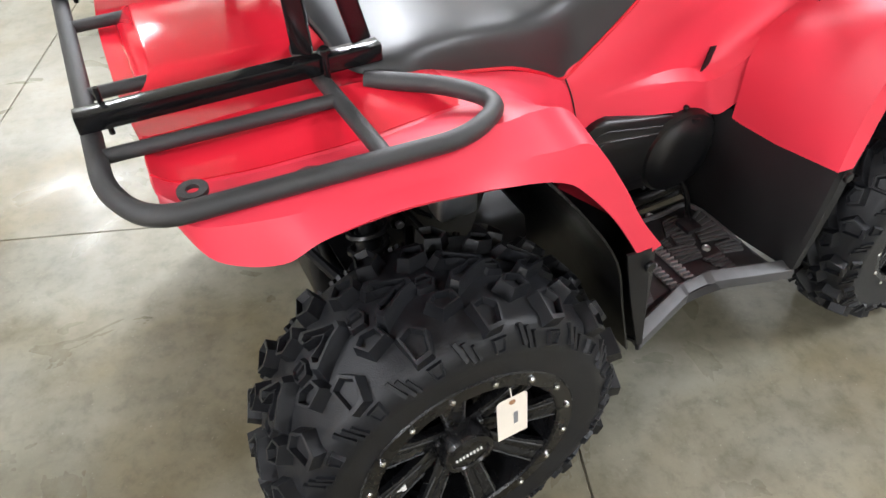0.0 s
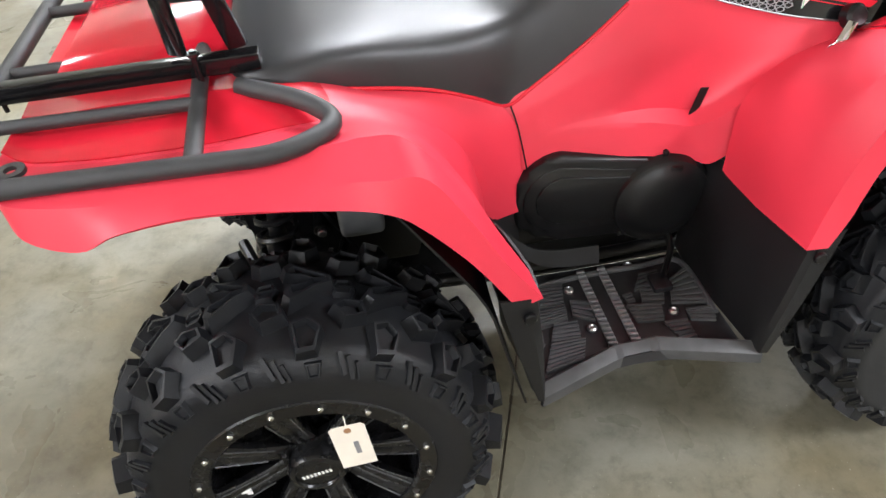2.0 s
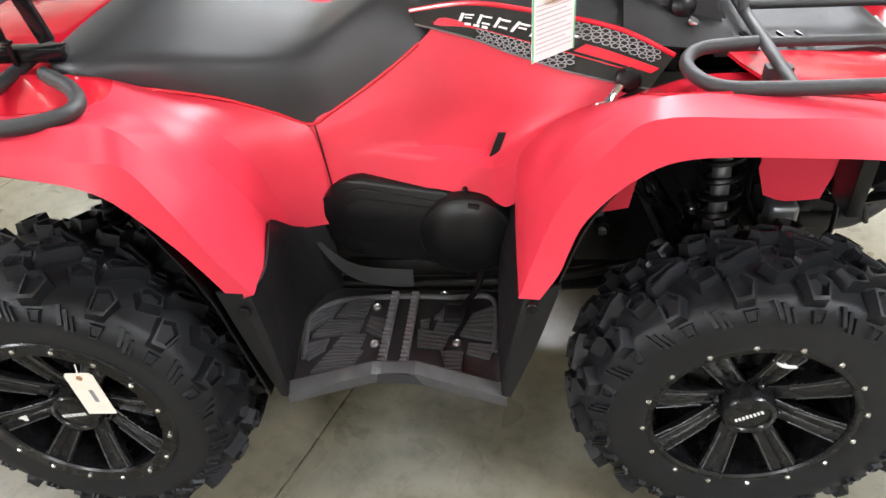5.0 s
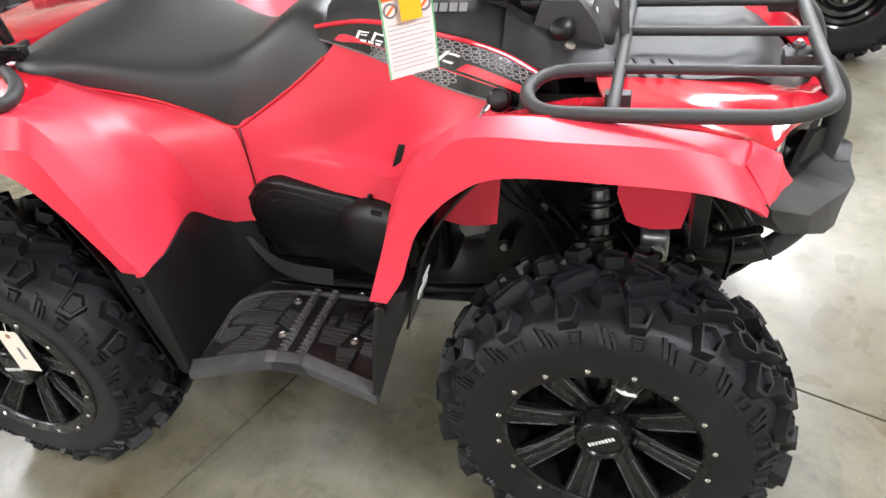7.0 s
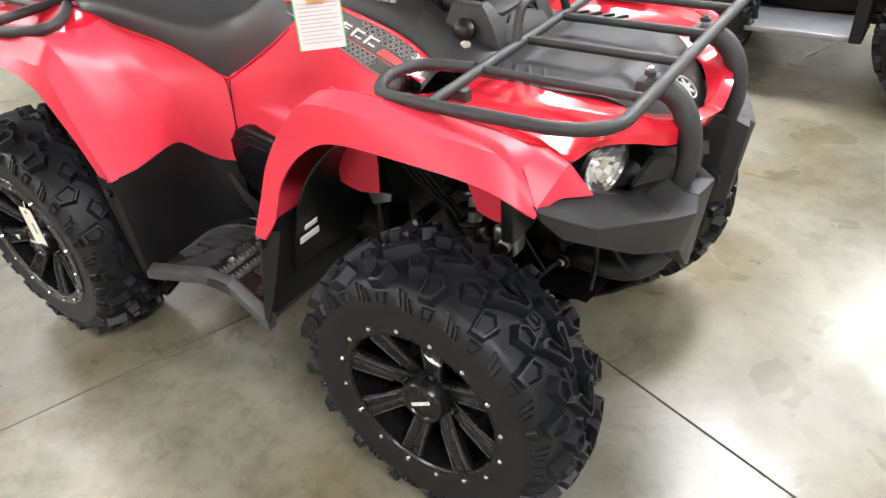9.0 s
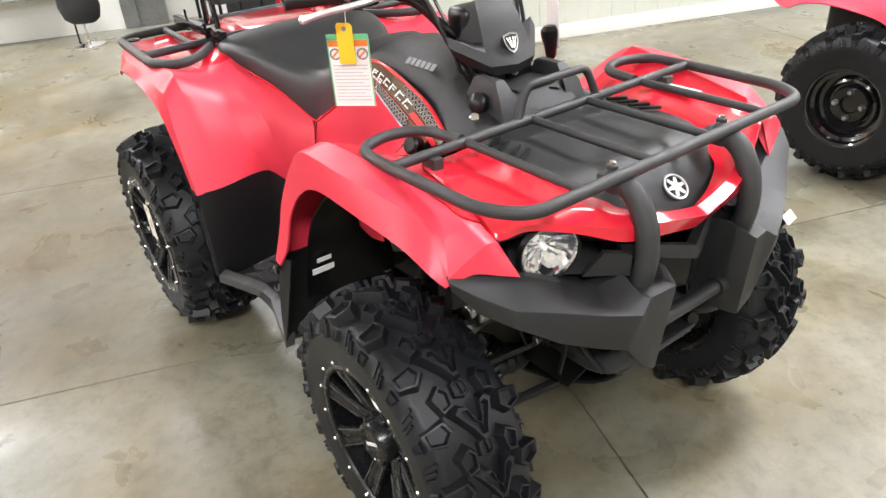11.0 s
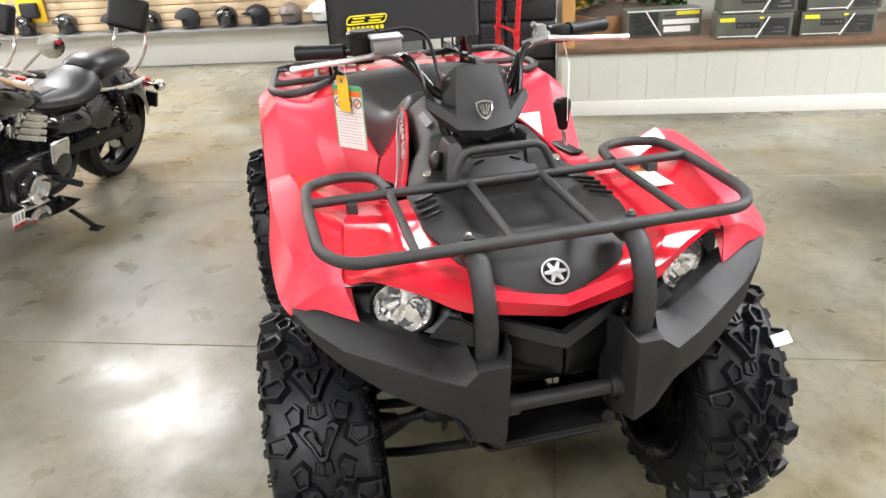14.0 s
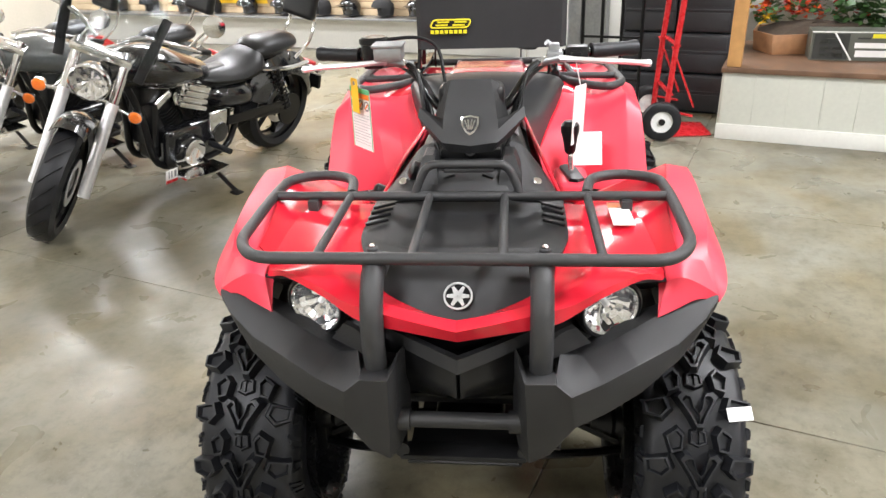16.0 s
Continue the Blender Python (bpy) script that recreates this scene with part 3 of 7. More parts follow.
def build_quad():
    q = thing("quad_bike", "red and black four-wheel quad bike with steel racks and knobbly tyres", "quad bike")
    for s in (-1, 1):
        part("rear_fender", sheet([RED_LIP_R, RED_CREASE_R, RED_UP_R, RED_MID_R, RED_LOW_R, RED_IN_R], 6, 5, 0.005, 0, s), M_RED, q, "matt red plastic rear fender", 17)
        part("front_fender", sheet([RED_LIP_F, RED_CREASE_F, RED_UP_F, RED_MID_F, RED_IN_F], 6, 5, 0.005, 0, s), M_RED, q, "matt red plastic front fender", 17)
        part("fender_nose", sheet([[(.834, .465, .770), (.852, .425, .784), (.868, .385, .772), (.880, .352, .761)], [(.835, .463, .784), (.846, .425, .812), (.850, .393, .826), (.846, .368, .816)], [(.800, .440, .835), (.806, .420, .842), (.808, .396, .846), (.806, .372, .838)]], 5, 4, .005, 0, s), M_RED, q, "matt red fender tip", 17)
        part("front_deck", sheet([[(x, y - d, z + .003) for x, y, z in g[5:9]] for g, d in ((RED_UP_F, .004), (RED_MID_F, 0), (RED_IN_F, 0))], 6, 5, .003, 1, s), M_RED_GLOSS, q, "glossy red front fender deck")
        # glossy decks inside the matt fender rims
        part("rear_deck", sheet([[(x, y - .006, z + d) for (x, y, z), d in zip(RED_MID_R, DECK_LIFT)], [(x, (y + y2) / 2, (z + z2) / 2 + d) for (x, y, z), (x2, y2, z2), d in zip(RED_MID_R, RED_IN_R, DECK_LIFT)], [(x, y, z + d) for (x, y, z), d in zip(RED_IN_R, DECK_LIFT)]], 5, 5, .003, 1, s), M_RED_GLOSS, q, "glossy red rear fender deck")
        # flank between seat and footwell
        part("side_panel", sheet([
            [(-.200, .166, .712), (-.08, .152, .778), (.043, .137, .868), (.085, .136, .905), (.20, .157, .866), (.32, .180, .820), (.425, .212, .799)],
            [(-.196, .176, .69), (-.08, .168, .73), (.05, .162, .765), (.12, .162, .778), (.21, .174, .770), (.29, .198, .762), (.375, .225, .775)],
            [(-.188, .188, .64), (-.07, .182, .664), (.06, .172, .664), (.12, .168, .656), (.165, .169, .648), (.215, .200, .682), (.28, .232, .738)],
            [(-.185, .191, .63), (-.07, .186, .654), (.06, .192, .648), (.12, .199, .639), (.165, .206, .632), (.205, .226, .660), (.265, .243, .722)],
            [(-.172, .199, .588), (-.05, .200, .592), (.06, .205, .582), (.12, .210, .570), (.165, .214, .560), (.195, .230, .556), (.228, .246, .590)]], 5, 5, 0.005, 0, s), M_RED, q, "red plastic flank panel")
        # nose between hood and headlights
        part("nose_panel", sheet([
            [(.57, .20, .856), (.68, .195, .856), (.76, .180, .848), (.805, .170, .841), (.84, .160, .832), (.868, .146, .823), (.895, .130, .812), (.928, .065, .796), (.944, 0, .784)],
            [(.58, .25, .858), (.69, .26, .858), (.77, .265, .855), (.825, .255, .851), (.865, .235, .846), (.894, .202, .838), (.920, .165, .822), (.950, .080, .808), (.954, 0, .792)],
            [(.60, .335, .867), (.70, .350, .862), (.79, .360, .843), (.836, .361, .827), (.866, .322, .839), (.898, .256, .828), (.936, .190, .812), (.970, .084, .800), (.978, 0, .783)],
            [(.60, .337, .862), (.70, .352, .857), (.79, .363, .836), (.839, .365, .817), (.869, .320, .829), (.904, .246, .809), (.942, .172, .781), (.958, .084, .769), (.956, 0, .750)]], 6, 5, 0.006, 0, s), M_RED_GLOSS, q, "glossy red plastic nose")
    # tail between the rear fenders, with a raised middle
    part("tail_panel", merge(
        sheet([[(-.945, -.262, .868), (-.80, -.262, .868), (-.60, -.27, .872)], [(-.955, -.13, .864), (-.80, -.13, .852), (-.60, -.15, .86)], [(-.955, .13, .864), (-.80, .13, .852), (-.60, .15, .86)], [(-.945, .262, .868), (-.80, .262, .868), (-.60, .27, .872)]], 4, 4, 0.005, 2),
        loft([[Vector((-.93 + i, -.155 + i, z)), Vector((-.62 - i, -.165 + i, z)), Vector((-.62 - i, .165 - i, z)), Vector((-.93 + i, .155 - i, z))] for i, z in ((0, .83), (.006, .868), (.028, .895), (.036, .899))])), M_RED_GLOSS, q, "glossy red tail tray")
    build_wheels(q)
    build_racks(q)
    build_front(q)
    build_seat(q)
    build_footwells(q)
    build_machinery(q)
    build_bars(q)
    return q


def build_wheels(q):
    N = 17
    tyre_f, tyre_r = tyre_mesh(0.311, 0.112, N), tyre_mesh(0.313, 0.132, N)
    first = {}
    for x, y, name in ((.630, .452, "front_wheel"), (-.618, .480, "rear_wheel")):
        for s in (-1, 1):
            hub = pose(x, s * y, .321 if x > 0 else .332, 0, 0, 0 if s < 0 else 180) @ pose(0, 0, 0, 0, -31 if x > 0 else -11, 0) @ Matrix.Scale(1.03, 4)
            shift = .016 if x > 0 else -.012
            if "barrel" not in first:
                b, r = rim_parts()
                w = part(name, b, M_RIM, q, "black eight-spoke alloy wheel")
                first["barrel"], first["ring_bm"] = w, r
            else:
                w = new(name, first["barrel"].data)
                w.parent = q
                tagged(w, "black eight-spoke alloy wheel")
            w.matrix_local = hub @ pose(0, shift, 0)
            back = pose(0, -shift, 0) @ Matrix.Scale(.927 if x > 0 else .956, 4)
            R, half = (0.311, 0.112) if x > 0 else (0.313, 0.132)
            if name not in first:
                first[name, "ribs"] = part("wall_ribs", rib_mesh(R, half, N), M_RUBBER, w, "raised rubber ribs on the tyre wall", 30, "stuff")
                first[name, "ribs"].matrix_local = back
                t = part("tyre", tyre_f if x > 0 else tyre_r, M_RUBBER, w, "black knobbly off-road tyre", 30)
                t.matrix_local = back
                first[name] = t
            else:
                share("tyre", first[name], back, w, "black knobbly off-road tyre")
                tagged(share("wall_ribs", first[name, "ribs"], back, w), "raised rubber ribs on the tyre wall", "", "", "stuff")
            # tread blocks, each a piece of its own on shared meshes
            for j, (poly, turn, across, high) in enumerate(TREAD):
                for sd in (-1, 1):
                    key = (name, j, sd, s)
                    for i in range(N):
                        m = back @ Matrix.Rotation(2 * math.pi * (i - s * turn + (.93 if s < 0 else .32)) / N, 4, "Y")
                        if key not in first:
                            first[key] = part("tread_block", tread_block(poly, sd, across, R, half, high, -s), M_RUBBER, w, "", 30)
                            first[key].matrix_local = m
                        else:
                            share("tread_block", first[key], m, w)
            if "ring" not in first:
                first["ring"] = part("beadlock_ring", first["ring_bm"], M_RIM, w)
                first["spoke"] = part("spoke", spoke_mesh(), M_RIM, w)
                first["line"] = part("milled_groove", spoke_line(), M_MILL, w)
                first["bolt"] = part("bolt", lathe([(0.0052, 0), (0.0052, 0.003), (0.003, 0.0055), (0, 0.006)], 8, pose(0, -.112, .1815, 90)), M_CHROME, w, "bright steel bolt")
                first["cap"] = part("hub_cap", merge(lathe([(0.048, 0.05), (0.048, 0.098), (0.044, 0.104), (0.036, 0.106), (0.034, 0.102), (0, 0.103)], 28, pose(0, 0, 0, 90)),
                                                      *[lathe([(0.007, 0.05), (0.007, 0.082), (0.004, 0.086), (0, 0.086)], 8, pose(0.056 * math.cos(a), 0, 0.056 * math.sin(a), 90)) for a in [math.pi / 4 + k * math.pi / 2 for k in range(4)]]), M_RIM, w, "black hub cap")
                first["mark"] = part("cap_print", bars_of_print([(-.026 + .0065 * k, -.022 + .0065 * k, -.004, .004) for k in range(8)], pose(0, -.1031, 0, 90)), M_LABEL, w, "pale printed bars")
            else:
                for n, lab in (("ring", ""), ("cap", "black hub cap"), ("mark", "pale printed bars")):
                    share(first[n].name.split(".")[0], first[n], Matrix(), w, lab)
            new_w = w is not first["barrel"]
            for k in range(8):
                m = pose(0, 0, 0, 0, 45 * k, 0)
                if new_w or k:
                    share("spoke", first["spoke"], m, w)
                    share("milled_groove", first["line"], m, w)
            for k in range(16):
                if new_w or k:
                    share("bolt", first["bolt"], pose(0, 0, 0, 0, 22.5 * k, 0), w, "bright steel bolt")


def build_racks(q):
    z = .878
    # rear rack: one outer tube with loops, two cross tubes, four rails
    out = rounded([(-.622, -.275, z), (-.525, -.345, z), (-.475, -.425, z), (-.555, -.480, z), (-.96, -.462, z), (-1.0, -.38, z),
                   (-1.0, .38, z), (-.96, .462, z), (-.555, .480, z), (-.475, .425, z), (-.525, .345, z), (-.622, .275, z)], 0.075, 6)
    rr = part("rear_rack", tube(out, .0140, 12), M_RACK, q, "wrinkle-black steel tube rear rack")
    part("cross_tube", tube([(-.672, -.474, z), (-.684, -.16, z + .004), (-.684, .16, z + .004), (-.672, .474, z)], .0125, 10), M_RACK, rr)
    for y in (-.30, -.125, .125, .30):
        part("rail", tube([(-.995, y, z), (-.676, y * 1.05, z + .003)], .0105, 10), M_RACK, rr)
    for s in (-1, 1):
        part("eyelet", lathe([(.0085, 0), (.019, 0), (.019, .006), (.0085, .006), (.0085, 0)], 16, pose(-.905, s * .432, z + .002)), M_RACK, rr)
        part("stay", bar((-.76, s * .455, z), (-.77, s * .40, .845), .022, .006), M_RACK, rr)
    # front rack
    z = .890
    out = rounded([(.60, -.246, z), (.50, -.262, z), (.470, -.33, z), (.500, -.410, z), (.62, -.414, z), (.850, -.404, z), (.916, -.36, z),
                   (.916, .36, z), (.850, .404, z), (.62, .414, z), (.500, .410, z), (.470, .33, z), (.50, .262, z), (.60, .246, z)], 0.065, 6)
    fr = part("front_rack", tube(out, .0112, 12), M_RACK, q, "wrinkle-black steel tube front rack")
    part("cross_tube", tube([(.612, -.412, z), (.612, .412, z)], .0098, 10), M_RACK, fr)
    for y in (-.246, -.078, .078, .246):
        part("rail", tube([(.612, y, z), (.914, y, z)], .0085, 10), M_RACK, fr)
    for s in (-1, 1):
        part("stay", box(.595, .635, s * .325 - .011, s * .325 + .011, .848, .886, .003), M_RACK, fr)
        part("clamp", merge(box(.865, .912, s * .145 - .022, s * .145 + .022, .852, .882, .006), disc(.010, .008, pose(.885, s * .150, .890))), M_RACK, fr)
        part("bolt", disc(.0060, .005, pose(.885, s * .150, .8982), 10), M_CHROME, fr, "bright bolt head")
    part("grab_loop", tube(rounded([(.610, -.112, .886), (.606, -.100, .920), (.604, -.082, .956), (.604, .082, .956), (.606, .100, .920), (.610, .112, .886)], .025, 6), .0088, 10), M_RACK, fr)
    # carrier for the rear bag
    c = thing("rear_box_carrier", "gloss black square-tube carrier clamped on the rear rack", "carrier")
    for s in (-1, 1):
        y = s * .245
        part("square_tube", box(-1.012, -.585, y - .014, y + .014, .891, .918, .003), M_BAR, c)
        part("front_strut", bar((-.612, y, .925), (-.715, y * .96, 1.36), .012, .030), M_BAR, c)
        part("rear_strut", bar((-.700, y, .925), (-.715, y * .96, 1.36), .012, .030), M_BAR, c)
        part("clamp_bolt", rod((-.975, y + .020, .865), (-.975, y + .020, .936), .004), M_BAR, c)
        part("clamp_bolt", merge(rod((-.675, y - .020, .865), (-.675, y - .020, .938), .005), disc(.010, .006, pose(-.675, y - .020, .930), 8)), M_BAR, c)
    bag = part("rear_bag", merge(loft([[Vector(p) for p in ((-.700 + i, -.235, z), (-.600 + i * .6, -.248, z), (-.580 + i * .6, -.232, z), (-.580 + i * .6, .262, z), (-.600 + i * .6, .280, z), (-.700 + i, .27, z))] for i, z in ((0, .998), (-.005, 1.02), (-.02, 1.20), (-.04, 1.40), (-.06, 1.43))])), M_CLOTH, None, "black canvas rear bag with a yellow printed emblem", category="bag")
    outl = rounded([(-.575, -.198, 1.072), (-.579, -.186, 1.098), (-.579, -.052, 1.098), (-.575, -.064, 1.072)], .012, 4, True)
    part("emblem_outline", tube(outl, .0028, 6, True), M_YELPRINT, bag, "yellow outlined emblem")
    part("emblem_print", merge(box(-.579, -.574, -.178, -.135, 1.078, 1.083, 0), box(-.580, -.575, -.172, -.130, 1.088, 1.093, 0), box(-.579, -.574, -.118, -.075, 1.078, 1.083, 0), box(-.580, -.575, -.112, -.068, 1.088, 1.093, 0),
                              *[box(-.577, -.5725, -.196 + .0165 * k, -.184 + .0165 * k, 1.052, 1.064, 0) for k in range(8)]), M_YELPRINT, bag, "yellow printed bars")


def build_front(q):
    # hood cover with a dished middle and a row of slots at each side
    def z_at(x):
        return .868 - .006 * max(0, (x - .6) / .3) - (.088 * max(0, (x - .80) / .132) ** 2.2)
    rows = []
    for i in range(15):
        f = i / 14
        w = .205 - .02 * f
        row = []
        for j in range(17):
            x = .55 + (.384 - .0 * f) * j / 16
            ww = (.203 - .075 * max(0, (j / 16 - .45) / .55) ** 1.8)
            y = (2 * f - 1) * ww
            dz = -.010 if abs(y) < .125 and .60 < x < .80 else 0
            xx = x - .018 * abs(2 * f - 1) ** 2 * (j / 16)
            row.append(Vector((xx, y, z_at(x) + dz - .010 * abs(2 * f - 1) ** 4)))
        rows.append(row)
    hood = part("hood_cover", solid(rows, .012), M_GREY, q, "dark grey plastic hood cover")
    for s in (-1, 1):
        for k in range(4):
            part("slot", bar((.60 + .03 * k, s * .155, .870), (.62 + .03 * k, s * .198, .866), .010, .006, .002), M_BLACK_DEEP, hood, "black cooling slot")
    face = Matrix.Translation((.905, 0, .812)) @ pose(0, 0, 0, 0, 40, 0)
    part("round_badge", lathe([(.024, 0), (.026, 0), (.026, .004), (.0225, .004), (.0225, .001), (.024, 0)], 28, face), M_POLISH, hood, "bright ring badge")
    for k in range(6):
        part("badge_ray", prism([(-.005, .003), (0, .001), (.005, .003), (.0025, .020), (-.0025, .020)], face @ pose(0, 0, .001, 0, 0, 60 * k), .0025, 0), M_POLISH, hood)
    part("badge_disc", disc(.0225, .0015, face, 24, .0003), M_BLACK_DEEP, hood, "black badge disc")
    for s in (-1, 1):
        # headlights under the brow
        d = Vector((.93, s * .30, -.05)).normalized()
        p = Vector((.858, s * .270, .767))
        m = axis_pose(p, d) @ Matrix.Scale(1.03, 4)
        h = part("headlight", lathe([(0, -.06), (.056, -.06), (.060, -.02), (.060, .004), (.055, .010), (.050, .008), (.050, -.02)], 32, m, False), M_BLACK_DEEP, q, "round headlight in a black bowl")
        part("reflector", facets(lathe([(.004, -.024), (.014, -.023), (.024, -.020), (.034, -.014), (.042, -.006), (.049, .003)], 30, m, False), .0020), M_REFLECT, h, "faceted chrome reflector", 3)
        part("chrome_ring", lathe([(.0475, .002), (.0505, .004), (.0540, .006), (.0545, .0085), (.0500, .0085), (.0475, .002)], 36, m), M_CHROME, h, "bright chrome ring")
        part("bulb", lathe([(.006, -.030), (.006, -.012), (.003, -.008), (0, -.007)], 12, m), M_LABEL, h)
        lens = part("lens", lathe([(0, .0135), (.018, .0125), (.035, .009), (.047, .002), (.0495, .003), (.036, .0115), (.018, .0150), (0, .0160)], 28, m), M_GLASS, h, "clear lens")
        lens.visible_shadow = False
        # black housing behind the lamp, wedge towards the nose
        part("headlight_housing", sheet([[(.834, .384, .818), (.868, .268, .818), (.930, .168, .782)], [(.785, .350, .775), (.795, .27, .770), (.850, .165, .750)], [(.820, .365, .735), (.850, .27, .715), (.910, .165, .700)]], 5, 4, .006, 1, s), M_BLACK_DEEP, q, "black headlight surround")
        part("lamp_bay", box(.74, .765, s * .30 - .11, s * .30 + .11, .66, .832, .005), M_BLACK_DEEP, q, "black lamp bay")
        part("lamp_wedge", sheet([[(.925, .205, .765), (.940, .180, .762), (.952, .165, .755)], [(.905, .235, .722), (.935, .195, .722), (.950, .165, .715)]], 3, 3, .012, 0, s), M_GREY, q, "dark grey wedge beside the lamp")
        # moulded guard: a faceted beam from the fender tip that turns down into the tower at the bull bar
        rings = []
        for top, edge, low, back in (((.828, .464, .789), (.838, .466, .780), (.842, .462, .762), .020), ((.843, .432, .784), (.876, .436, .757), (.866, .430, .716), .040), ((.875, .347, .760), (.906, .386, .723), (.908, .392, .692), .050), ((.897, .282, .729), (.951, .312, .707), (.948, .322, .647), .055),
                                     ((.919, .219, .704), (.985, .250, .690), (.976, .260, .621), .060), ((.944, .178, .723), (1.008, .195, .677), (.988, .207, .598), .070), ((.975, .171, .699), (1.000, .168, .697), (.992, .164, .540), .085), ((.986, .120, .703), (1.011, .116, .704), (.990, .126, .515), .085), ((.956, .107, .726), (.975, .104, .722), (.960, .110, .520), .065)):
            ring = [(top[0] - back, top[1] - .012, top[2] - .012), top, edge, low, (low[0] - back, low[1] - .012, low[2] + .008)]
            rings.append([Vector((x, s * y, z)) for x, y, z in ring])
        part("bumper_guard", soften(loft(rings), .0035), M_GREY, q, "dark grey moulded bumper guard", 24)
        part("tower_socket", lathe([(.024, -.01), (.024, .0025), (.0, .0025)], 20, Matrix.Translation((.950, s * .145, .697))), M_BLACK_DEEP, q, "black socket")
        # bull bar tube from tower to rack
        part("bull_bar", tube(spline([(.955, s * .145, .69), (.966, s * .145, .75), (.958, s * .145, .812), (.928, s * .145, .858), (.880, s * .145, .874)], 6), .0205, 14), M_RACK, q, "wrinkle-black bull bar tube")
    part("front_cross_tube", merge(rod((.955, -.12, .582), (.955, .12, .582), .0150, 16), rod((.955, -.125, .582), (.955, -.090, .582), .021, 16), rod((.955, .090, .582), (.955, .125, .582), .021, 16)), M_GREY, q, "dark grey cross tube")
    part("skid_front", merge(box(.86, .905, -.125, .125, .440, .452, .004), box(.80, .875, -.11, .11, .41, .45, .01)), M_BLACK, q, "black skid plate")
    # grille and lower beak
    part("grille", merge(box(.86, .885, -.145, .145, .60, .775, .004), *[bar((.890, -.12 + .02 * k, .745), (.890, -.105 + .02 * k, .775), .004, .004, 0) for k in range(12)], *[bar((.890, -.12 + .02 * k, .775), (.890, -.105 + .02 * k, .745), .004, .004, 0) for k in range(12)]), M_BLACK_DEEP, q, "black mesh grille")
    for s in (-1, 1):
        part("beak", sheet([[(.962, .0, .716), (.930, .075, .732), (.900, .135, .745)], [(.968, .0, .690), (.936, .075, .708), (.902, .135, .722)]], 3, 3, .02, 0, s), M_GREY, q, "grey beak trim")
        part("lower_beak", sheet([[(.950, .0, .692), (.918, .075, .708), (.885, .125, .716)], [(.945, .0, .632), (.918, .075, .652), (.890, .125, .665)], [(.900, 0, .60), (.885, .07, .60), (.875, .125, .61)]], 3, 3, .01, 0, s), M_BLACK_DEEP, q, "black lower beak")


def build_seat(q):
    # bottom edge, crease between side and top, and the top along the middle
    secs = ((-.640, .225, .880, .205, .892, .900), (-.615, .255, .874, .235, .897, .910), (-.56, .276, .868, .250, .902, .915), (-.50, .262, .850, .246, .902, .915), (-.42, .242, .828, .226, .892, .903), (-.33, .214, .796, .192, .868, .880), (-.25, .187, .752, .160, .853, .864),
            (-.190, .167, .716, .138, .855, .864), (-.14, .160, .742, .120, .876, .884), (-.06, .150, .793, .105, .925, .933), (-.01, .143, .828, .098, .942, .950), (.034, .136, .862, .095, .925, .935), (.048, .128, .875, .090, .895, .900))
    rings = []
    for x, wl, zl, ws, zs, zt in secs:
        half = []
        for k in range(8):
            g = k / 7
            half.append((wl + (ws - wl) * g + .005 * math.sin(math.pi * g), zl + (zs - zl) * g))
        for k in range(1, 7):
            g = k / 7
            half.append((ws * (1 - g), zs + (zt - zs) * (1 - (1 - g) ** 2)))
        for _ in range(3):
            half = half[:1] + [tuple(.25 * a + .5 * b + .25 * c for a, b, c in zip(half[i - 1], half[i], half[i + 1])) for i in range(1, len(half) - 1)] + half[-1:]
        rings.append([Vector((x, -y, z)) for y, z in half] + [Vector((x, 0, zt))] + [Vector((x, y, z)) for y, z in reversed(half)])
    cols = [spline(c, 4) for c in zip(*rings)]
    part("seat", loft([list(r) for r in zip(*cols)]), M_SEAT, q, "black vinyl saddle seat", 75)
    for s in (-1, 1):
        part("seat_trim", tube(spline([(x, s * (wl + .002), zl - .003) for x, wl, zl, ws, zs, zt in secs[1:12]], 5), .0034, 8), M_RED_GLOSS, q, "red edge under the seat")
        part("panel_gap", tube(spline([(-.183, s * .169, .712), (-.172, s * .186, .668), (-.160, s * .203, .590)], 5), .0016, 6), M_BLACK_DEEP, q, "dark seam between two red panels")
    # tank cover
    rings = []
    for x, w, zs, zt in ((.03, .115, .880, .945), (.09, .118, .885, .962), (.18, .125, .885, .968), (.28, .135, .880, .965), (.36, .145, .872, .945), (.44, .160, .862, .915), (.50, .168, .850, .890)):
        rings.append([Vector((x, -w, zs)), Vector((x, -w * .86, zs + (zt - zs) * .55)), Vector((x, -w * .55, zt - .006)), Vector((x, -w * .2, zt)), Vector((x, w * .2, zt)), Vector((x, w * .55, zt - .006)), Vector((x, w * .86, zs + (zt - zs) * .55)), Vector((x, w, zs)), Vector((x, w * .9, zs - .05)), Vector((x, -w * .9, zs - .05))])
    part("tank_cover", loft([list(r) for r in zip(*[spline(c, 4) for c in zip(*rings)])]), M_GREY, q, "dark grey tank cover", 40)


DECAL_TOP = [(.02, .114, .914), (.13, .122, .927), (.25, .139, .914), (.39, .165, .889), (.485, .193, .850)]
DECAL_LOW = [(.03, .126, .893), (.13, .148, .873), (.21, .162, .846), (.32, .185, .817), (.445, .218, .800)]


def decal_point(s, u, v, lift):
    top, low = spline(DECAL_TOP, 12), spline(DECAL_LOW, 12)
    k = len(top) - 1
    f = min(max(u, 0), 1) * k
    i = min(int(f), k - 1)
    p = top[i].lerp(top[i + 1], f - i).lerp(low[i].lerp(low[i + 1], f - i), v)
    return Vector((p.x, s * (p.y + lift), p.z))


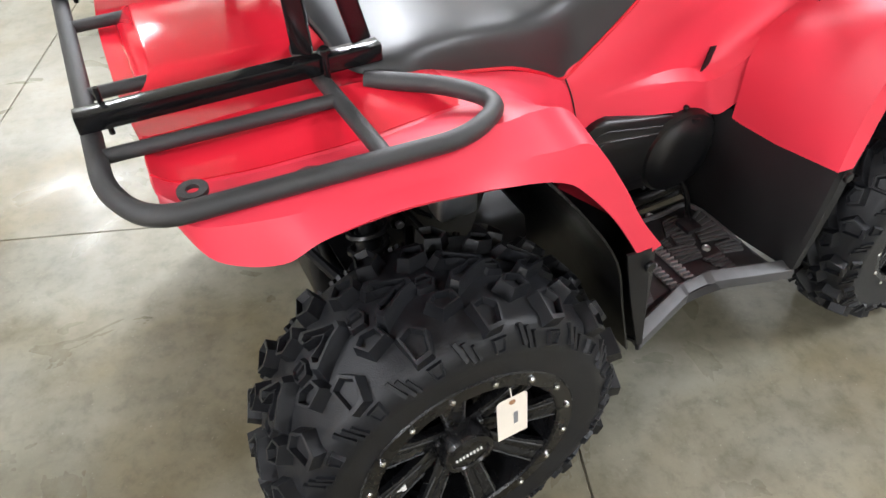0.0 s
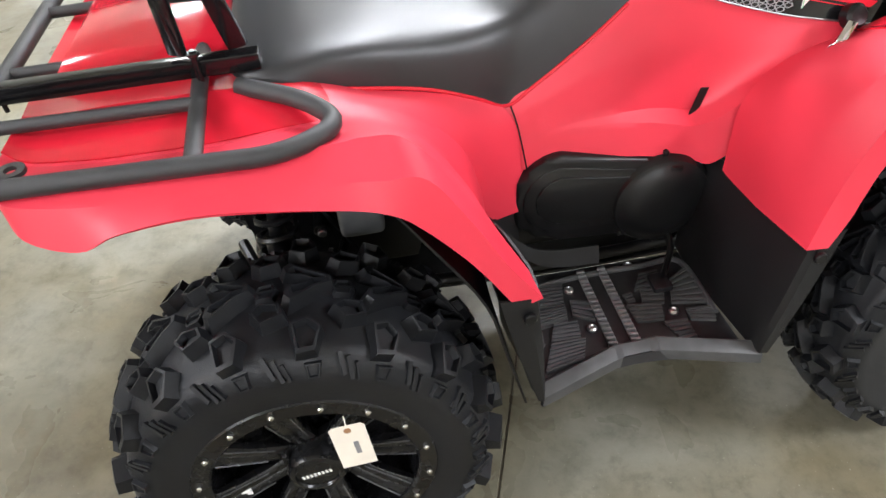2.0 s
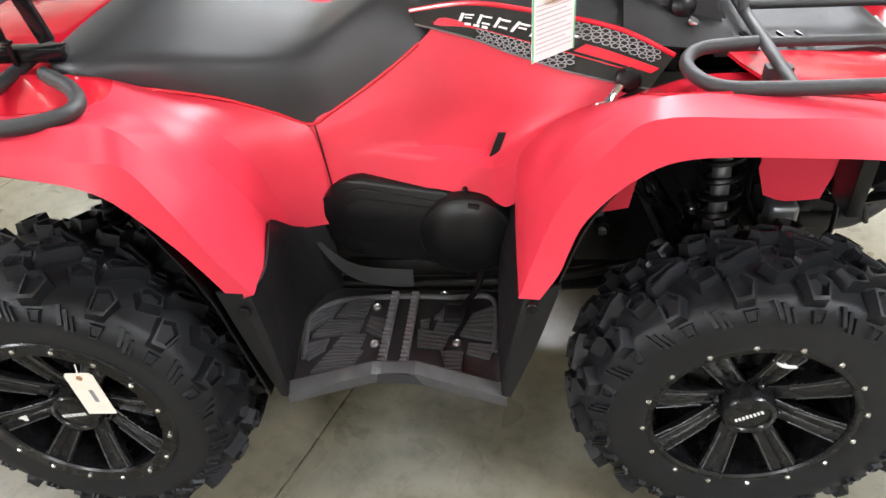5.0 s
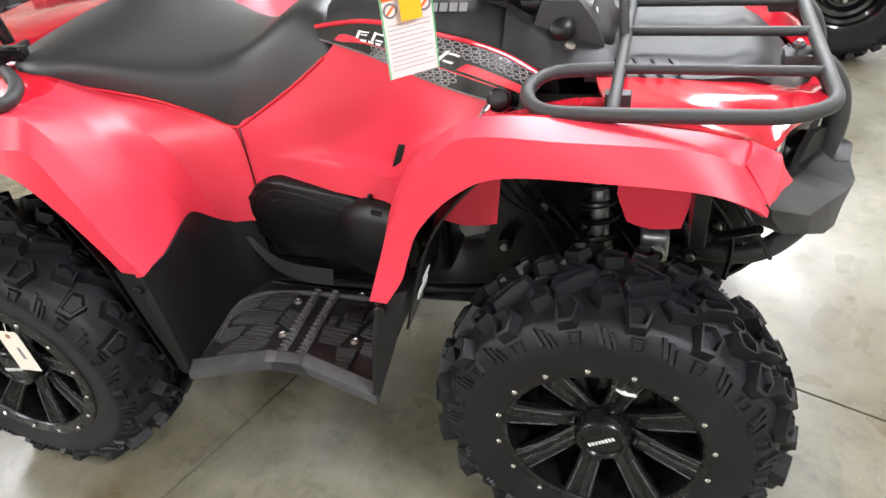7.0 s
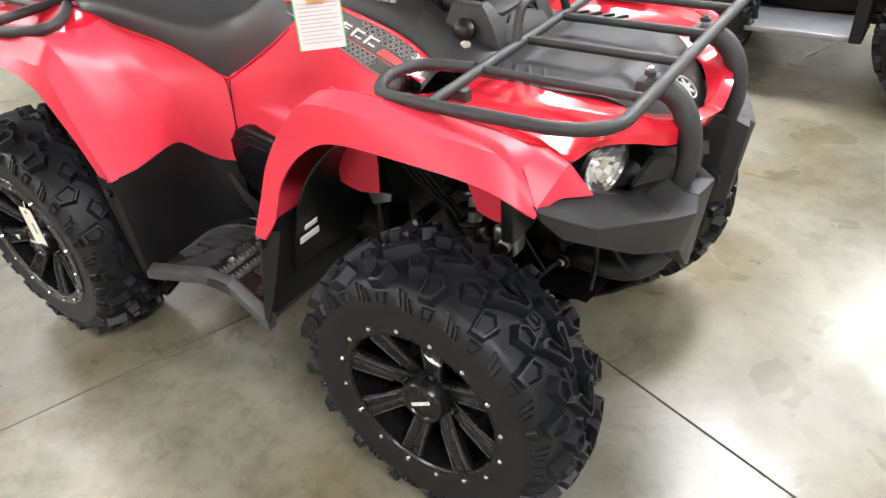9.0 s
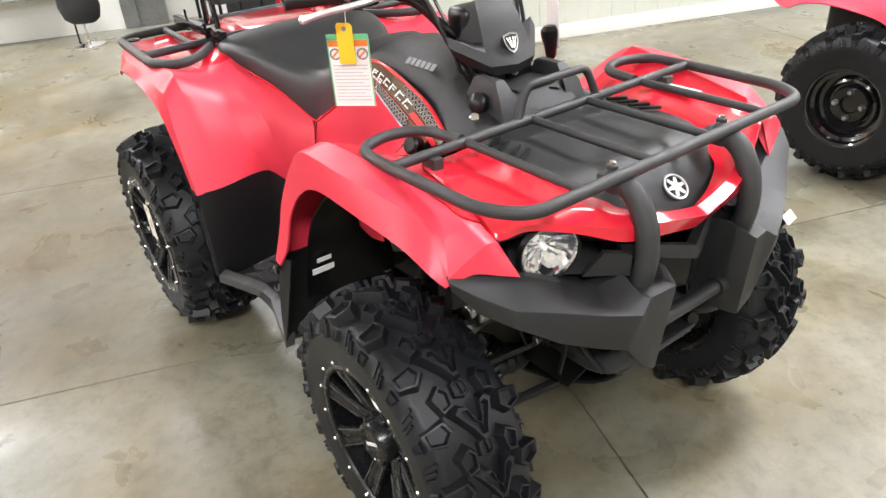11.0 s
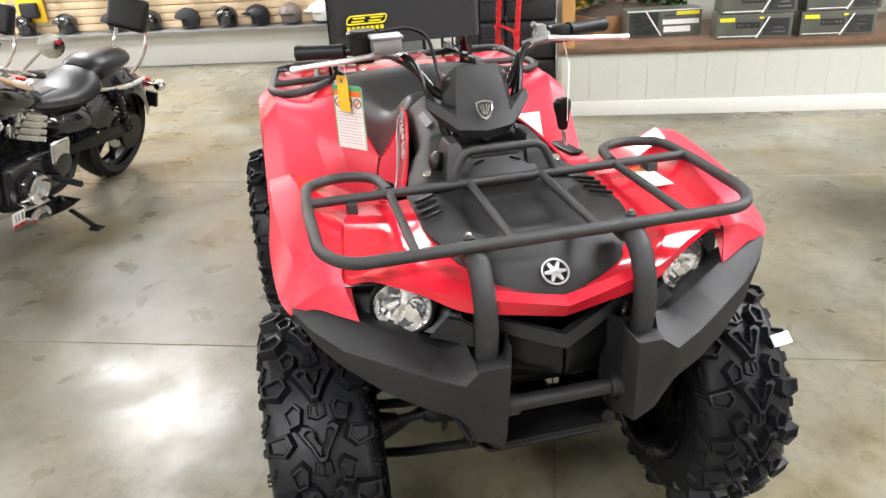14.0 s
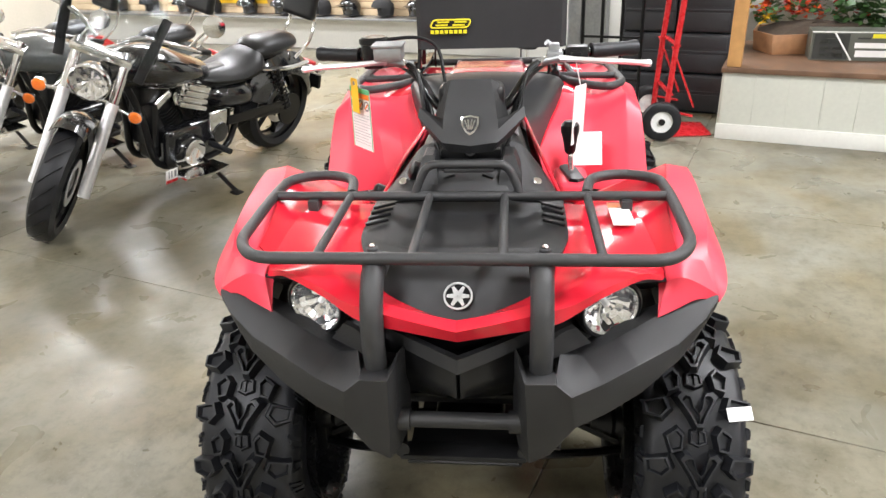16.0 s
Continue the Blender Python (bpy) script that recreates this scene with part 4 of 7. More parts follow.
def decal_patch(s, u0, u1, v0, v1, lift, n=6, skew=0.0):
    """A thin printed patch on the tank's flank; u along, v down."""
    rows = [[decal_point(s, u0 + (u1 - u0) * j / n + skew * (v - v0), v, lift) for j in range(n + 1)] for v in (v0, (v0 + v1) / 2, v1)]
    return solid(rows, 0.0008)


TREAD_PADS = (
    ((-.222, .300), (-.168, .268), (-.182, .308), (-.222, .345)), ((-.216, .392), (-.175, .378), (-.178, .402), (-.205, .428)),
    ((-.145, .255), (-.10, .257), (-.113, .31), (-.167, .307)), ((-.18, .322), (-.114, .322), (-.119, .35), (-.205, .366)),
    ((-.093, .308), (-.062, .316), (-.064, .363), (-.098, .342)), ((-.142, .362), (-.10, .362), (-.106, .40), (-.157, .398)),
    ((-.16, .41), (-.10, .41), (-.115, .45), (-.185, .465)), ((.069, .265), (.103, .262), (.101, .298), (.046, .303)),
    ((.055, .31), (.098, .312), (.085, .348), (.048, .338)), ((.125, .295), (.166, .27), (.168, .365), (.105, .35)),
    ((.014, .345), (.075, .354), (.066, .39), (.018, .386)), ((.067, .405), (.108, .406), (.108, .452), (.083, .454)),
    ((.122, .38), (.168, .384), (.162, .415), (.121, .403)), ((.014, .315), (.031, .312), (.031, .335), (.016, .337)))


def build_footwells(q):
    for s in (-1, 1):
        lip = [(-.217, .534, .336), (-.14, .503, .336), (-.07, .484, .338), (.02, .482, .338), (.11, .499, .337), (.198, .523, .336)]
        low = [(x, y + .004, z - .022) for x, y, z in lip]
        edge = [(x * (.93 if x > 0 else 1.04), y - .040, .318) for x, y, z in lip]
        inner = [(-.236, .215, .318), (-.14, .215, .318), (-.07, .215, .318), (.02, .215, .318), (.11, .215, .318), (.175, .215, .318)]
        f = part("foot_board", sheet([low, lip, edge, inner], 4, 5, .006, 0, s), M_BOARD, q, "black plastic foot board with a raised edge", 20)
        corner = [(-.216, .538, .342), (-.062, .488, .348), (-.045, .480, .340), (.008, .477, .338), (.022, .482, .346), (.200, .527, .337)]
        part("foot_board_edge", soften(loft([[Vector((x, s * (y - .030), z + .002)), Vector((x, s * (y - .024), z + .007)), Vector((x, s * y, z - .004)), Vector((x, s * (y + .002), z - .028)), Vector((x, s * (y - .022), z - .028))] for x, y, z in corner]), .0022), M_SCUFF, f, "scuffed grey edge", 24)
        # two serrated bars across the board
        for x in (-.051, -.006):
            part("serrated_bar", merge(box(x - .0065, x + .0065, s * .34 - .108, s * .34 + .108, .316, .323, .001),
                                       *[bar((x - .0075, s * (.236 + .0125 * k), .326), (x + .0075, s * (.241 + .0125 * k), .330), .0056, .012, .001) for k in range(17)]), M_SERR, f, "worn serrated bar")
        # grouped tread ribs: slanting four-sided pads, each with ribs along its first edge
        for pad in TREAD_PADS:
            A, B, C, D = [Vector((x, s * y, .319)) for x, y in pad]
            mid = (A + B + C + D) / 4
            A, B, C, D = [mid + (p - mid) * 1.14 for p in (A, B, C, D)]
            n = max(3, int((D - A).length / .0105))
            up = Vector((0, 0, .0065))
            ribs = []
            for i in range(n):
                f0, f1 = (i + .14) / n, (i + .64) / n
                ends = [(P.lerp(Q, f0), P.lerp(Q, f1)) for P, Q in ((A, D), (B, C))]
                ribs.append(loft([[p0, p1, p1 + up, p0 + up] for p0, p1 in ends]))
            flat = Vector((0, 0, .0025))
            part("tread_ribs", merge(loft([[p, q, q + flat, p + flat] for p, q in ((A, D), (B, C))]), *ribs), M_TREAD, f, "worn ribbed pad, its sheen put into a paler grey")
            part("pad_edge", bar(D, C, .006, .011, .002), M_SCUFF, f, "grey rib edge")
        part("board_rim", tube(spline([(-.214, s * .43, .321), (-.228, s * .34, .321), (-.220, s * .297, .321), (-.190, s * .266, .321), (-.144, s * .251, .321), (-.045, s * .240, .321), (.08, s * .240, .321), (.165, s * .247, .321), (.172, s * .40, .321)], 5), .0065, 8), M_TREAD, f, "raised rim of the board")
        for x, y in ((-.075, .385), (.095, .378), (-.088, .275), (.055, .232)):
            part("screw", lathe([(.010, 0), (.010, .004), (.006, .007), (.004, .004), (0, .004)], 12, pose(x, s * y, .319)), M_STEEL, f, "steel screw")
        # rear and front walls of the well with their outer flanges
        part("rear_well_wall", sheet([[(-.290, .533, .592), (-.262, .537, .47), (-.226, .541, .338)], [(-.226, .539, .592), (-.214, .541, .47), (-.209, .543, .336)], [(-.219, .468, .588), (-.222, .45, .46), (-.226, .44, .322)], [(-.245, .360, .592), (-.240, .345, .46), (-.238, .335, .318)], [(-.262, .306, .584), (-.243, .300, .46), (-.236, .295, .318)],
                                      [(-.248, .262, .535), (-.232, .258, .44), (-.222, .255, .318)], [(-.236, .236, .508), (-.220, .234, .42), (-.208, .230, .318)], [(-.178, .205, .502), (-.176, .205, .42), (-.176, .205, .318)]], 4, 3, .005, 1, s), M_BLACK, q, "black plastic well wall", 25)
        part("front_well_wall", sheet([[(.292, .506, .596), (.252, .518, .46), (.207, .527, .336)], [(.230, .518, .584), (.207, .526, .46), (.188, .524, .336)], [(.226, .40, .578), (.186, .38, .46), (.178, .36, .322)], [(.222, .265, .572), (.182, .25, .46), (.174, .23, .318)], [(.205, .195, .556), (.186, .19, .46), (.178, .19, .318)]], 4, 4, .005, 1, s), M_BLACK, q, "black plastic well wall", 25)
        for p in ((-.244, .540, .556), (.244, .523, .560)):
            part("screw", disc(.011, .007, pose(p[0], s * p[1], p[2], 90 if s < 0 else -90), 14), M_BLACK_DEEP, q, "black push screw")
        # black liners inside the wheel arches
        part("rear_arch_liner", sheet([[(-.54, .42, .80), (-.46, .47, .79), (-.378, .512, .70), (-.308, .531, .588), (-.278, .535, .47), (-.246, .539, .337)], [(-.54, .20, .79), (-.46, .20, .78), (-.36, .20, .69), (-.295, .20, .57), (-.275, .20, .46), (-.258, .20, .337)]], 4, 4, .004, 0, s), M_BLACK_DEEP, q, "black inner arch liner")
        part("front_arch_liner", sheet([[(.262, .47, .47), (.292, .47, .58), (.340, .46, .70), (.43, .44, .795), (.52, .42, .80)], [(.245, .22, .44), (.270, .22, .57), (.320, .22, .70), (.42, .22, .78), (.52, .22, .79)]], 4, 4, .004, 0, s), M_BLACK_DEEP, q, "black inner arch liner")
        part("red_arch_flap", sheet([[(.628, .33, .83), (.68, .33, .83), (.740, .34, .82)], [(.622, .32, .70), (.68, .32, .70), (.742, .33, .70)], [(.640, .32, .646), (.68, .32, .634), (.730, .33, .646)]], 4, 3, .004, 0, s), M_RED, q, "red plastic flap inside the arch")
        part("red_arch_flap", sheet([[(.345, .36, .80), (.39, .36, .82), (.440, .36, .82)], [(.315, .335, .70), (.37, .335, .70), (.423, .335, .70)], [(.310, .33, .628), (.36, .33, .618), (.413, .33, .628)]], 4, 3, .004, 0, s), M_RED, q, "red plastic flap inside the arch")
        part("warning_label", move(box(-.001, .0015, -.028, .028, -.008, .008, .0002, 1), pose(.291, s * .432, .545, 0, 12, 0)), M_LABEL, q, "small white warning label")
        part("warning_label", move(box(-.001, .0015, -.018, .018, -.006, .006, .0002, 1), pose(.300, s * .430, .575, 0, 16, 0)), M_LABEL, q, "small white warning label")
        # vent in the flank
        slot = Matrix(((-s, 0, 0, .177), (0, -s * .10, s * .995, s * .176), (0, .995, .10, .662), (0, 0, 0, 1)))
        part("vent_slot", prism([(-s * x, y) for x, y in ((-.020, -.030), (-.004, -.030), (.018, .030), (.002, .030))][::-s], slot, .003, .0005), M_BLACK_DEEP, q, "black vent slot")
    # belt-drive cover on the off side
    def stadium(r0, c0, r1, c1, n=18):
        pts = []
        for k in range(n + 1):
            a = math.pi / 2 + math.pi * k / n
            pts.append((c0[0] + r0 * math.cos(a), c0[1] + r0 * math.sin(a)))
        for k in range(n + 1):
            a = -math.pi / 2 + math.pi * k / n
            pts.append((c1[0] + r1 * math.cos(a), c1[1] + r1 * math.sin(a)))
        return pts
    side = pose(0, -.15, 0, 90)
    c = part("belt_cover", soften(prism(stadium(.102, (-.093, .513), .086, (.10, .484)), side, .064, .016, 4), .002, 60), M_COVER, q, "black ribbed belt-drive cover")
    part("cover_panel", prism(stadium(.078, (-.093, .513), .064, (.10, .486)), side @ pose(0, 0, .062), .005, .003, 3), M_COVER, c)
    part("cover_panel", prism(stadium(.056, (-.090, .513), .048, (.09, .490)), side @ pose(0, 0, .065), .005, .003, 2), M_COVER, c)
    part("round_cover", lathe([(.104, .0), (.104, .062), (.096, .076), (.084, .079), (.078, .085), (.05, .090), (0, .092)], 44, pose(.112, -.15, .476, 90)), M_COVER, c, "round black clutch cover")
    for a in (78,):
        part("cover_rib", move(box(-.012, .012, .068, .088, .070, .084, .003), pose(.112, -.15, .476, 90) @ pose(0, 0, 0, 0, 0, a - 90)), M_COVER, c)
    for a in range(0, 360, 45):
        part("cover_bolt", lathe([(.006, .05), (.006, .064), (.003, .067), (0, .067)], 8, pose(.112 + .108 * math.cos(radians(a)), -.15, .476 + .108 * math.sin(radians(a)), 90)), M_STEEL if a in (0, 45, 315) else M_BLACK_DEEP, c)
    part("heel_guard", sheet([[(-.225, .218, .515), (-.20, .220, .455), (-.15, .222, .405), (-.09, .222, .388), (-.010, .222, .384)], [(-.225, .224, .495), (-.195, .228, .425), (-.15, .232, .372), (-.09, .234, .350), (-.010, .234, .345)]], 4, 3, .006, 0, -1), M_GREY, q, "dark grey heel guard")
    p = part("brake_pedal", tube(spline([(.14, -.20, .40), (.135, -.25, .37), (.11, -.29, .352), (.09, -.32, .350)], 5), .007, 8), M_BLACK_DEEP, q, "black brake pedal")
    part("pedal_pad", box(.065, .105, -.345, -.30, .343, .356, .004), M_RUBBER, p)


def build_machinery(q):
    # dark core: engine, frame and gearbox
    eng = part("engine_block", merge(box(-.22, .25, -.14, .14, .33, .60, .03, 3), box(-.10, .16, -.12, .12, .58, .80, .03, 3)), M_BLACK_DEEP, q, "black engine block")
    for k in range(7):
        part("fin", box(-.06, .12, -.135, .135, .62 + .018 * k, .626 + .018 * k, .001), M_BLACK_DEEP, eng)
    part("rear_gearbox", merge(box(-.72, -.50, -.10, .10, .27, .42, .03, 3), lathe([(.09, -.08), (.10, -.05), (.10, .05), (.09, .08)], 24, pose(-.618, 0, .33, 90))), M_BLACK_DEEP, q)
    part("front_gearbox", merge(box(.54, .72, -.08, .08, .28, .40, .03, 3), lathe([(.07, -.07), (.08, -.04), (.08, .04), (.07, .07)], 24, pose(.63, 0, .33, 90))), M_BLACK_DEEP, q)
    part("battery_box", box(-.56, -.30, -.17, .17, .60, .80, .02, 3), M_BLACK, q, "black plastic under-seat box")
    part("air_box", box(.18, .50, -.13, .13, .62, .83, .03, 3), M_BLACK, q)
    part("silencer", merge(lathe([(.055, 0), (.07, .03), (.07, .34), (.055, .37), (.025, .38)], 24, axis_pose((-.90, .16, .60), (1, 0, .03)))), M_BLACK_DEEP, q, "black exhaust silencer")
    rad = part("radiator", box(.76, .80, -.17, .17, .50, .80, .01), M_BLACK_DEEP, q, "black radiator behind the grille")
    for k in range(12):
        part("fin", box(.801, .804, -.16, .16, .52 + .022 * k, .528 + .022 * k, 0), M_BLACK_DEEP, rad)
    part("skid_plate", sheet([[(-.55, .13, .27), (0, .14, .25), (.55, .13, .28), (.80, .12, .36), (.90, .11, .44)], [(-.55, -.13, .27), (0, -.14, .25), (.55, -.13, .28), (.80, -.12, .36), (.90, -.11, .44)]], 4, 3, .006, 0), M_BLACK, q, "black skid plate")
    for s in (-1, 1):
        for pts, r in (([(.90, .12, .46), (.86, .13, .45), (.76, .135, .47), (.55, .13, .36), (.20, .13, .28), (-.40, .13, .28), (-.66, .12, .36), (-.70, .12, .60), (-.80, .13, .80)], .014), ([(.86, .12, .60), (.74, .13, .62), (.52, .14, .66), (.38, .12, .74), (.10, .10, .74), (-.45, .10, .72), (-.85, .14, .79)], .013), ([(.60, .13, .37), (.56, .13, .66), (.50, .12, .80)], .012), ([(-.48, .13, .29), (-.52, .13, .55), (-.60, .14, .80)], .012)):
            part("frame_tube", tube(spline([(x, s * y, z) for x, y, z in pts], 5), r, 10), M_BLACK_DEEP, q)
        part("lower_frame_loop", tube(spline([(.955, s * .14, .60), (.945, s * .145, .535), (.88, s * .15, .475), (.78, s * .15, .470), (.70, s * .15, .475)], 5), .021, 12), M_RACK, q, "wrinkle-black frame tube")
        part("bumper_stay", tube([(.74, s * .20, .58), (.80, s * .28, .60), (.85, s * .34, .66)], .008, 8), M_BLACK_DEEP, q)
        part("frame_bracket", merge(prism([(0, 0), (.14, .01), (.14, .07), (.10, .09), (0, .06)], pose(.68, s * .155, .50, 90), .005, .001)), M_BLACK, q, "black drilled bracket")
        for x0, k in ((.63, 1), (-.618, -1)):
            # wishbones, axle, hub carrier
            for z0, z1 in ((.30, .26), (.44, .40)):
                part("wishbone", merge(tube([(x0 + .11, s * .12, z0 + .02), (x0 + .05, s * .27, z1 + .02), (x0 + .005, s * .37, z1)], .011, 8), tube([(x0 - .11, s * .12, z0 + .02), (x0 - .05, s * .27, z1 + .02), (x0 - .005, s * .37, z1)], .011, 8)), M_BLACK_DEEP, q, "black wishbone")
            part("drive_shaft", merge(rod((x0, s * .08, .345), (x0, s * .40, .33), .011), lathe([(.030, 0), (.036, .02), (.030, .035), (.034, .045), (.026, .06), (.028, .07), (.018, .09)], 16, axis_pose((x0, s * .13, .344), (0, s, -.03))), lathe([(.034, 0), (.036, .02), (.030, .035), (.034, .045), (.026, .06), (.018, .09)], 16, axis_pose((x0, s * .37, .332), (0, -s, .03)))), M_RUBBER, q, "black drive shaft with rubber boots")
            part("hub_carrier", merge(box(x0 - .03, x0 + .03, s * .375 - .025, s * .375 + .025, .24, .43, .012, 2), lathe([(.085, 0), (.085, .006)], 32, pose(x0, s * .375, .330, 90 if s < 0 else -90))), M_ALU if x0 < 0 else M_BLACK_DEEP, q)
            top, bot = (Vector((x0 - .045, s * .215, .80)), Vector((x0 - .035, s * .275, .42))) if x0 > 0 else (Vector((x0 + .005, s * .190, .79)), Vector((x0 - .03, s * .265, .42)))
            d = part("shock_absorber", merge(rod(top, bot, .017, 14), rod(top.lerp(bot, .62), bot, .024, 14), rod(top, top.lerp(bot, .1), .028, 14)), M_ALU if x0 > 0 else M_BLACK_DEEP, q, "shock absorber with a black coil spring")
            part("coil_spring", coil(top.lerp(bot, .08), top.lerp(bot, .80), .035, .0062, 8), M_BLACK_DEEP, d)
            part("spring_seat", lathe([(.040, 0), (.044, .008), (.040, .016)], 20, axis_pose(top.lerp(bot, .82), bot - top)), M_STEEL if x0 > 0 else M_BLACK_DEEP, d, "bright spring seat")
        part("tie_rod", tube([(.56, s * .10, .42), (.57, s * .36, .40)], .008, 8), M_STEEL, q, "bright steel tie rod")
        for k in range(4):
            part("control_cable", tube(spline([(.30 + .02 * k, s * .18, .78), (.36 + .03 * k, s * (.22 + .01 * k), .68), (.42 + .04 * k, s * .20, .58 - .02 * k), (.52, s * (.17 + .02 * k), .52)], 5), .004, 6), M_BLACK_DEEP, q, "black control cable")
        part("bracket", prism([(0, 0), (.05, .02), (.055, .04), (.02, .035), (.0, .09), (-.012, .085), (-.01, .02)], pose(.33, s * .26, .54, 90), .005, .001), M_ALU, q, "bare alloy bracket")
        part("caliper", box(.665, .715, s * .29 - .025, s * .29 + .025, .550, .615, .014, 3), M_ALU, q, "grey alloy housing")
        part("caliper_bolt", disc(.014, .012, pose(.695, s * .316, .580, 90 if s < 0 else -90), 14), M_STEEL, q)
        part("rear_caliper", box(-.52, -.44, s * .27 - .03, s * .27 + .03, .57, .66, .016, 3), M_ALU, q, "grey alloy housing")
    # hoses and fastenings in the wheel arches, and added black plates that darken their inside
    for s in (-1, 1):
        part("frame_plate", prism([(.34, .36), (.80, .36), (.86, .46), (.84, .70), (.60, .80), (.34, .80)], pose(0, s * .150 + (.003 if s > 0 else .003), 0, 90), .006, .002), M_BLACK_DEEP, q, "added black plate that keeps the inside of the arch dark")
        part("frame_plate", prism([(-.70, .52), (-.66, .38), (-.38, .38), (-.34, .50), (-.36, .80), (-.74, .80)], pose(0, s * .150 + .003, 0, 90), .006, .002), M_BLACK_DEEP, q, "added black plate that keeps the inside of the arch dark")
        r = random.Random(21 + s)
        for k in range(9):
            x0 = (.36 if k < 6 else -.78) + r.uniform(0, .36)
            pts = [(x0 + r.uniform(-.05, .05) + .05 * i, s * (.172 + r.uniform(0, .035)), .80 - .11 * i + r.uniform(-.03, .03)) for i in range(4)]
            part("hose", tube(spline(pts, 5), r.choice((.004, .005, .007)), 7), M_RUBBER if k % 3 else M_BLACK_DEEP, q, "black hose in the arch")
        for x, z, y in ((.475, .575, .19), (.56, .53, .20), (.80, .565, .20), (.76, .49, .20), (.39, .47, .19), (-.47, .69, .19), (-.70, .60, .19), (-.56, .52, .20)):
            part("bolt", disc(.009, .010, pose(x, s * y, z, 90 if s < 0 else -90), 8), M_STEEL, q, "bright bolt head")
            part("bolt_boss", disc(.016, y - .150, pose(x, s * .150, z, 90 if s < 0 else -90), 14), M_BLACK_DEEP, q)
    part("tail_lamp", box(-.945, -.925, -.36, -.28, .80, .84, .008), M_TRUCKRED, q, "red tail lamp")
    part("tail_liner", box(-.93, -.50, -.25, .25, .79, .845, .02), M_BLACK, q)


def build_bars(q):
    # decals on the tank's flanks
    for s in (-1, 1):
        d = part("tank_decal", decal_patch(s, 0, 1, 0, 1, .004, 24), M_BIKE, q, "glossy black tank decal with pale printed bars")
        part("decal_border", tube([Vector((p.x, s * (p.y + .005), p.z)) for p in spline(DECAL_TOP, 8)], .0045, 8), M_RED_GLOSS, d, "red upper border")
        part("decal_edge", tube([Vector((p.x, s * (p.y + .005), p.z)) for p in spline(DECAL_LOW, 8)], .0018, 6), M_ALU, d, "silver lower border")
        part("red_flash", merge(decal_patch(s, .70, .97, .42, .60, .0056, 6, -.1), decal_patch(s, .10, .90, .655, .675, .0056, 8)), M_RED_GLOSS, d, "red flash")
        for k in range(6):
            u = .22 + .078 * k
            part("name_bar", merge(decal_patch(s, u, u + .013, .28, .54, .0062, 1, -.06), decal_patch(s, u + .014, u + .052, .30, .345, .0062, 1, -.06), *([decal_patch(s, u + .010, u + .048, .475, .52, .0062, 1, -.06)] if k % 3 else [decal_patch(s, u + .012, u + .044, .39, .43, .0062, 1, -.06)])), M_LABEL, d, "white printed strokes")
        for k in range(3):
            part("name_bar", decal_patch(s, .23 + .04 * k, .258 + .04 * k, .56, .63, .0062, 1, -.04), M_LABEL, d, "small white printed bar")
        mesh = []

        def cell(u, v):
            """One small hexagon outline of the print."""
            bm = bmesh.new()
            rows = []
            for r in (1.0, .62):
                rows.append([decal_point(s, u + .0175 * r * math.cos(math.pi * i / 3), v + .060 * r * math.sin(math.pi * i / 3), .0060) for i in range(6)])
            a, b = [[bm.verts.new(p) for p in row] for row in rows]
            for i in range(6):
                bm.faces.new((a[i], a[(i + 1) % 6], b[(i + 1) % 6], b[i]))
            return bm
        for i in range(13):
            for j in range(3):
                u = .56 + .032 * i + .016 * (j % 2)
                if u < .93:
                    mesh.append(cell(u, .10 + .10 * j))
                u2 = .30 + .032 * i + .016 * (j % 2)
                if u2 < .72:
                    mesh.append(cell(u2, .72 + .10 * j))
        part("mesh_print", merge(*mesh), M_HEX, d, "grey honeycomb print", kind="stuff")
        part("side_name_bars", merge(*[move(box(.215 + .019 * k, .230 + .019 * k, -.009, .009, 0, .0015, 0), Matrix.Translation((.0, s * .100, .9425)) @ pose(0, 0, 0, 40 if s < 0 else -40)) for k in range(6)]), M_HEX, q, "pale grey printed bars")
        # fuel valve knob and key
        # shoulder wings with bolts beside the console
        part("shoulder_wing", sheet([[(.40, .170, .868), (.47, .185, .862), (.545, .192, .858), (.59, .180, .858)], [(.40, .120, .935), (.46, .135, .905), (.53, .145, .886), (.585, .140, .872)], [(.40, .085, .945), (.46, .095, .915), (.53, .100, .890), (.585, .10, .872)]], 4, 4, .006, 1, s), M_GREY, q, "dark grey shoulder panel", 30)
        part("bolt", merge(disc(.011, .006, axis_pose((.518, s * .147, .887), (.4, s * .25, 1)), 10)), M_CHROME, q, "bright bolt head")
    part("knob", lathe([(.016, 0), (.022, .004), (.022, .022), (.016, .028), (0, .029)], 14, axis_pose((.403, -.215, .815), (.15, -1, .45))), M_BLACK_DEEP, q, "black round knob")
    k = part("ignition_key", bar((.392, -.248, .822), (.368, -.262, .792), .016, .004), M_CHROME, q, "keys hanging from the lock")
    part("key_ring", tube([Vector((.362, -.262, .786)) + Vector((.016 * math.cos(a), -.006 * math.sin(a), .013 * math.sin(a))) for a in [2 * math.pi * i / 20 for i in range(20)]], .0016, 6, True), M_CHROME, k, "thin steel ring")
    part("spare_key", bar((.364, -.266, .784), (.318, -.270, .748), .020, .0035, .001, (.3, 1, 1)), M_STEEL, k, "bright flat key")
    part("spare_key", bar((.366, -.262, .780), (.352, -.276, .738), .018, .0035, .001, (.8, 1, .2)), M_CHROME, k, "bright flat key")
    part("key_head", disc(.013, .004, axis_pose((.364, -.268, .776), (.2, -1, .4)), 16, .001), M_GREY, k, "dark key head")
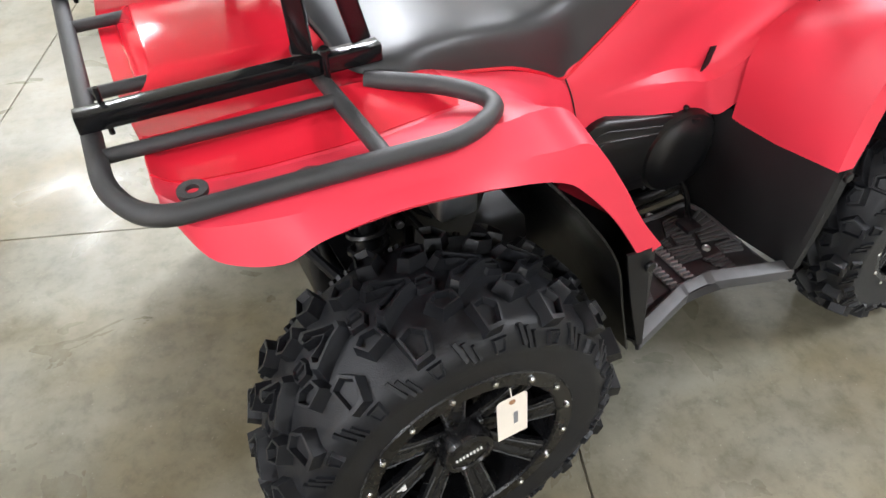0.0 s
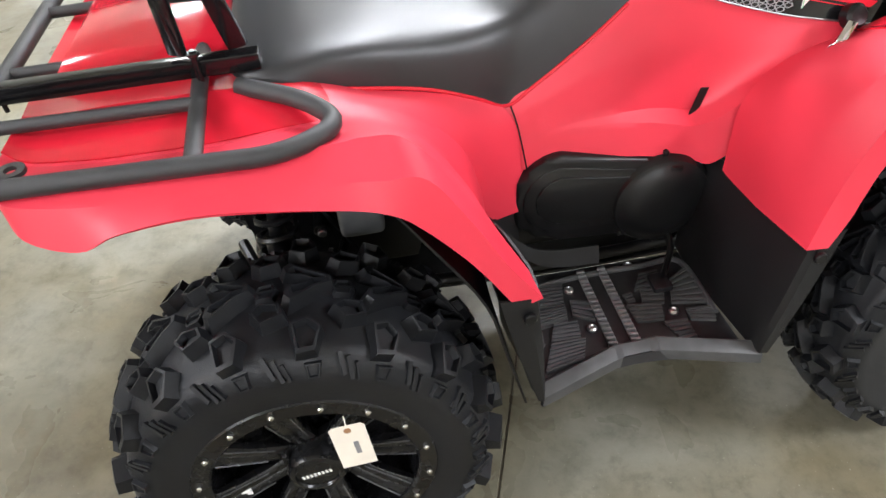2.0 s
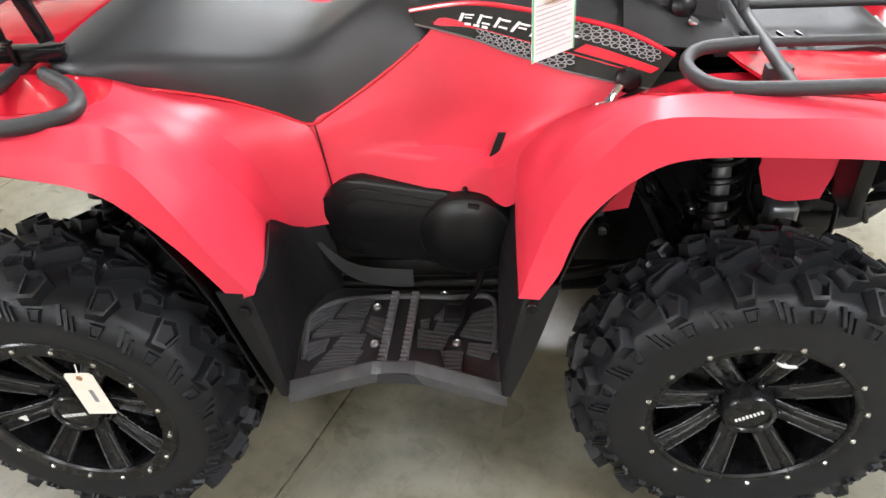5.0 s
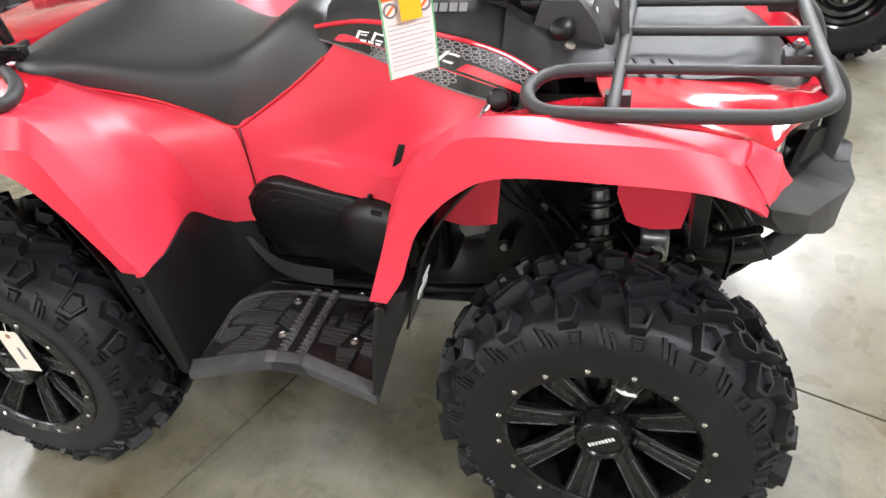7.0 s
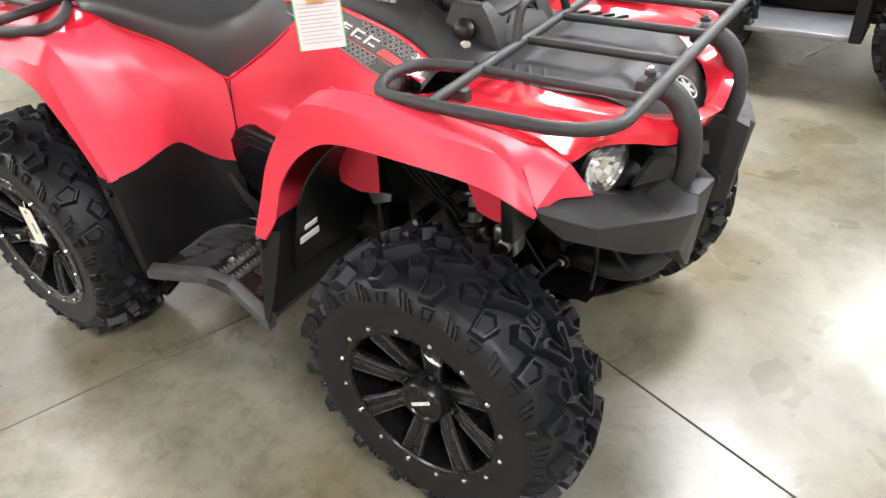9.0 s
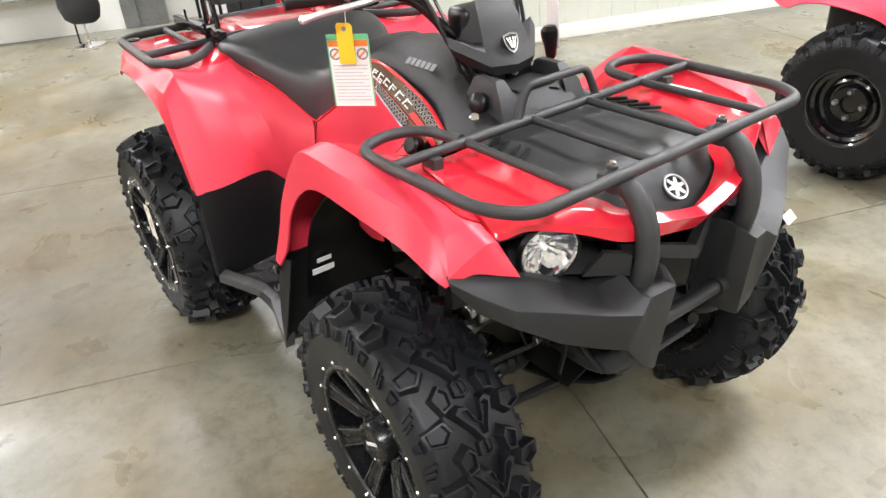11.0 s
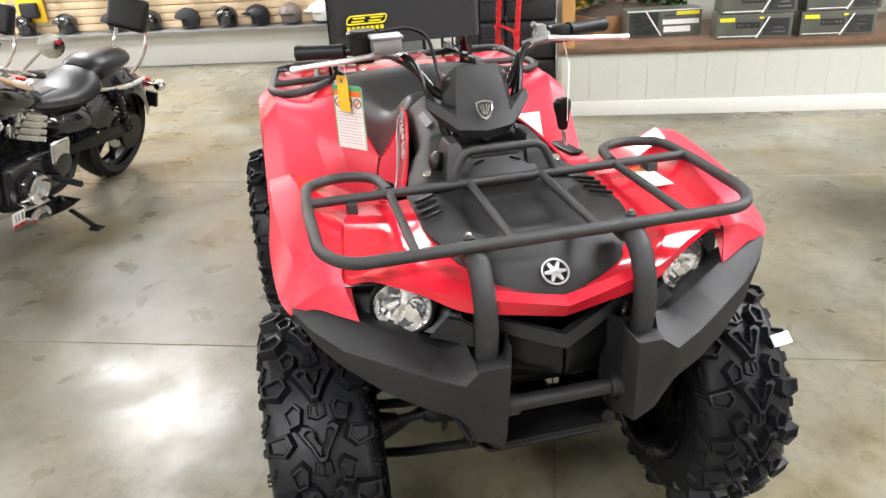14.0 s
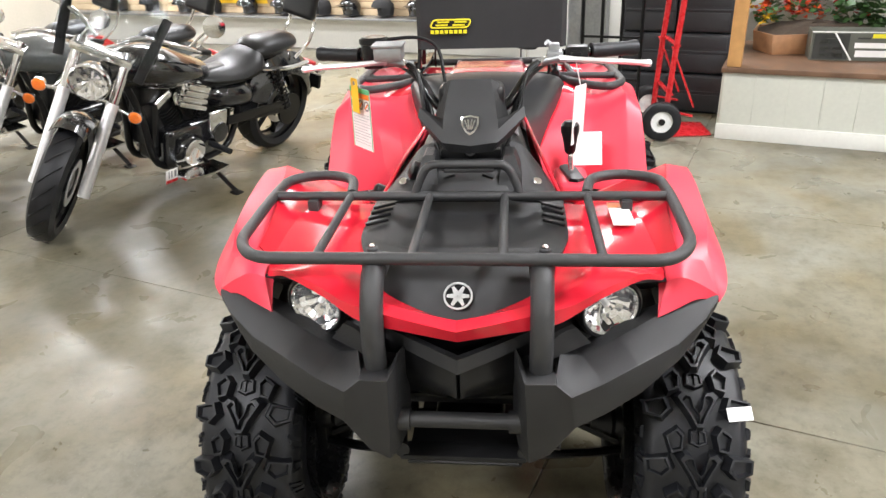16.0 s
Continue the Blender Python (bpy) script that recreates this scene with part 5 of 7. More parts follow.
    # console in front of the bars
    c = part("front_console", loft([[Vector((x, -w, .84)), Vector((x, -w, z - .012)), Vector((x, -w + .014, z)), Vector((x, w - .014, z)), Vector((x, w, z - .012)), Vector((x, w, .84))] for x, w, z in ((.40, .090, .915), (.47, .098, .925), (.545, .098, .922), (.590, .090, .872))]), M_GREY, q, "dark grey front console", 30)
    for s in (-1, 1):
        part("console_horn", loft([[Vector((x0, s * y0, z)), Vector((x1, s * y0, z)), Vector((x1, s * y1, z)), Vector((x0, s * y1, z))] for x0, x1, y0, y1, z in ((.44, .580, .062, .118, .862), (.45, .560, .066, .112, .915), (.46, .532, .074, .100, .948), (.465, .526, .078, .096, .952))]), M_GREY, c, "dark grey horn beside the lid", 20)
        part("slot", bar((.552, s * .030, .916), (.557, s * .052, .908), .004, .006, .001), M_BLACK_DEEP, c)
    part("lid", box(.49, .548, -.055, .055, .915, .928, .006), M_GREY, c, "grey console lid")
    part("side_knob", lathe([(.018, 0), (.022, .004), (.022, .018), (.014, .024), (0, .025)], 16, axis_pose((.50, -.112, .905), (.2, -1, .35))), M_BLACK_DEEP, c, "round black plug")
    # instrument cowl
    L = [[(.408, 0.0, 1.090), (.406, .045, 1.089), (.402, .062, 1.080)], [(.437, 0, 1.055), (.430, .054, 1.050), (.398, .074, 1.036)], [(.458, 0, 1.018), (.448, .060, 1.010), (.392, .084, 1.004)],
         [(.474, 0, .985), (.458, .062, .990), (.398, .119, 1.026)], [(.488, 0, .960), (.474, .062, .964), (.410, .122, 1.006)], [(.480, 0, .940), (.470, .050, .943), (.428, .092, .966)]]
    full = [[(x, -y, z) for x, y, z in reversed(g[1:])] + g for g in L]
    cw = part("instrument_cowl", sheet(full, 1, 3, .005, 0), M_GREY, q, "dark grey instrument cowl with a silver shield badge", 24)
    m = Matrix.Translation((.4665, 0, 1.003)) @ Euler((radians(90), 0, radians(90))).to_matrix().to_4x4() @ pose(0, 0, 0, -22)
    shield = [(-.020, .016), (0, .020), (.020, .016), (.019, -.002), (.010, -.018), (0, -.024), (-.010, -.018), (-.019, -.002)]
    part("shield_badge", prism(shield, m, .003, .001), M_CHROME, cw, "silver shield badge")
    part("shield_field", prism([(x * .8, y * .8) for x, y in shield], m @ pose(0, 0, .002), .0018, 0), M_GREY, cw, "dark shield field")
    part("shield_lines", merge(*[move(box(-.0012, .0012, -.012, .010, .0035, .005, 0), m @ pose(dx, 0, 0, 0, 0, a)) for dx, a in ((-.008, 20), (-.003, 8), (.003, -8), (.008, -20))]), M_CHROME, cw)
    part("instrument_back", merge(box(.34, .41, -.075, .075, .985, 1.075, .02, 3), box(.34, .44, -.035, .035, .945, 1.0, .015, 3)), M_BLACK_DEEP, cw)
    part("stem", merge(rod((.46, 0, .86), (.36, 0, 1.03), .018, 14), box(.35, .46, -.07, .07, .915, .945, .01), rod((.455, 0, .93), (.475, 0, .945), .012, 10)), M_BLACK_DEEP, q)
    # handlebar
    h = part("handlebar", tube(rounded([(.225, -.385, 1.122), (.285, -.20, 1.122), (.325, -.135, 1.093), (.372, -.075, 1.010), (.372, .075, 1.010), (.325, .135, 1.093), (.285, .20, 1.122), (.225, .385, 1.122)], .035, 6), .0112, 12), M_BAR, q, "gloss black steel handlebar")
    for s in (-1, 1):
        d = Vector((-.09, s * .265, 0)).normalized()
        a = Vector((.262, s * .275, 1.122))
        g = part("grip", tube([a + d * .118 * t for t in (0, .04, .05, .1, .15, .2, .5, .8, .93, 1.0)], .0165, 14, False, [.019, .019, .0165, .0165, .0172, .0165, .0165, .0165, .0185, .0175]), M_RUBBER, h, "black ribbed rubber grip")
        part("lever", tube(spline([(.318, s * .185, 1.118), (.332, s * .23, 1.116), (.336, s * .29, 1.112), (.330, s * .35, 1.108), (.326, s * .397, 1.103)], 5), .006, 8, False, [.0085, .008, .008, .0078, .0075] + [.0065] * 14 + [.008, .0085]), M_POLISH, h, "polished alloy lever")
        part("lever_ball", lathe([(0, -.009), (.006, -.007), (.009, 0), (.006, .007), (0, .009)], 12, Matrix.Translation((.326, s * .399, 1.103))), M_POLISH, h)
        part("lever_perch", merge(box(.285, .325, s * .19 - .018, s * .19 + .018, 1.105, 1.133, .007, 2), rod((.315, s * .14, 1.105), (.322, s * .20, 1.118), .010)), M_ALU, h, "alloy lever perch")
        part("adjuster", rod((.325, s * .125, 1.088), (.318, s * .172, 1.118), .0075), M_CHROME, h, "bright cable adjuster")
        for k in range(3):
            part("cable", tube(spline([(.315 + .006 * k, s * (.17 - .01 * k), 1.112), (.335 + .008 * k, s * .125, 1.075 + .008 * k), (.375 + .010 * k, s * (.092 + .006 * k), 1.00), (.40 + .012 * k, s * (.085 - .012 * k), .945), (.42, s * .06, .90)], 5), .0048, 6), M_BLACK_DEEP, h, "black control cable")
    part("throttle_box", merge(lathe([(.030, 0), (.032, .004), (.032, .032), (.036, .034), (.036, .044), (.030, .049), (0, .050)], 24, pose(.285, -.235, 1.120)), box(.262, .308, -.262, -.212, 1.095, 1.130, .01, 2)), M_BLACK_DEEP, h, "black throttle box with a round lid")
    part("brake_reservoir", merge(box(.318, .378, -.222, -.158, 1.125, 1.158, .006, 2), box(.314, .382, -.226, -.154, 1.156, 1.163, .003)), M_ALU, h, "grey alloy brake fluid reservoir")
    part("brake_hose", tube(spline([(.31, -.20, 1.165), (.29, -.13, 1.165), (.285, -.085, 1.14), (.30, -.07, 1.08), (.34, -.06, 1.02)], 6), .0042, 8), M_BLACK_DEEP, h, "looped black hose")
    part("switch_box", merge(box(.262, .302, .215, .268, 1.098, 1.140, .01, 2), box(.30, .312, .225, .25, 1.11, 1.13, .004)), M_BLACK_DEEP, h, "black switch box")
    part("choke_lever", merge(rod((.29, .19, 1.135), (.30, .17, 1.150), .007), box(.285, .315, .175, .20, 1.125, 1.148, .005)), M_ALU, h, "bare alloy lever")
    # gear lever on the near flank
    g = part("gear_lever", rod((.361, .233, .862), (.352, .229, .915), .0065), M_CHROME, q, "chromed gear lever")
    part("gear_knob", lathe([(.009, 0), (.013, .006), (.017, .035), (.022, .055), (.022, .068), (.014, .078), (0, .081)], 18, axis_pose((.353, .2295, .900), (-.06, -.03, 1))), M_BLACK_DEEP, g, "black gear knob")
    part("gear_gate", prism([(-.05, -.018), (.05, -.018), (.06, 0), (.05, .018), (-.05, .018), (-.06, 0)], pose(.36, .235, .850, 0, 0, 10), .008, .003), M_BLACK_DEEP, q, "black gear gate")
    part("gear_pod", box(.29, .43, .195, .275, .80, .850, .02, 3), M_RED, q, "red gear lever housing")
    # labels on the far fenders
    part("warning_label", merge(box(.60, .715, .288, .330, .8675, .8695, .0004, 1)), M_LABEL, q, "white warning label with an orange head")
    part("label_head", box(.60, .626, .288, .330, .8698, .8706, 0), M_ORANGE, q, "orange label head")
    part("label_strip", box(.562, .578, .262, .378, .866, .868, .0004, 1), M_LABEL, q, "white strip label")
    part("flank_label", prism([(-.05, -.055), (.05, -.055), (.05, .05), (-.05, .05)], axis_pose((-.205, .325, .745), (1, .05, .45)), .002, 0), M_LABEL, q, "white warning label with an orange head")


def hang_tag(name, label, p, w, h, yaw, material, tilt=0.0):
    """A card hung from a thread at p."""
    m = Matrix.Translation(p) @ pose(0, 0, 0, 90, 0, yaw) @ pose(0, 0, 0, 0, 0, tilt)
    t = part(name, prism([(-w / 2, 0), (-w / 2 + .005, .006), (w / 2 - .005, .006), (w / 2, 0), (w / 2, -h), (-w / 2, -h)], m, .0012, 0), material, None, label, category="tag")
    return t, m


def build_tags():
    t, m = hang_tag("hang_tag", "white printed safety card with green and orange head on the lever", (.274, -.282, 1.040), .092, .148, 42, M_LABEL)
    part("green_edge", merge(move(box(-.046, .046, -.006, .006, .0014, .0022, 0), m), move(box(-.046, -.0435, -.148, 0, .0014, .0022, 0), m), move(box(.0435, .046, -.148, 0, .0014, .0022, 0), m)), M_GREEN, t, "green card border")
    part("orange_band", move(box(-.043, .043, -.019, -.0065, .0014, .0022, 0), m), M_ORANGE, t, "orange band")
    for x in (-.030, .002, .030):
        part("ring_mark", lathe([(.009, .0014), (.0125, .0014), (.0125, .0024), (.009, .0024), (.009, .0014)], 18, m @ pose(x, -.035, 0)), M_INK, t, "dark ring mark")
        part("ring_bar", move(box(-.011, .011, -.002, .002, .0014, .0023, 0), m @ pose(x, -.035, 0, 0, 0, 45)), M_ORANGE, t)
    part("small_print", bars_of_print([(-.038, .038 - .012 * (k % 3 == 2), -.060 - .0075 * k, -.0585 - .0075 * k) for k in range(11)], m @ pose(0, 0, .0013)), M_PRINT, t, "grey printed lines")
    part("thread", tube(spline([(.274, -.282, 1.044), (.277, -.282, 1.075), (.285, -.285, 1.108)], 4), .0009, 5), M_LABEL, t)
    y, m = hang_tag("price_tag", "small yellow card tag hung from the lever", (.284, -.292, 1.066), .036, .078, 38, M_YELLOW)
    part("eyelet", disc(.005, .0008, m @ pose(0, -.006, .0012), 12, 0), M_INK, y)
    w, m = hang_tag("paper_strip", "folded white paper card hung from the lever", (.335, .250, 1.052), .080, .128, -24, M_LABEL, 5)
    part("thread", tube([(.335, .250, 1.052), (.330, .236, 1.112)], .0012, 5), M_LABEL, w)
    r, m = hang_tag("wheel_tag", "cream card tag hung on the rear wheel", (-.551, -.612, .462), .056, .104, 0, M_PAPER, 4)
    part("print", bars_of_print([(.002, .010, -.070, -.038)], m @ pose(0, 0, .0012)), M_INK, r, "grey printed bar")
    part("eyelet", disc(.006, .001, m @ pose(0, -.006, .0012), 12, 0), M_CRATE, r, "brown eyelet")
    part("thread", tube([(-.551, -.613, .460), (-.552, -.606, .484)], .0012, 5), M_PAPER, r)
    part("wheel_sticker", prism([(-.009, -.008), (.009, -.006), (.008, .008), (-.009, .007)], pose(-.742, -.589, .305, 90), .003, .0005), M_LABEL, None, "small white sticker on a rear wheel spoke", category="sticker")
    part("wheel_sticker", tube(spline([(.644, -.532, .462), (.660, -.534, .448), (.682, -.535, .447)], 3), .005, 6), M_LABEL, None, "curled white sticker on a front wheel spoke", category="sticker")
    part("tyre_sticker", prism([(-.013, -.024), (.013, -.024), (.013, .024), (-.013, .024)], axis_pose((.860, .527, .540), (.72, .12, .69)) @ pose(0, 0, 0, 0, 0, 90), .003, .0005), M_LABEL, None, "white sticker on a front tyre", category="sticker")


# ---- display ledge, helmet wall and what stands by them ----
def build_ledge():
    b1 = B1
    base = fixed("display_plinth", box(LEDGE_A - 1.15, LEDGE_A - .012, LEDGE_B, b1, 0, LEDGE_H - .035, 0), M_CREAM, "cream boarded front of a low display ledge", "ledge")
    b = LEDGE_B
    while b < 6.0:
        fixed("board", box(LEDGE_A - .012, LEDGE_A, b + .0004, min(b + .2005, 6.0) - .0004, .10, LEDGE_H - .035, .0012, 1), M_CREAM, "", "", base)
        b += .2005
    fixed("baseboard", box(LEDGE_A - .012, LEDGE_A + .014, LEDGE_B - .012, b1, 0, .105, .004), M_TRIM, "white skirting board along the display ledge", "baseboard")
    fixed("end_panel", box(LEDGE_A - 1.15, LEDGE_A - .012, LEDGE_B - .012, LEDGE_B - .001, .0, LEDGE_H - .035, 0), M_CREAM, "cream end panel of the display ledge", "panel")
    fixed("ledge_board", box(LEDGE_A - 1.15, LEDGE_A + .025, LEDGE_B - .02, b1, LEDGE_H - .034, LEDGE_H, .006), M_WOODLEDGE, "brown wooden board on top of the ledge", "ledge")
    fixed("corner_post", box(LEDGE_A - .115, LEDGE_A - .005, LEDGE_B + .008, LEDGE_B + .094, LEDGE_H + .001, CEIL - .002, .006), M_PINE, "varnished pine corner post", "post")
    fixed("alcove_wall", box(LEDGE_A - 1.30, LEDGE_A - 1.15, LEDGE_B - .012, b1, 0, CEIL - .002, 0), M_CREAM, "pale wall behind the display ledge", "wall")
    # helmet wall
    fixed("helmet_wall", box(A0, WALL_A, B0, -1.83, 0, .385, 0), M_WHITE, "low white wall under the helmet shelf", "wall")
    fixed("plain_wall", box(A0, WALL_A, -1.83, -1.40, 0, CEIL - .002, 0), M_WHITE, "plain white wall end", "wall")
    fixed("helmet_shelf", box(A0, WALL_A + .26, B0, -1.84, .386, .412, .004), M_ALU, "long grey shelf under the slatted wall", "shelf")
    sw = fixed("slat_wall", box(A0, WALL_A + .002, B0, -1.84, .414, 2.6, 0), M_CRATE, "maple slatted display wall with dark grooves", "wall")
    for i in range(17):
        z = .418 + i * .082
        fixed("slat", box(WALL_A + .003, WALL_A + .020, B0, -1.845, z, z + .074, .003), M_SLAT, "", "", sw)
    fixed("door_frame", merge(box(A0, WALL_A + .04, -1.40, -1.26, 0, CEIL - .002, .004), box(A0, WALL_A + .02, -1.26, -1.0, 0, CEIL - .002, .004)), M_ALU, "grey steel door frame", "frame")


def helmet(m, material, peak=False, open_face=True):
    t = thing("helmet", "open-face motorcycle helmet on the wall shelf", "helmet", ROOM @ m, "helmets on the shelf")
    rings = []
    for i in range(9):
        f = i / 8
        z = .02 + .20 * f
        r = .125 * math.sqrt(max(0.02, 1 - max(0, (f - .45) / .56) ** 2)) * (1 - .12 * max(0, .35 - f) / .35)
        ring = []
        for k in range(20):
            a = 2 * math.pi * k / 20
            x = r * 1.10 * math.cos(a)
            if f < .45 and abs(a - math.pi) > math.pi * .62:
                x *= .45
            ring.append(Vector((x, r * .92 * math.sin(a), z)))
        rings.append(ring)
    part("shell", loft(rings), material, t)
    part("rim_trim", tube([Vector((.118 * 1.0 * math.cos(a) if math.cos(a) < .35 else .05, .105 * math.sin(a), .022)) for a in [2 * math.pi * k / 20 for k in range(20)]], .006, 6, True), M_RUBBER, t)
    if peak:
        part("peak", sheet([[(.10, -.07, .15), (.11, 0, .155), (.10, .07, .15)], [(.17, -.055, .135), (.185, 0, .14), (.17, .055, .135)]], 4, 3, .004, 0), material, t)
    return t


def build_helmets():
    for i, (b, z, mt, pk) in enumerate(((-7.9, .415, M_BIKE, False), (-7.3, .415, M_RUBBER, False), (-6.7, .415, M_BIKE, True), (-6.2, .415, M_RUBBER, False), (-5.6, .415, M_BIKE, False), (-5.07, .415, M_BIKE, False), (-4.48, .415, M_CLOTH, False), (-4.05, .415, M_BIKE, True), (-3.60, .415, M_CLOTH, False), (-3.15, .415, M_BIKE, True), (-2.79, .415, M_RUBBER, True), (-2.42, .415, M_HELM_GREY, False), (-2.09, .415, M_LABEL, True))):
        helmet(pose(WALL_A + .13, b, z, 0, 0, -35 + 12 * math.sin(3 * i)), mt, pk)
    for i, b in enumerate((-5.2, -4.6, -4.1, -3.5, -3.0, -2.5)):
        t = helmet(pose(WALL_A + .15, b, .80, 0, 0, -35 + 15 * math.sin(2 * i)), (M_BIKE, M_RUBBER)[i % 2], i % 2 == 0)
        part("peg", rod((-.145, 0, .04), (.06, 0, .03), .006), M_STEEL, t)
    for b in (-6.75, -5.95, -5.5):
        s = thing("hanging_pack", "bright yellow carded pack hung on the slatted wall", "pack", ROOM @ pose(WALL_A + .05, b, .54), "yellow packs on the wall")
        part("card", box(-.004, .004, -.17, .17, 0, .36, .003), M_YELLOW, s)
        part("pouch", box(.004, .06, -.11, .11, .05, .22, .03, 3), M_CLOTH, s, "black pouch")
        part("peg", rod((-.03, 0, .33), (.05, 0, .325), .005), M_STEEL, s)


def garment():
    t = thing("display_garment", "black vest and pale shirt on a chrome stand", "garment", ROOM @ pose(-5.25, -1.66, 0, 0, 0, -20))
    part("stand", merge(rod((0, 0, .02), (0, 0, 1.0), .011), lathe([(.14, 0), (.14, .012), (.03, .03), (.012, .04)], 24)), M_CHROME, t, "chrome stand")
    part("stand_leg", tube([(-.05, -.12, 0), (-.03, -.10, .5), (0, -.05, 1.0)], .008, 8), M_BLACK_DEEP, t)
    part("vest", loft([[Vector((.11 * w * math.cos(a), .19 * w * math.sin(a), z)) for a in [2 * math.pi * k / 18 for k in range(18)]] for z, w in ((.20, .55), (.24, .85), (.34, 1.0), (.55, .92), (.80, 1.0), (1.05, 1.12), (1.2, .8))]), M_CLOTH, t, "black vest")
    part("shirt_front", loft([[Vector((.05 + .075 * w * math.cos(a), .05 + .09 * w * math.sin(a), z)) for a in [2 * math.pi * k / 14 for k in range(14)]] for z, w in ((.42, .6), (.48, .95), (.70, 1), (1.0, .95), (1.18, .6))]), M_SHIRT, t, "pale blue shirt")
    part("price_card", box(.12, .123, -.04, .0, .50, .62, .001), M_LABEL, t)


def carton(m, w, d, h, dark=False):
    t = thing("winch_carton", "grey-green printed carton with yellow marks on the ledge", "carton", ROOM @ m, "cartons on the ledge")
    part("body", box(0, d, 0, w, 0, h, .003), M_CARTON, t)
    f = Matrix.Translation((d, 0, 0)) @ Euler((radians(90), 0, radians(90))).to_matrix().to_4x4()

    def face(x0, x1, y0, y1, mt, name):
        part(name, move(box(x0 * w, x1 * w, y0 * h, y1 * h, .0002, .0012, 0), f), mt, t)
    if dark:
        face(.03, .42, .05, .92, M_CARTON_DARK, "dark_panel")
        face(.48, .97, .44, .62, M_LABEL, "white_bar")
        face(.50, .86, .14, .36, M_LABEL, "white_bar")
        face(.66, .97, .78, .92, M_YELPRINT, "yellow_bar")
        face(.0, 1, .955, .995, M_LABEL, "white_edge")
        face(.50, .64, .74, .80, M_CARTON_DARK, "dark_bar")
        for x0, x1, y0, y1 in ((.09, .20, .56, .68), (.23, .36, .36, .46), (.10, .20, .34, .46), (.10, .20, .14, .24), (.23, .36, .12, .26), (.14, .33, .74, .77)):
            face(x0, x1, y0, y1, M_CARTON, "print_bar")
        part("white_stripe", move(bar((w * .25, h * .95, .0010), (w * .47, h * .02, .0010), .010, .0012, 0), f), M_LABEL, t)
    else:
        face(.04, .24, .70, .86, M_YELPRINT, "yellow_bar")
        face(.26, .58, .42, .68, M_CARTON_DARK, "dark_panel")
        for k in range(6):
            face(.29 + .045 * k, .318 + .045 * k, .50, .60, M_ALU, "print_bar")
        face(.03, .55, .07, .11, M_LABEL, "white_bar")
        face(.62, .96, .10, .80, M_CARTON_DARK, "dark_panel")
        for k in range(3):
            face(.74 + .02 * k, .92 - .03 * k, .22 + .18 * k, .28 + .18 * k, M_ALU, "print_bar")
        part("white_stripe", move(box(-.005, .005, 0, h * 1.0, .0003, .0018, 0), f @ pose(w * .54, 0, 0, 0, 0, -28) ), M_LABEL, t)
        face(.56, .62, .80, .88, M_YELPRINT, "yellow_bar")
    return t


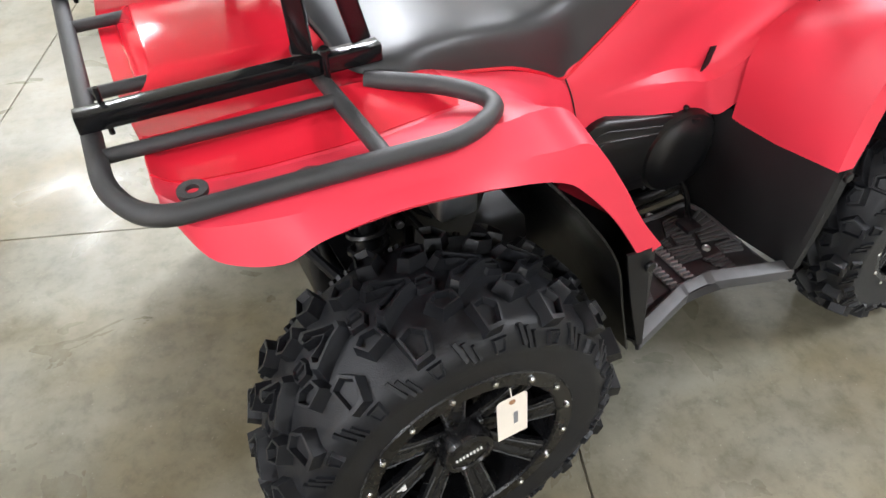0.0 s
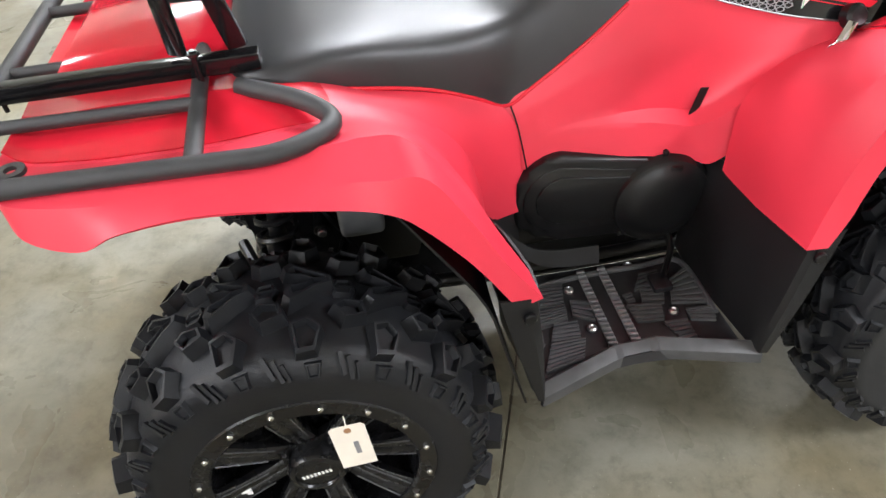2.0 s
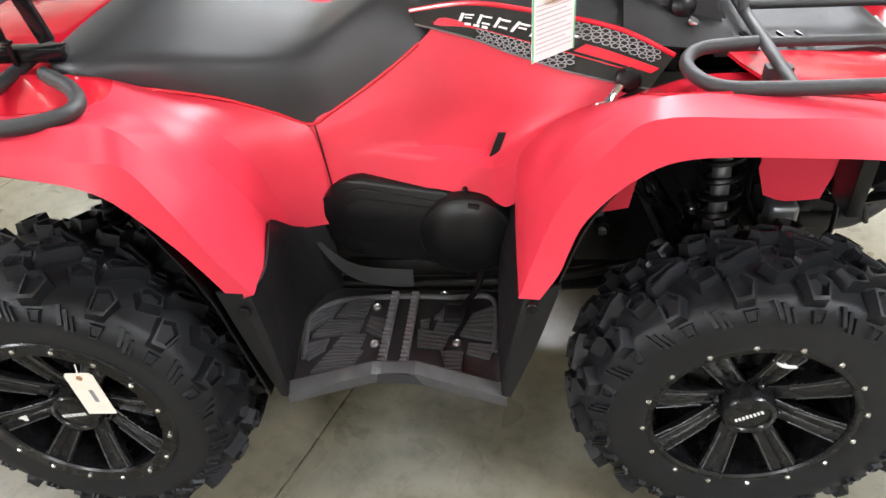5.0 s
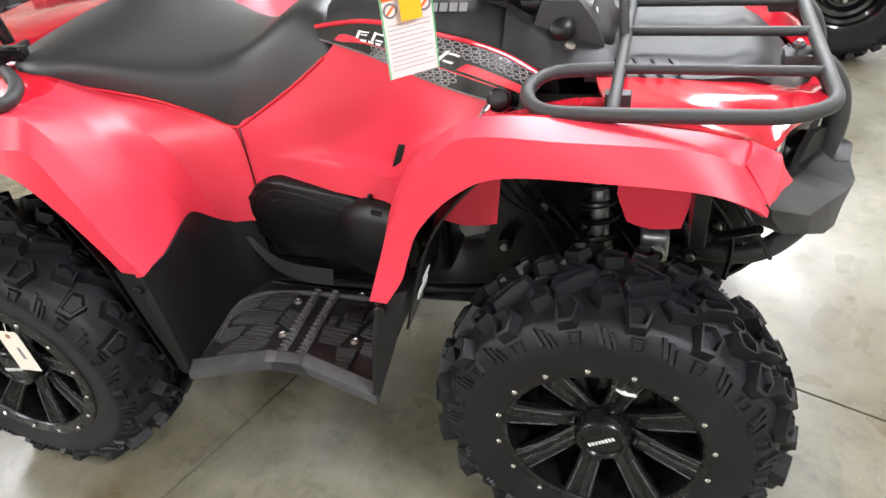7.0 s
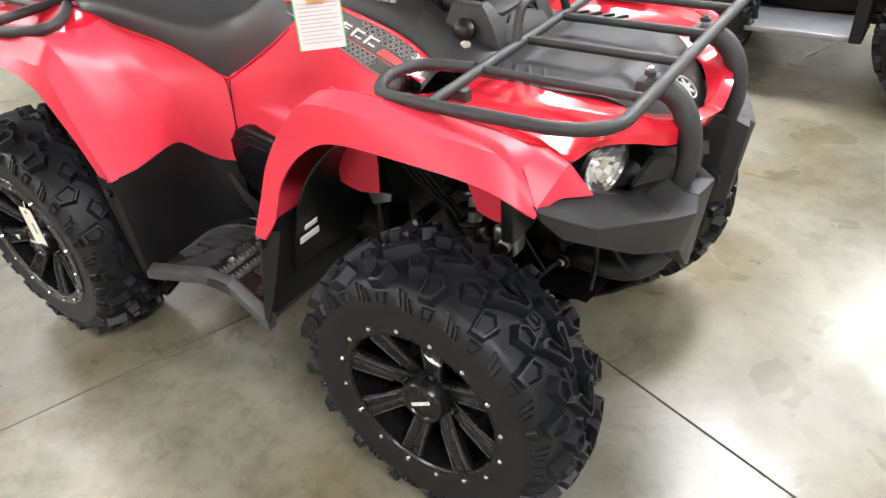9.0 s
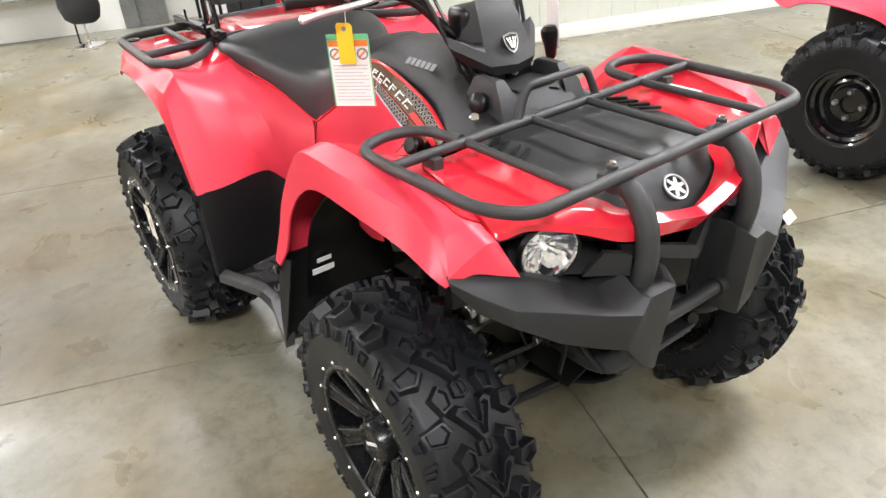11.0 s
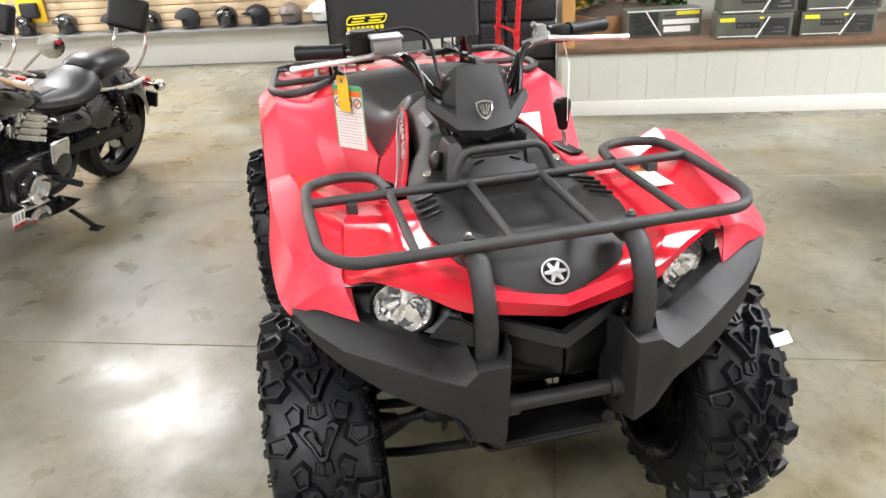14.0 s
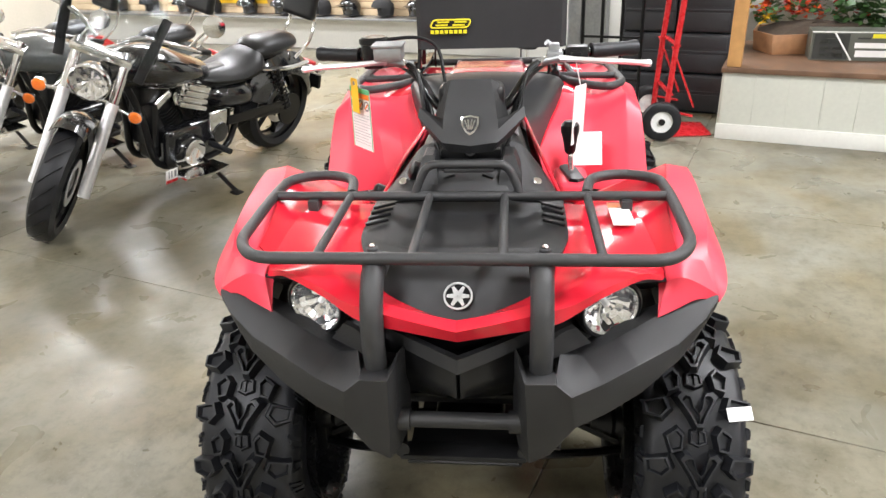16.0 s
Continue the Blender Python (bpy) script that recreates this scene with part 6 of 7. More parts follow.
def build_ledge_things():
    z = LEDGE_H + .001
    carton(pose(-3.80, .875, z, 0, 0, 6), .54, .22, .188, True)
    for b, n, w in ((1.50, 4, .50), (2.06, 4, .48)):
        for k in range(n):
            carton(pose(LEDGE_A - .40, b + .012 * (k % 2), z + .166 * k, 0, 0, -2 + 3 * (k % 2)), w, .22, .163)
    # many-sided planter: one board a side, a mound of moss, flowers and ivy along its back
    p = thing("flower_planter", "many-sided wooden planter with moss, orange and red flowers and ivy", "planter", ROOM @ pose(-4.02, .93, z))
    outline = [Vector(v) for v in ((.30, -.27, 0), (.17, .06, 0), (.12, .46, 0), (-.16, .50, 0), (-.27, .10, 0), (-.24, -.40, 0), (.08, -.41, 0))]
    hub = sum(outline, Vector()) / len(outline)
    for k, a in enumerate(outline):
        b = outline[(k + 1) % len(outline)]
        lean_out = Vector((0, 0, .135))
        ring = [[v + (hub - v).normalized() * f + lean_out * g for f, g in ((.012, 0), (-.004, 1), (.014, 1), (.030, 0))] for v in (a, b)]
        part("plank", soften(loft(ring), .002), M_CRATE, p)
    part("floor", prism([(v.x * .94, v.y * .94) for v in outline], pose(0, 0, .004), .010, 0), M_CRATE, p)
    rng = random.Random(3)
    edge = spline([*[v.lerp(hub, .05) for v in outline], outline[0].lerp(hub, .05)], 5)
    rows = [[hub.lerp(v, f) + Vector((rng.uniform(-.004, .004), rng.uniform(-.004, .004), .115 + .085 * (1 - f * f) + rng.uniform(-.008, .008))) for v in edge[:-1]] for f in (.02, .2, .4, .6, .8, .96)]
    part("moss", solid([r + r[:1] for r in rows], .015), M_MOSS, p, "dark brown moss")

    def sprigs(name, n, mt, size, seedv, low, high, clumps):
        """Small folded blades round a few clumps at the back of the planter."""
        r = random.Random(seedv)
        bm = bmesh.new()
        for _ in range(n):
            cx, cy = clumps[r.randrange(len(clumps))]
            c = Vector((cx + r.gauss(0, .045), cy + r.gauss(0, .05), r.uniform(low, high)))
            for k in range(4):
                a = r.uniform(0, 6.28)
                d = Vector((math.cos(a), math.sin(a), r.uniform(-.3, .8))).normalized() * size * r.uniform(.7, 1.3)
                e = d.cross(Vector((r.uniform(-1, 1), r.uniform(-1, 1), 1))).normalized() * size * .42
                v = [bm.verts.new(c), bm.verts.new(c + d * .5 + e), bm.verts.new(c + d + Vector((0, 0, -.006))), bm.verts.new(c + d * .5 - e)]
                bm.faces.new((v[0], v[1], v[2]))
                bm.faces.new((v[0], v[2], v[3]))
        return tagged(part(name, bm, mt, p), "", "", "", "stuff")
    FRONT = ((-.02, -.34), (-.10, -.22), (-.12, -.05), (-.16, .10))
    IVY = ((.00, .16), (-.02, .34), (-.10, .40), (-.12, .26))
    sprigs("foliage", 60, M_LEAF, .055, 5, .19, .40, FRONT)
    sprigs("ivy_leaves", 75, M_LEAF, .070, 9, .14, .42, IVY)
    sprigs("petals", 55, M_PETAL, .042, 6, .20, .40, FRONT[:3])
    sprigs("yellow_petals", 14, M_YELLOW, .038, 7, .18, .30, FRONT[:1])
    sprigs("red_petals", 45, M_TRUCKRED, .044, 8, .22, .42, (*FRONT[1:], IVY[3]))
    # loose tyre and wheel lying on the ledge
    w = thing("mounted_tyre", "black tyre on a dark steel wheel, leaning on the ledge", "tyre", ROOM @ pose(LEDGE_A - .45, 3.02, z + .30, 0, 0, 82))
    part("tyre", tyre_mesh(.29, .10, 15, .16, True), M_RUBBER, w, "", 30)
    part("rim", steel_rim(), M_BLACK_DEEP, w)
    # moulded cases stacked on the floor
    for k in range(5):
        for j, (b0, b1) in enumerate(((-.42, -.02), (-.01, .385))):
            t = thing("tool_case", "black moulded case in a stack by the ledge", "case", ROOM @ pose(-4.2, b0, .005 + .298 * k), "stacked black cases")
            w = b1 - b0
            part("body", box(0, .35, 0, w, 0, .290, .022, 3), M_CASE, t)
            part("lid_lip", box(.004, .356, -.002, w + .002, .150, .166, .004), M_CASE, t)
            part("front_panel", box(.346, .354, .03, w - .03, .02, .14, .008), M_CASE, t)
            part("front_panel", box(.346, .354, .03, w - .03, .18, .27, .008), M_CASE, t)


def steel_rim(r=.165):
    face = pose(0, 0, 0, 90)
    return merge(lathe([(r + .006, .092), (r + .010, .098), (r + .004, .102), (r - .006, .096), (r - .012, .075), (r - .026, .068), (r - .030, .035), (r - .048, .030), (r - .052, .048), (r - .062, .052), (.088, .030), (.080, .028), (.072, .046), (.040, .046), (.034, .034), (0, .034)], 44, face, False), lathe([(r, -.085), (r + .006, -.08), (r - .02, -.04), (r - .03, .02)], 40, face, False))


def hand_truck():
    t = thing("hand_truck", "red steel hand truck with white-hubbed rubber wheels", "hand truck", ROOM @ pose(-3.28, -.02, 0, 0, 0, -70))
    for s in (-1, 1):
        y = s * .225
        part("upright", tube([(-.02, y * .95, .05), (-.05, y, .60), (-.10, y * 1.0, 1.25)], .019, 12), M_TRUCKRED, t)
        part("brace", bar((-.025, y, .62), (-.20, y * 1.05, .22), .03, .012), M_TRUCKRED, t)
        part("axle_stay", bar((-.02, y, .20), (-.20, y * 1.05, .16), .03, .012), M_TRUCKRED, t)
        w = part("wheel", lathe([(.072, -.035), (.105, -.040), (.128, -.028), (.134, 0), (.128, .028), (.105, .040), (.072, .035)], 32, pose(.01, s * .262, .134, 90), False), M_RUBBER, t, "black rubber tyre")
        part("rim", lathe([(.078, .036), (.072, .022), (.03, .018), (.028, .03), (0, .03)], 24, pose(.01, s * .262, .134, 90 if s < 0 else -90), False), M_WHEELWHITE, w, "white wheel disc")
        part("rim", lathe([(.078, .036), (.072, .022), (.03, .018), (.028, .03), (0, .03)], 24, pose(.01, s * .262, .134, 90 if s > 0 else -90), False), M_WHEELWHITE, w, "white wheel disc")
        part("hub", lathe([(.022, .028), (.022, .036), (0, .038)], 12, pose(.01, s * .262, .134, 90 if s < 0 else -90)), M_BLACK_DEEP, w)
    for z in (.30, .62, .95):
        part("rung", bar((-.035 - .05 * z, -.22, z), (-.035 - .05 * z, .22, z), .03, .012), M_TRUCKRED, t)
    part("toe_plate", prism([(0, -.20), (-.34, -.16), (-.34, .16), (0, .20)], pose(-.02, 0, .004), .010, .002), M_TRUCKRED, t)
    # black wire rack standing behind it
    r = thing("wire_rack", "black steel display rack frame behind the hand truck", "rack", ROOM @ pose(-3.42, -.60, 0))
    for y in (0, .14, .28, .42):
        part("upright", bar((0, y, 0), (.06, y, 1.5), .022, .022), M_BLACK_DEEP, r)
    for z in (.02, .32, .62, .92, 1.22):
        part("crossbar", bar((.04 * z, 0, z), (.04 * z, .42, z), .018, .018), M_BLACK_DEEP, r)


# ---- cruiser motorcycles: x forward, origin under the rear axle ----
def motorcycle(m, label, paint, screen, steer=38):
    t = thing("motorcycle", label, "motorcycle", m, "parked motorcycles")
    WB = 1.70
    before = []
    for x, R, w, name in ((0, .325, .085, "rear_wheel"), (WB, .325, .064, "front_wheel")):
        before = list(t.children)
        wm = pose(x, 0, R, 90)
        wh = part(name, merge(lathe([(R - .085, -.04), (R - .075, -.045), (R - .095, -.02), (R - .095, .02), (R - .075, .045), (R - .085, .04)], 36, wm, False), lathe([(.05, -.05), (.06, -.03), (.06, .03), (.05, .05)], 20, wm)), M_BLACK_DEEP, t, "black cast wheel")
        prof = [(R - .085, -w * .8), (R - .05, -w), (R - .015, -w * .75), (R, 0), (R - .015, w * .75), (R - .05, w), (R - .085, w * .8)]
        tb = lathe(prof, 48, wm)
        bmesh.ops.delete(tb, geom=[f for f in tb.faces if len(f.verts) > 4], context="FACES")
        part("tyre", tb, M_RUBBER, wh)
        part("spoke", merge(*[bar((x + .05 * math.cos(a), 0, R + .05 * math.sin(a)), (x + (R - .09) * math.cos(a + .12), 0, R + (R - .09) * math.sin(a + .12)), .03, .02) for a in [2 * math.pi * k / 7 for k in range(7)]]), M_BLACK_DEEP, wh)
        part("brake_disc", lathe([(.085, 0), (.125, 0), (.125, .005), (.085, .005), (.085, 0)], 30, pose(x, .058, R, 90)), M_STEEL, wh)
        grooves = []
        for k in range(22):
            a = 2 * math.pi * k / 22
            pts = [(x + (R + .001 - .012 * (y / w) ** 2) * math.cos(a + .25 * y / w), y, R + (R + .001 - .012 * (y / w) ** 2) * math.sin(a + .25 * y / w)) for y in (-w * .6, -w * .3, 0, w * .3, w * .6)]
            grooves.append(tube(pts, .003, 4))
        part("tread_groove", merge(*grooves), M_BLACK_DEEP, wh)
    # fork
    for s in (-1, 1):
        y = s * .115
        part("fork_slider", tube([(WB - .01, y, .255), (WB - .205, y, .72)], .030, 14), M_POLISH, t, "bright alloy fork leg")
        part("fork_tube", tube([(WB - .17, y, .64), (WB - .32, y, .96)], .026, 12), M_CHROME, t)
        part("turn_signal", merge(rod((WB - .24, s * .11, .69), (WB - .22, s * .20, .685), .010), lathe([(.024, -.03), (.034, -.01), (.034, .012)], 18, axis_pose((WB - .22, s * .23, .685), (1, 0, -.1)))), M_CHROME, t, "chrome turn signal")
        part("amber_lens", lathe([(.033, .012), (.026, .024), (0, .030)], 18, axis_pose((WB - .22, s * .23, .685), (1, 0, -.1))), M_AMBER, t, "amber lens")
        part("handlebar", tube(spline([(WB - .34, s * .05, .98), (WB - .36, s * .16, 1.05), (WB - .44, s * .32, 1.05), (WB - .60, s * .42, 1.01)], 5), .0125, 10), M_CHROME, t, "chrome handlebar")
        part("grip", tube([(WB - .55, s * .39, 1.022), (WB - .68, s * .455, .995)], .018, 12), M_RUBBER, t)
        part("mirror", merge(rod((WB - .50, s * .36, 1.04), (WB - .50, s * .42, 1.17), .007), lathe([(.03, -.012), (.058, -.004), (.058, .006), (.03, .012)], 20, axis_pose((WB - .50, s * .45, 1.20), (1, 0, .1)))), M_CHROME, t, "round chrome mirror")
        part("lever", tube([(WB - .45, s * .30, 1.05), (WB - .56, s * .42, 1.02)], .006, 8), M_CHROME, t)
    h = part("headlight", lathe([(0, -.14), (.03, -.14), (.075, -.10), (.095, -.03), (.098, .0), (.092, .006)], 30, axis_pose((WB - .13, 0, .815), (1, 0, -.12)), False), M_CHROME, t, "round chrome headlight")
    part("reflector", facets(lathe([(0, -.034), (.02, -.03), (.04, -.024), (.06, -.015), (.075, -.007), (.090, .002)], 24, axis_pose((WB - .13, 0, .815), (1, 0, -.12)), False), .004), M_REFLECT, h, "", 5)
    lens = part("lens", lathe([(0, .018), (.05, .013), (.088, .001), (.091, .003), (.05, .017), (0, .022)], 26, axis_pose((WB - .13, 0, .815), (1, 0, -.12))), M_GLASS, h, "clear lens")
    lens.visible_shadow = False
    part("triple_clamp", merge(box(WB - .36, WB - .26, -.15, .15, .90, .94, .012), box(WB - .30, WB - .20, -.14, .14, .70, .73, .012)), M_CHROME, t)
    if screen:
        scr = sheet([[(WB - .30, -.24, .92), (WB - .24, 0, .92), (WB - .30, .24, .92)], [(WB - .40, -.25, 1.12), (WB - .34, 0, 1.14), (WB - .40, .25, 1.12)], [(WB - .50, -.19, 1.30), (WB - .46, 0, 1.33), (WB - .50, .19, 1.30)]], 6, 4, .004, 0)
        part("windscreen", scr, M_SHIELD, t, "clear tinted windscreen")
        for s in (-1, 1):
            part("screen_bracket", bar((WB - .28, s * .19, .84), (WB - .42, s * .235, 1.17), .012, .048, .004, (0, 1, 0)), M_BLACK_DEEP, t, "black screen bracket")

    def fender(x0, R, w, a0, a1, name, deep=.05):
        rows = []
        for k in range(13):
            a = radians(a0 + (a1 - a0) * k / 12)
            rows.append([Vector((x0 + (R - deep * abs(f) ** 3) * math.cos(a), f * w, .325 + (R - deep * abs(f) ** 3) * math.sin(a))) for f in (-1, -.97, -.9, -.75, -.4, 0, .4, .75, .9, .97, 1)])
        part(name, solid(rows, .004), paint, t, "gloss painted fender")
    fender(WB, .36, .080, 72, 172, "front_fender")
    # the front end is turned about the steering head
    head = Vector((WB - .34, 0, .92))
    rake = Vector((-.42, 0, .9)).normalized()
    axle = Vector((WB, 0, .325))
    swing = Matrix.Translation(head) @ Matrix.Rotation(radians(steer), 4, rake) @ Matrix.Translation(axle - head) @ Matrix.Rotation(radians(-5), 4, 'Y') @ Matrix.Translation(-axle)
    for o in t.children:
        if o not in before:
            o.matrix_local = swing
    fender(0, .385, .125, 18, 172, "rear_fender", .15)
    for s in (-1, 1):
        part("footpeg", rod((.78, s * .16, .30), (.78, s * .32, .30), .018), M_RUBBER, t)
        part("saddle_rail", tube(spline([(.30, s * .13, .66), (.05, s * .14, .62), (-.18, s * .13, .62)], 4), .014, 8), M_CHROME, t)
        part("rear_signal", merge(rod((-.22, s * .10, .58), (-.22, s * .19, .58), .010), lathe([(.02, -.03), (.036, -.005), (.036, .02), (0, .03)], 16, axis_pose((-.22, s * .21, .58), (-1, 0, 0)))), M_CHROME, t, "chrome rear signal")
        part("shock", merge(coil((.05, s * .15, .36), (.16, s * .14, .62), .03, .006, 8), rod((.05, s * .15, .34), (.16, s * .14, .64), .014)), M_BLACK_DEEP, t)
        part("backrest_post", tube(spline([(-.06, s * .11, .66), (-.20, s * .11, .74), (-.265, s * .10, .86), (-.245, s * .09, .97)], 4), .011, 8), M_CHROME, t, "chrome backrest post")
        part("swing_arm", tube([(.60, s * .13, .38), (0, s * .13, .325)], .022, 10), M_BLACK_DEEP, t)

    def shell(secs, n=16):
        return loft([list(r) for r in zip(*[spline(c, 3) for c in zip(*[[Vector((x, w * math.cos(a), zc + hh * math.sin(a))) for a in [2 * math.pi * k / n for k in range(n)]] for x, w, zc, hh in secs])])])
    part("tank", shell(((1.36, .05, .80, .06), (1.26, .12, .80, .10), (1.08, .165, .78, .125), (.90, .15, .74, .10), (.72, .09, .70, .06), (.66, .04, .69, .03))), paint, t, "gloss painted fuel tank")
    part("rider_seat", shell(((.76, .07, .655, .03), (.66, .12, .645, .05), (.48, .165, .645, .06), (.32, .16, .68, .085), (.25, .10, .715, .06))), M_LEATHER, t, "black leather saddle")
    part("pillion_seat", shell(((.30, .09, .735, .04), (.22, .128, .745, .07), (.05, .125, .755, .065), (-.08, .10, .76, .05), (-.13, .05, .76, .03))), M_LEATHER, t, "black leather pillion seat")
    part("backrest_pad", move(box(-.035, .035, -.125, .125, -.10, .10, .035, 4), pose(-.235, 0, .985, 0, -12, 0)), M_LEATHER, t, "black padded backrest")
    part("engine_core", merge(box(.48, 1.12, -.06, .06, .24, .60, .03, 3), box(.50, 1.18, -.05, .05, .58, .70, .03, 3)), M_BLACK_DEEP, t, "black engine and frame core")
    part("radiator", box(1.10, 1.15, -.09, .09, .34, .60, .02, 2), M_BLACK_DEEP, t, "black radiator")
    part("tail_lamp", box(-.40, -.36, -.06, .06, .50, .56, .02, 3), M_TRUCKRED, t, "red tail lamp")
    part("plate_bracket", merge(box(-.43, -.40, -.09, .09, .36, .46, .004), bar((-.36, 0, .50), (-.42, 0, .38), .02, .012)), M_BLACK_DEEP, t)
    part("side_cover", shell(((.72, .05, .54, .04), (.64, .13, .53, .09), (.50, .155, .52, .11), (.38, .14, .50, .10), (.30, .06, .49, .05))), paint, t)
    part("frame", merge(tube(spline([(WB - .36, .0, .90), (1.20, .06, .55), (1.12, .09, .25), (.85, .10, .18), (.55, .10, .22), (.50, .09, .55), (.9, .05, .66)], 5), .02, 10), tube(spline([(WB - .36, -.0, .90), (1.20, -.06, .55), (1.12, -.09, .25), (.85, -.10, .18), (.55, -.10, .22), (.50, -.09, .55), (.9, -.05, .66)], 5), .02, 10)), M_BLACK_DEEP, t)
    for lean, x in ((32, .94), (-30, .86)):
        c = part("cylinder", lathe([(.06, 0), (.075, .02), (.075, .17), (.06, .20)], 24, pose(x, 0, .42, 0, lean, 0)), M_BLACK_DEEP, t, "finned black cylinder")
        for k in range(7):
            part("fin", lathe([(.094, .03 + .02 * k), (.094, .038 + .02 * k)], 20, pose(x, 0, .42, 0, lean, 0)), M_BLACK_DEEP, c)
        part("rocker_cover", merge(move(box(-.075, .075, -.085, .085, .19, .25, .025, 3), pose(x, 0, .42, 0, lean, 0))), M_CHROME, c, "chrome rocker cover")
    part("air_cleaner", merge(*[move(box(-.11 + .006 * k, .11 - .012 * k, .13, .165, -.055 + .036 * k, -.025 + .036 * k, .012, 2), pose(.90, 0, .60, 0, -20, 0)) for k in range(4)], move(box(-.10, .10, .08, .14, -.06, .09, .02, 2), pose(.90, 0, .60, 0, -20, 0))), M_CHROME, t, "chrome louvred side cover")
    part("crankcase", merge(box(.66, 1.08, -.14, .14, .20, .44, .05, 3), lathe([(.10, 0), (.10, .02), (.085, .045), (.05, .055), (.045, .05), (0, .05)], 30, pose(.94, .14, .30, -90)), lathe([(.075, 0), (.075, .03), (.06, .05), (0, .055)], 26, pose(.72, .14, .36, -90))), M_BIKE, t, "gloss black crankcase")
    part("crankcase_cover", merge(lathe([(.078, .05), (.078, .062), (.06, .070), (.03, .066), (0, .066)], 30, pose(.94, .14, .30, -90)), box(.66, .80, .15, .185, .38, .50, .02, 3)), M_CHROME, t, "chrome engine cover")
    for k in range(2):
        part("exhaust_pipe", tube(spline([(1.02 - .2 * k, -.10, .52), (1.10 - .2 * k, -.17, .36), (.95 - .2 * k, -.19, .24 + .05 * k), (.50, -.20, .25 + .09 * k), (-.25, -.21, .28 + .09 * k)], 6), .033, 14), M_CHROME, t, "chrome exhaust pipe")
    part("belt_guard", merge(bar((.62, .15, .40), (.05, .15, .38), .012, .05), lathe([(.10, 0), (.11, .0), (.11, .02), (.10, .02)], 30, pose(0, .13, .325, -90))), M_BLACK_DEEP, t)
    part("footboard", sheet([[(1.12, .20, .235), (.95, .20, .215), (.80, .20, .215)], [(1.14, .33, .245), (.95, .34, .225), (.80, .33, .225)]], 4, 3, .012, 0), M_CHROME, t, "chrome-edged foot board")
    part("side_stand", merge(tube([(.84, .14, .23), (.86, .30, .180), (.88, .455, .128)], .013, 8), box(.85, .91, .435, .495, .114, .127, .005)), M_BLACK_DEEP, t, "black side stand")
    part("shift_lever", tube([(.98, .19, .27), (1.10, .20, .29), (1.12, .26, .29)], .008, 8), M_CHROME, t)
    lab = part("sale_label", box(1.12, 1.205, .240, .243, .20, .28, .001), M_LABEL, t, "small white label with a red edge")
    part("label_edge", box(1.12, 1.205, .2432, .2440, .20, .218, 0), M_TRUCKRED, lab)
    part("number_bars", merge(box(1.13, 1.145, .2432, .2440, .23, .27, 0), box(1.16, 1.168, .2432, .2440, .23, .27, 0), box(1.18, 1.188, .2432, .2440, .23, .27, 0)), M_INK, lab, "printed bars")
    return t


def build_bikes():
    lean = -14
    motorcycle(pose(-2.80, -1.64, 0, 0, 0, -21.8) @ pose(0, 0, 0, lean), "gloss black cruiser motorcycle with windscreen and backrest on its stand", M_BIKE, True)
    motorcycle(pose(-3.30, -2.55, 0, 0, 0, -22) @ pose(0, 0, 0, lean), "grey and black cruiser motorcycle parked beside another", M_GREYPAINT, False)
    motorcycle(pose(-3.75, -3.55, 0, 0, 0, -22) @ pose(0, 0, 0, lean), "red cruiser motorcycle at the end of the row", M_TRUCKRED, False)


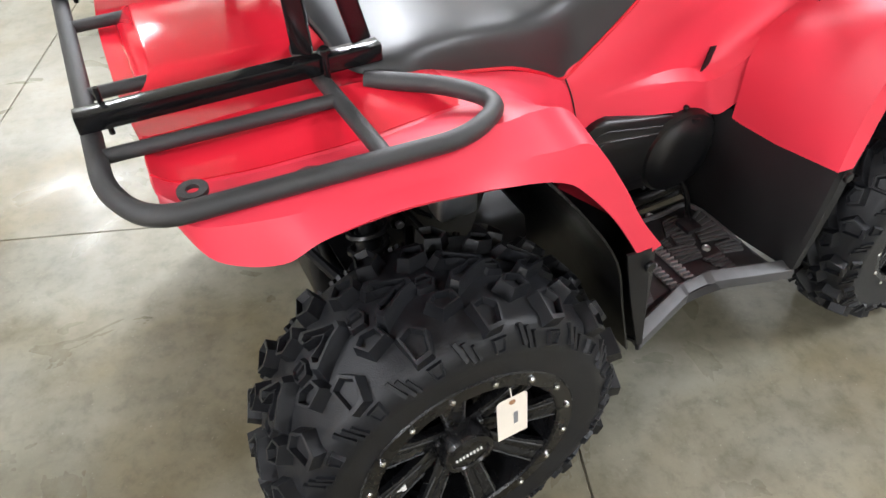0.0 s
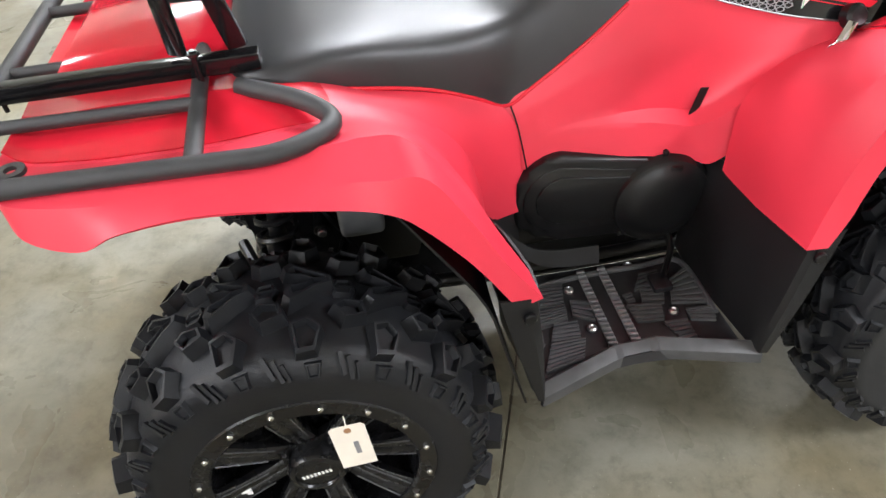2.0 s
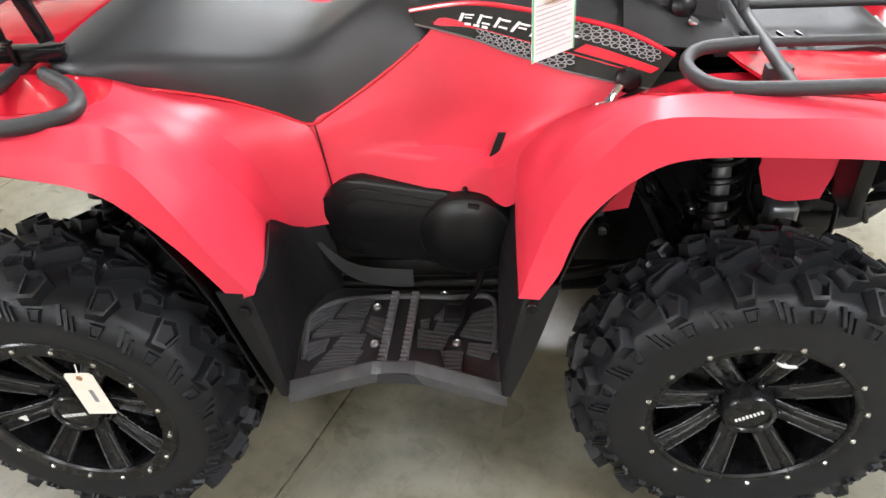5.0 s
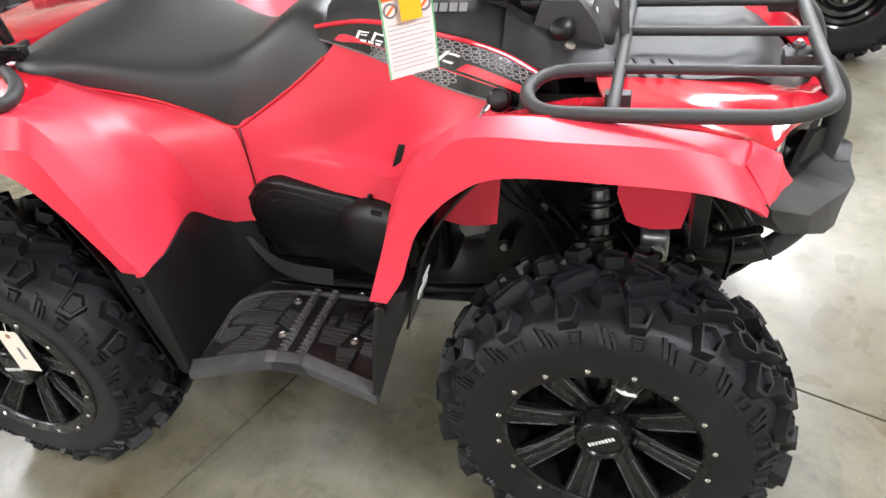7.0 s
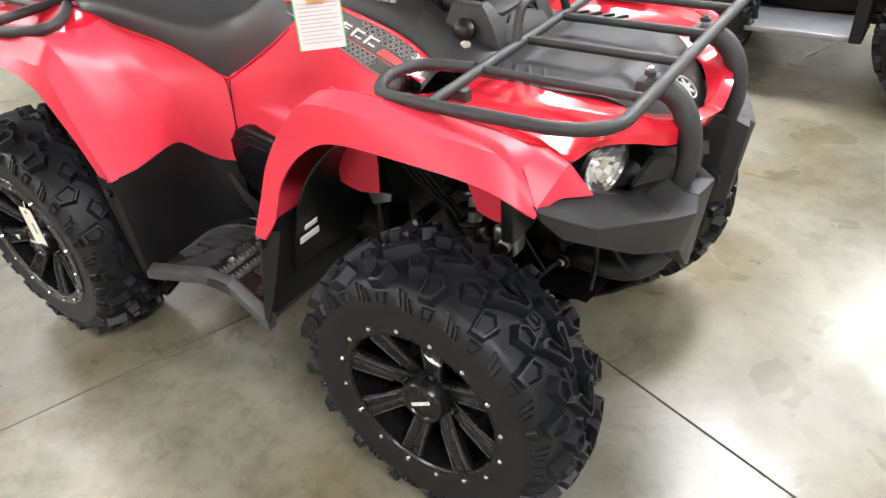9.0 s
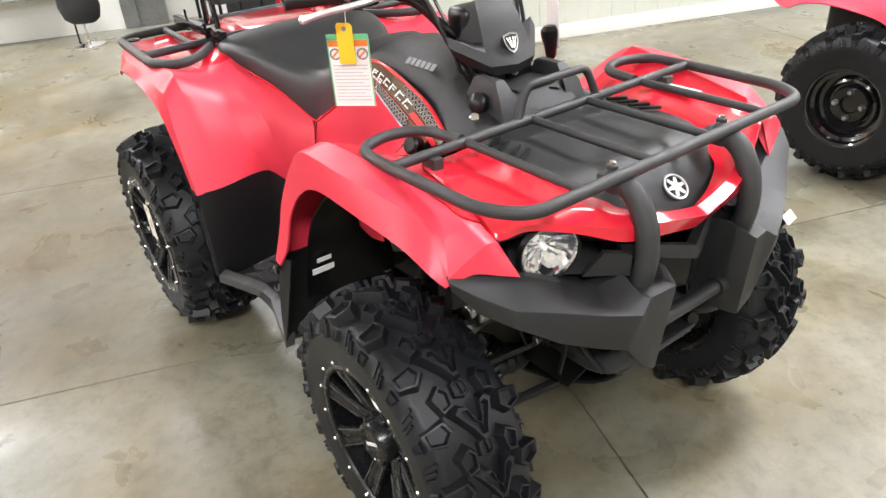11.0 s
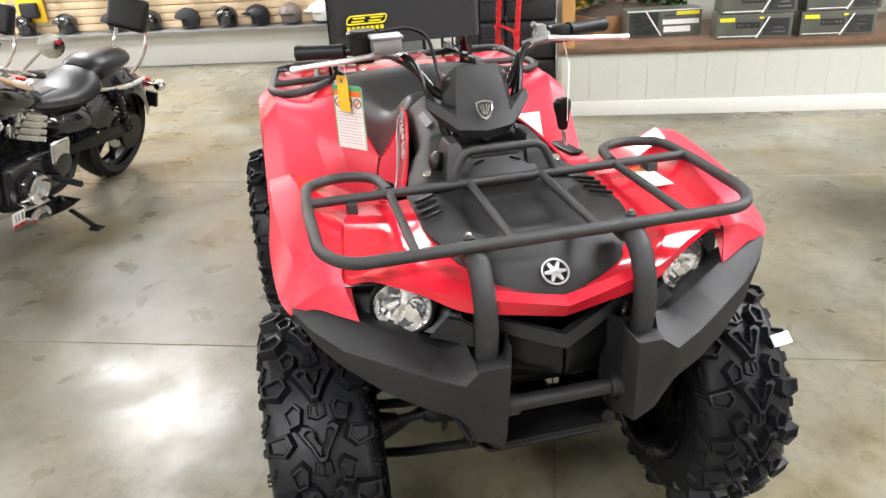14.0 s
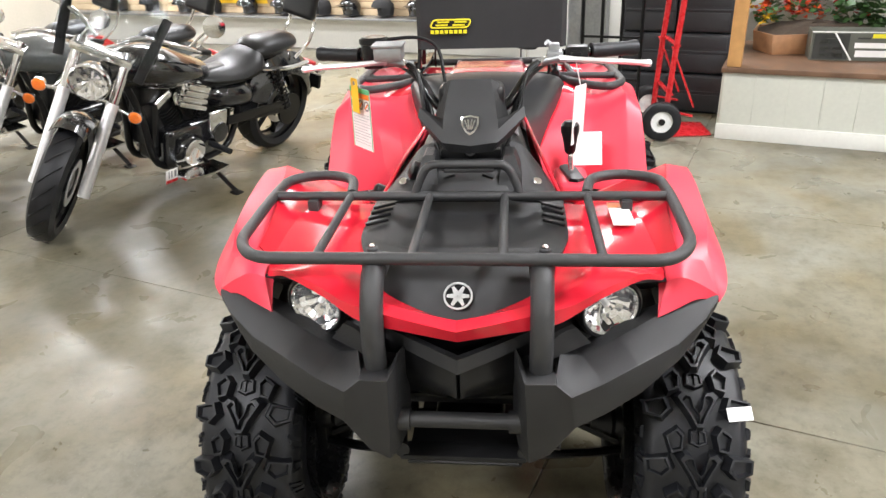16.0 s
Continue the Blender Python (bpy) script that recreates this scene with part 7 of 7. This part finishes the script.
def second_quad():
    """A red utility quad standing alongside, on steel wheels."""
    q = thing("utility_quad", "red utility quad bike on black steel wheels", "quad bike", pose(.80, 2.50, -.13))
    for s in (-1, 1):
        part("rear_fender", sheet([RED_LIP_R, RED_CREASE_R, RED_UP_R, RED_MID_R, RED_IN_R], 4, 4, 0.005, 1, s), M_RED, q, "", 17)
        part("front_fender", move(sheet([RED_LIP_F, RED_CREASE_F, RED_UP_F, RED_MID_F, RED_IN_F], 4, 4, 0.005, 0, s), pose(0, 0, .12)), M_RED, q, "", 17)
        part("foot_board", box(-.22, .20, s * .38 - .15, s * .38 + .15, .40, .425, .01), M_ALU, q, "grey foot board")
        part("well_wall", box(-.26, -.21, s * .40 - .14, s * .40 + .14, .40, .62, .01), M_BLACK, q)
        part("well_wall", box(.20, .25, s * .40 - .14, s * .40 + .14, .40, .62, .01), M_BLACK, q)
        part("frame_rail", tube([(-.60, s * .16, .44), (0, s * .16, .38), (.60, s * .16, .44)], .02, 8), M_BLACK_DEEP, q)
    part("body", merge(box(-.80, .80, -.24, .24, .48, .84, .04, 3), box(-.60, .60, -.15, .15, .36, .50, .04, 3)), M_BLACK_DEEP, q, "black body and engine")
    part("seat", box(-.60, .05, -.20, .20, .84, .94, .05, 4), M_SEAT, q)
    part("bumper", tube(rounded([(.80, -.25, .60), (.98, -.20, .66), (.98, .20, .66), (.80, .25, .60)], .06), .02), M_RACK, q)
    r = part("rear_rack", tube(rounded([(-.50, -.42, .878), (-1.30, -.42, .878), (-1.30, .42, .878), (-.50, .42, .878)], .07, 6, True), .013, 10, True), M_RACK, q, "black tube rack")
    for y in (-.2, 0, .2):
        part("rail", rod((-1.30, y, .878), (-.50, y, .878), .010), M_RACK, r)
    part("front_rack", tube(rounded([(.48, -.42, .89), (.92, -.42, .89), (.92, .42, .89), (.48, .42, .89)], .07, 6, True), .012, 10, True), M_RACK, q)
    tyre = rimob = None
    for x, s in ((.30, -1), (1.40, -1), (.30, 1), (1.40, 1)):
        m = Matrix.Translation((x - .80, s * .46, .13 + .318)) @ pose(0, 0, 0, 0, 0, 0 if s < 0 else 180)
        if tyre is None:
            w = part("wheel", steel_rim(.160), M_BIKE, q, "black pressed-steel wheel")
            tyre = part("tyre", tyre_mesh(.298, .115, 17, .165, True), M_RUBBER, w, "", 30)
            nut = part("wheel_nut", lathe([(.0125, .040), (.0125, .060), (.008, .066), (0, .066)], 8, pose(.055, 0, 0, 90)), M_STEEL, w, "bright wheel nut")
            rimob = w
        else:
            w = new("wheel", rimob.data)
            w.parent = q
            tagged(w, "black pressed-steel wheel")
            share("tyre", tyre, Matrix(), w)
            share("wheel_nut", nut, Matrix(), w)
        w.matrix_local = m
        for k in range(1, 4):
            share("wheel_nut", nut, pose(0, 0, 0, 0, 90 * k, 0), w)
    c = thing("accessory_carton", "black printed accessory carton lying on a quad bike rack", "carton", pose(-.565, 2.12, .763, 0, 0, 4))
    part("body", box(0, .44, 0, .40, 0, .15, .003), M_CARTON_DARK, c)
    for k in range(2):
        for x in (.06, .33):
            sg = 1 if x < .2 else -1
            part("chevron", merge(bar((x + .03 * k * sg, -.001, .06), (x + (.03 * k + .022) * sg, -.001, .02), .001, .008, 0), bar((x + .03 * k * sg, -.001, .062), (x + (.03 * k + .022) * sg, -.001, .105), .001, .008, 0)), M_ALU, c, "silver chevron print")
    part("emblem", disc(.024, .001, pose(.22, -.0005, .075, 90), 16, 0), M_ALU, c)
    part("name_bars", merge(*[box(.17 + .016 * k, .182 + .016 * k, -.0012, -.0002, .022, .034, 0) for k in range(6)]), M_ORANGE, c, "orange printed bars")


def ceiling_fittings():
    first = None
    # a fitting at every lamp, the added ones included
    for a, b in LAMPS:
        m = ROOM @ pose(a, b, CEIL - .001)
        if first is None:
            first = thing("ceiling_light", "white rectangular ceiling light fitting, lit", "ceiling light", m, "ceiling lights")
            part("housing", merge(box(-.45, .45, -.80, -.76, -.12, 0, 0), box(-.45, .45, .76, .80, -.12, 0, 0), box(-.45, -.41, -.76, .76, -.12, 0, 0), box(.41, .45, -.76, .76, -.12, 0, 0)), M_TRIM, first)
            part("diffuser", box(-.41, .41, -.76, .76, -.05, -.04, 0), M_LAMPFACE, first, "glowing diffuser")
        else:
            copy_thing(first, m)


build_room()
build_ledge()
build_quad()
build_tags()
build_helmets()
garment()
build_ledge_things()
hand_truck()
build_bikes()
second_quad()
ceiling_fittings()
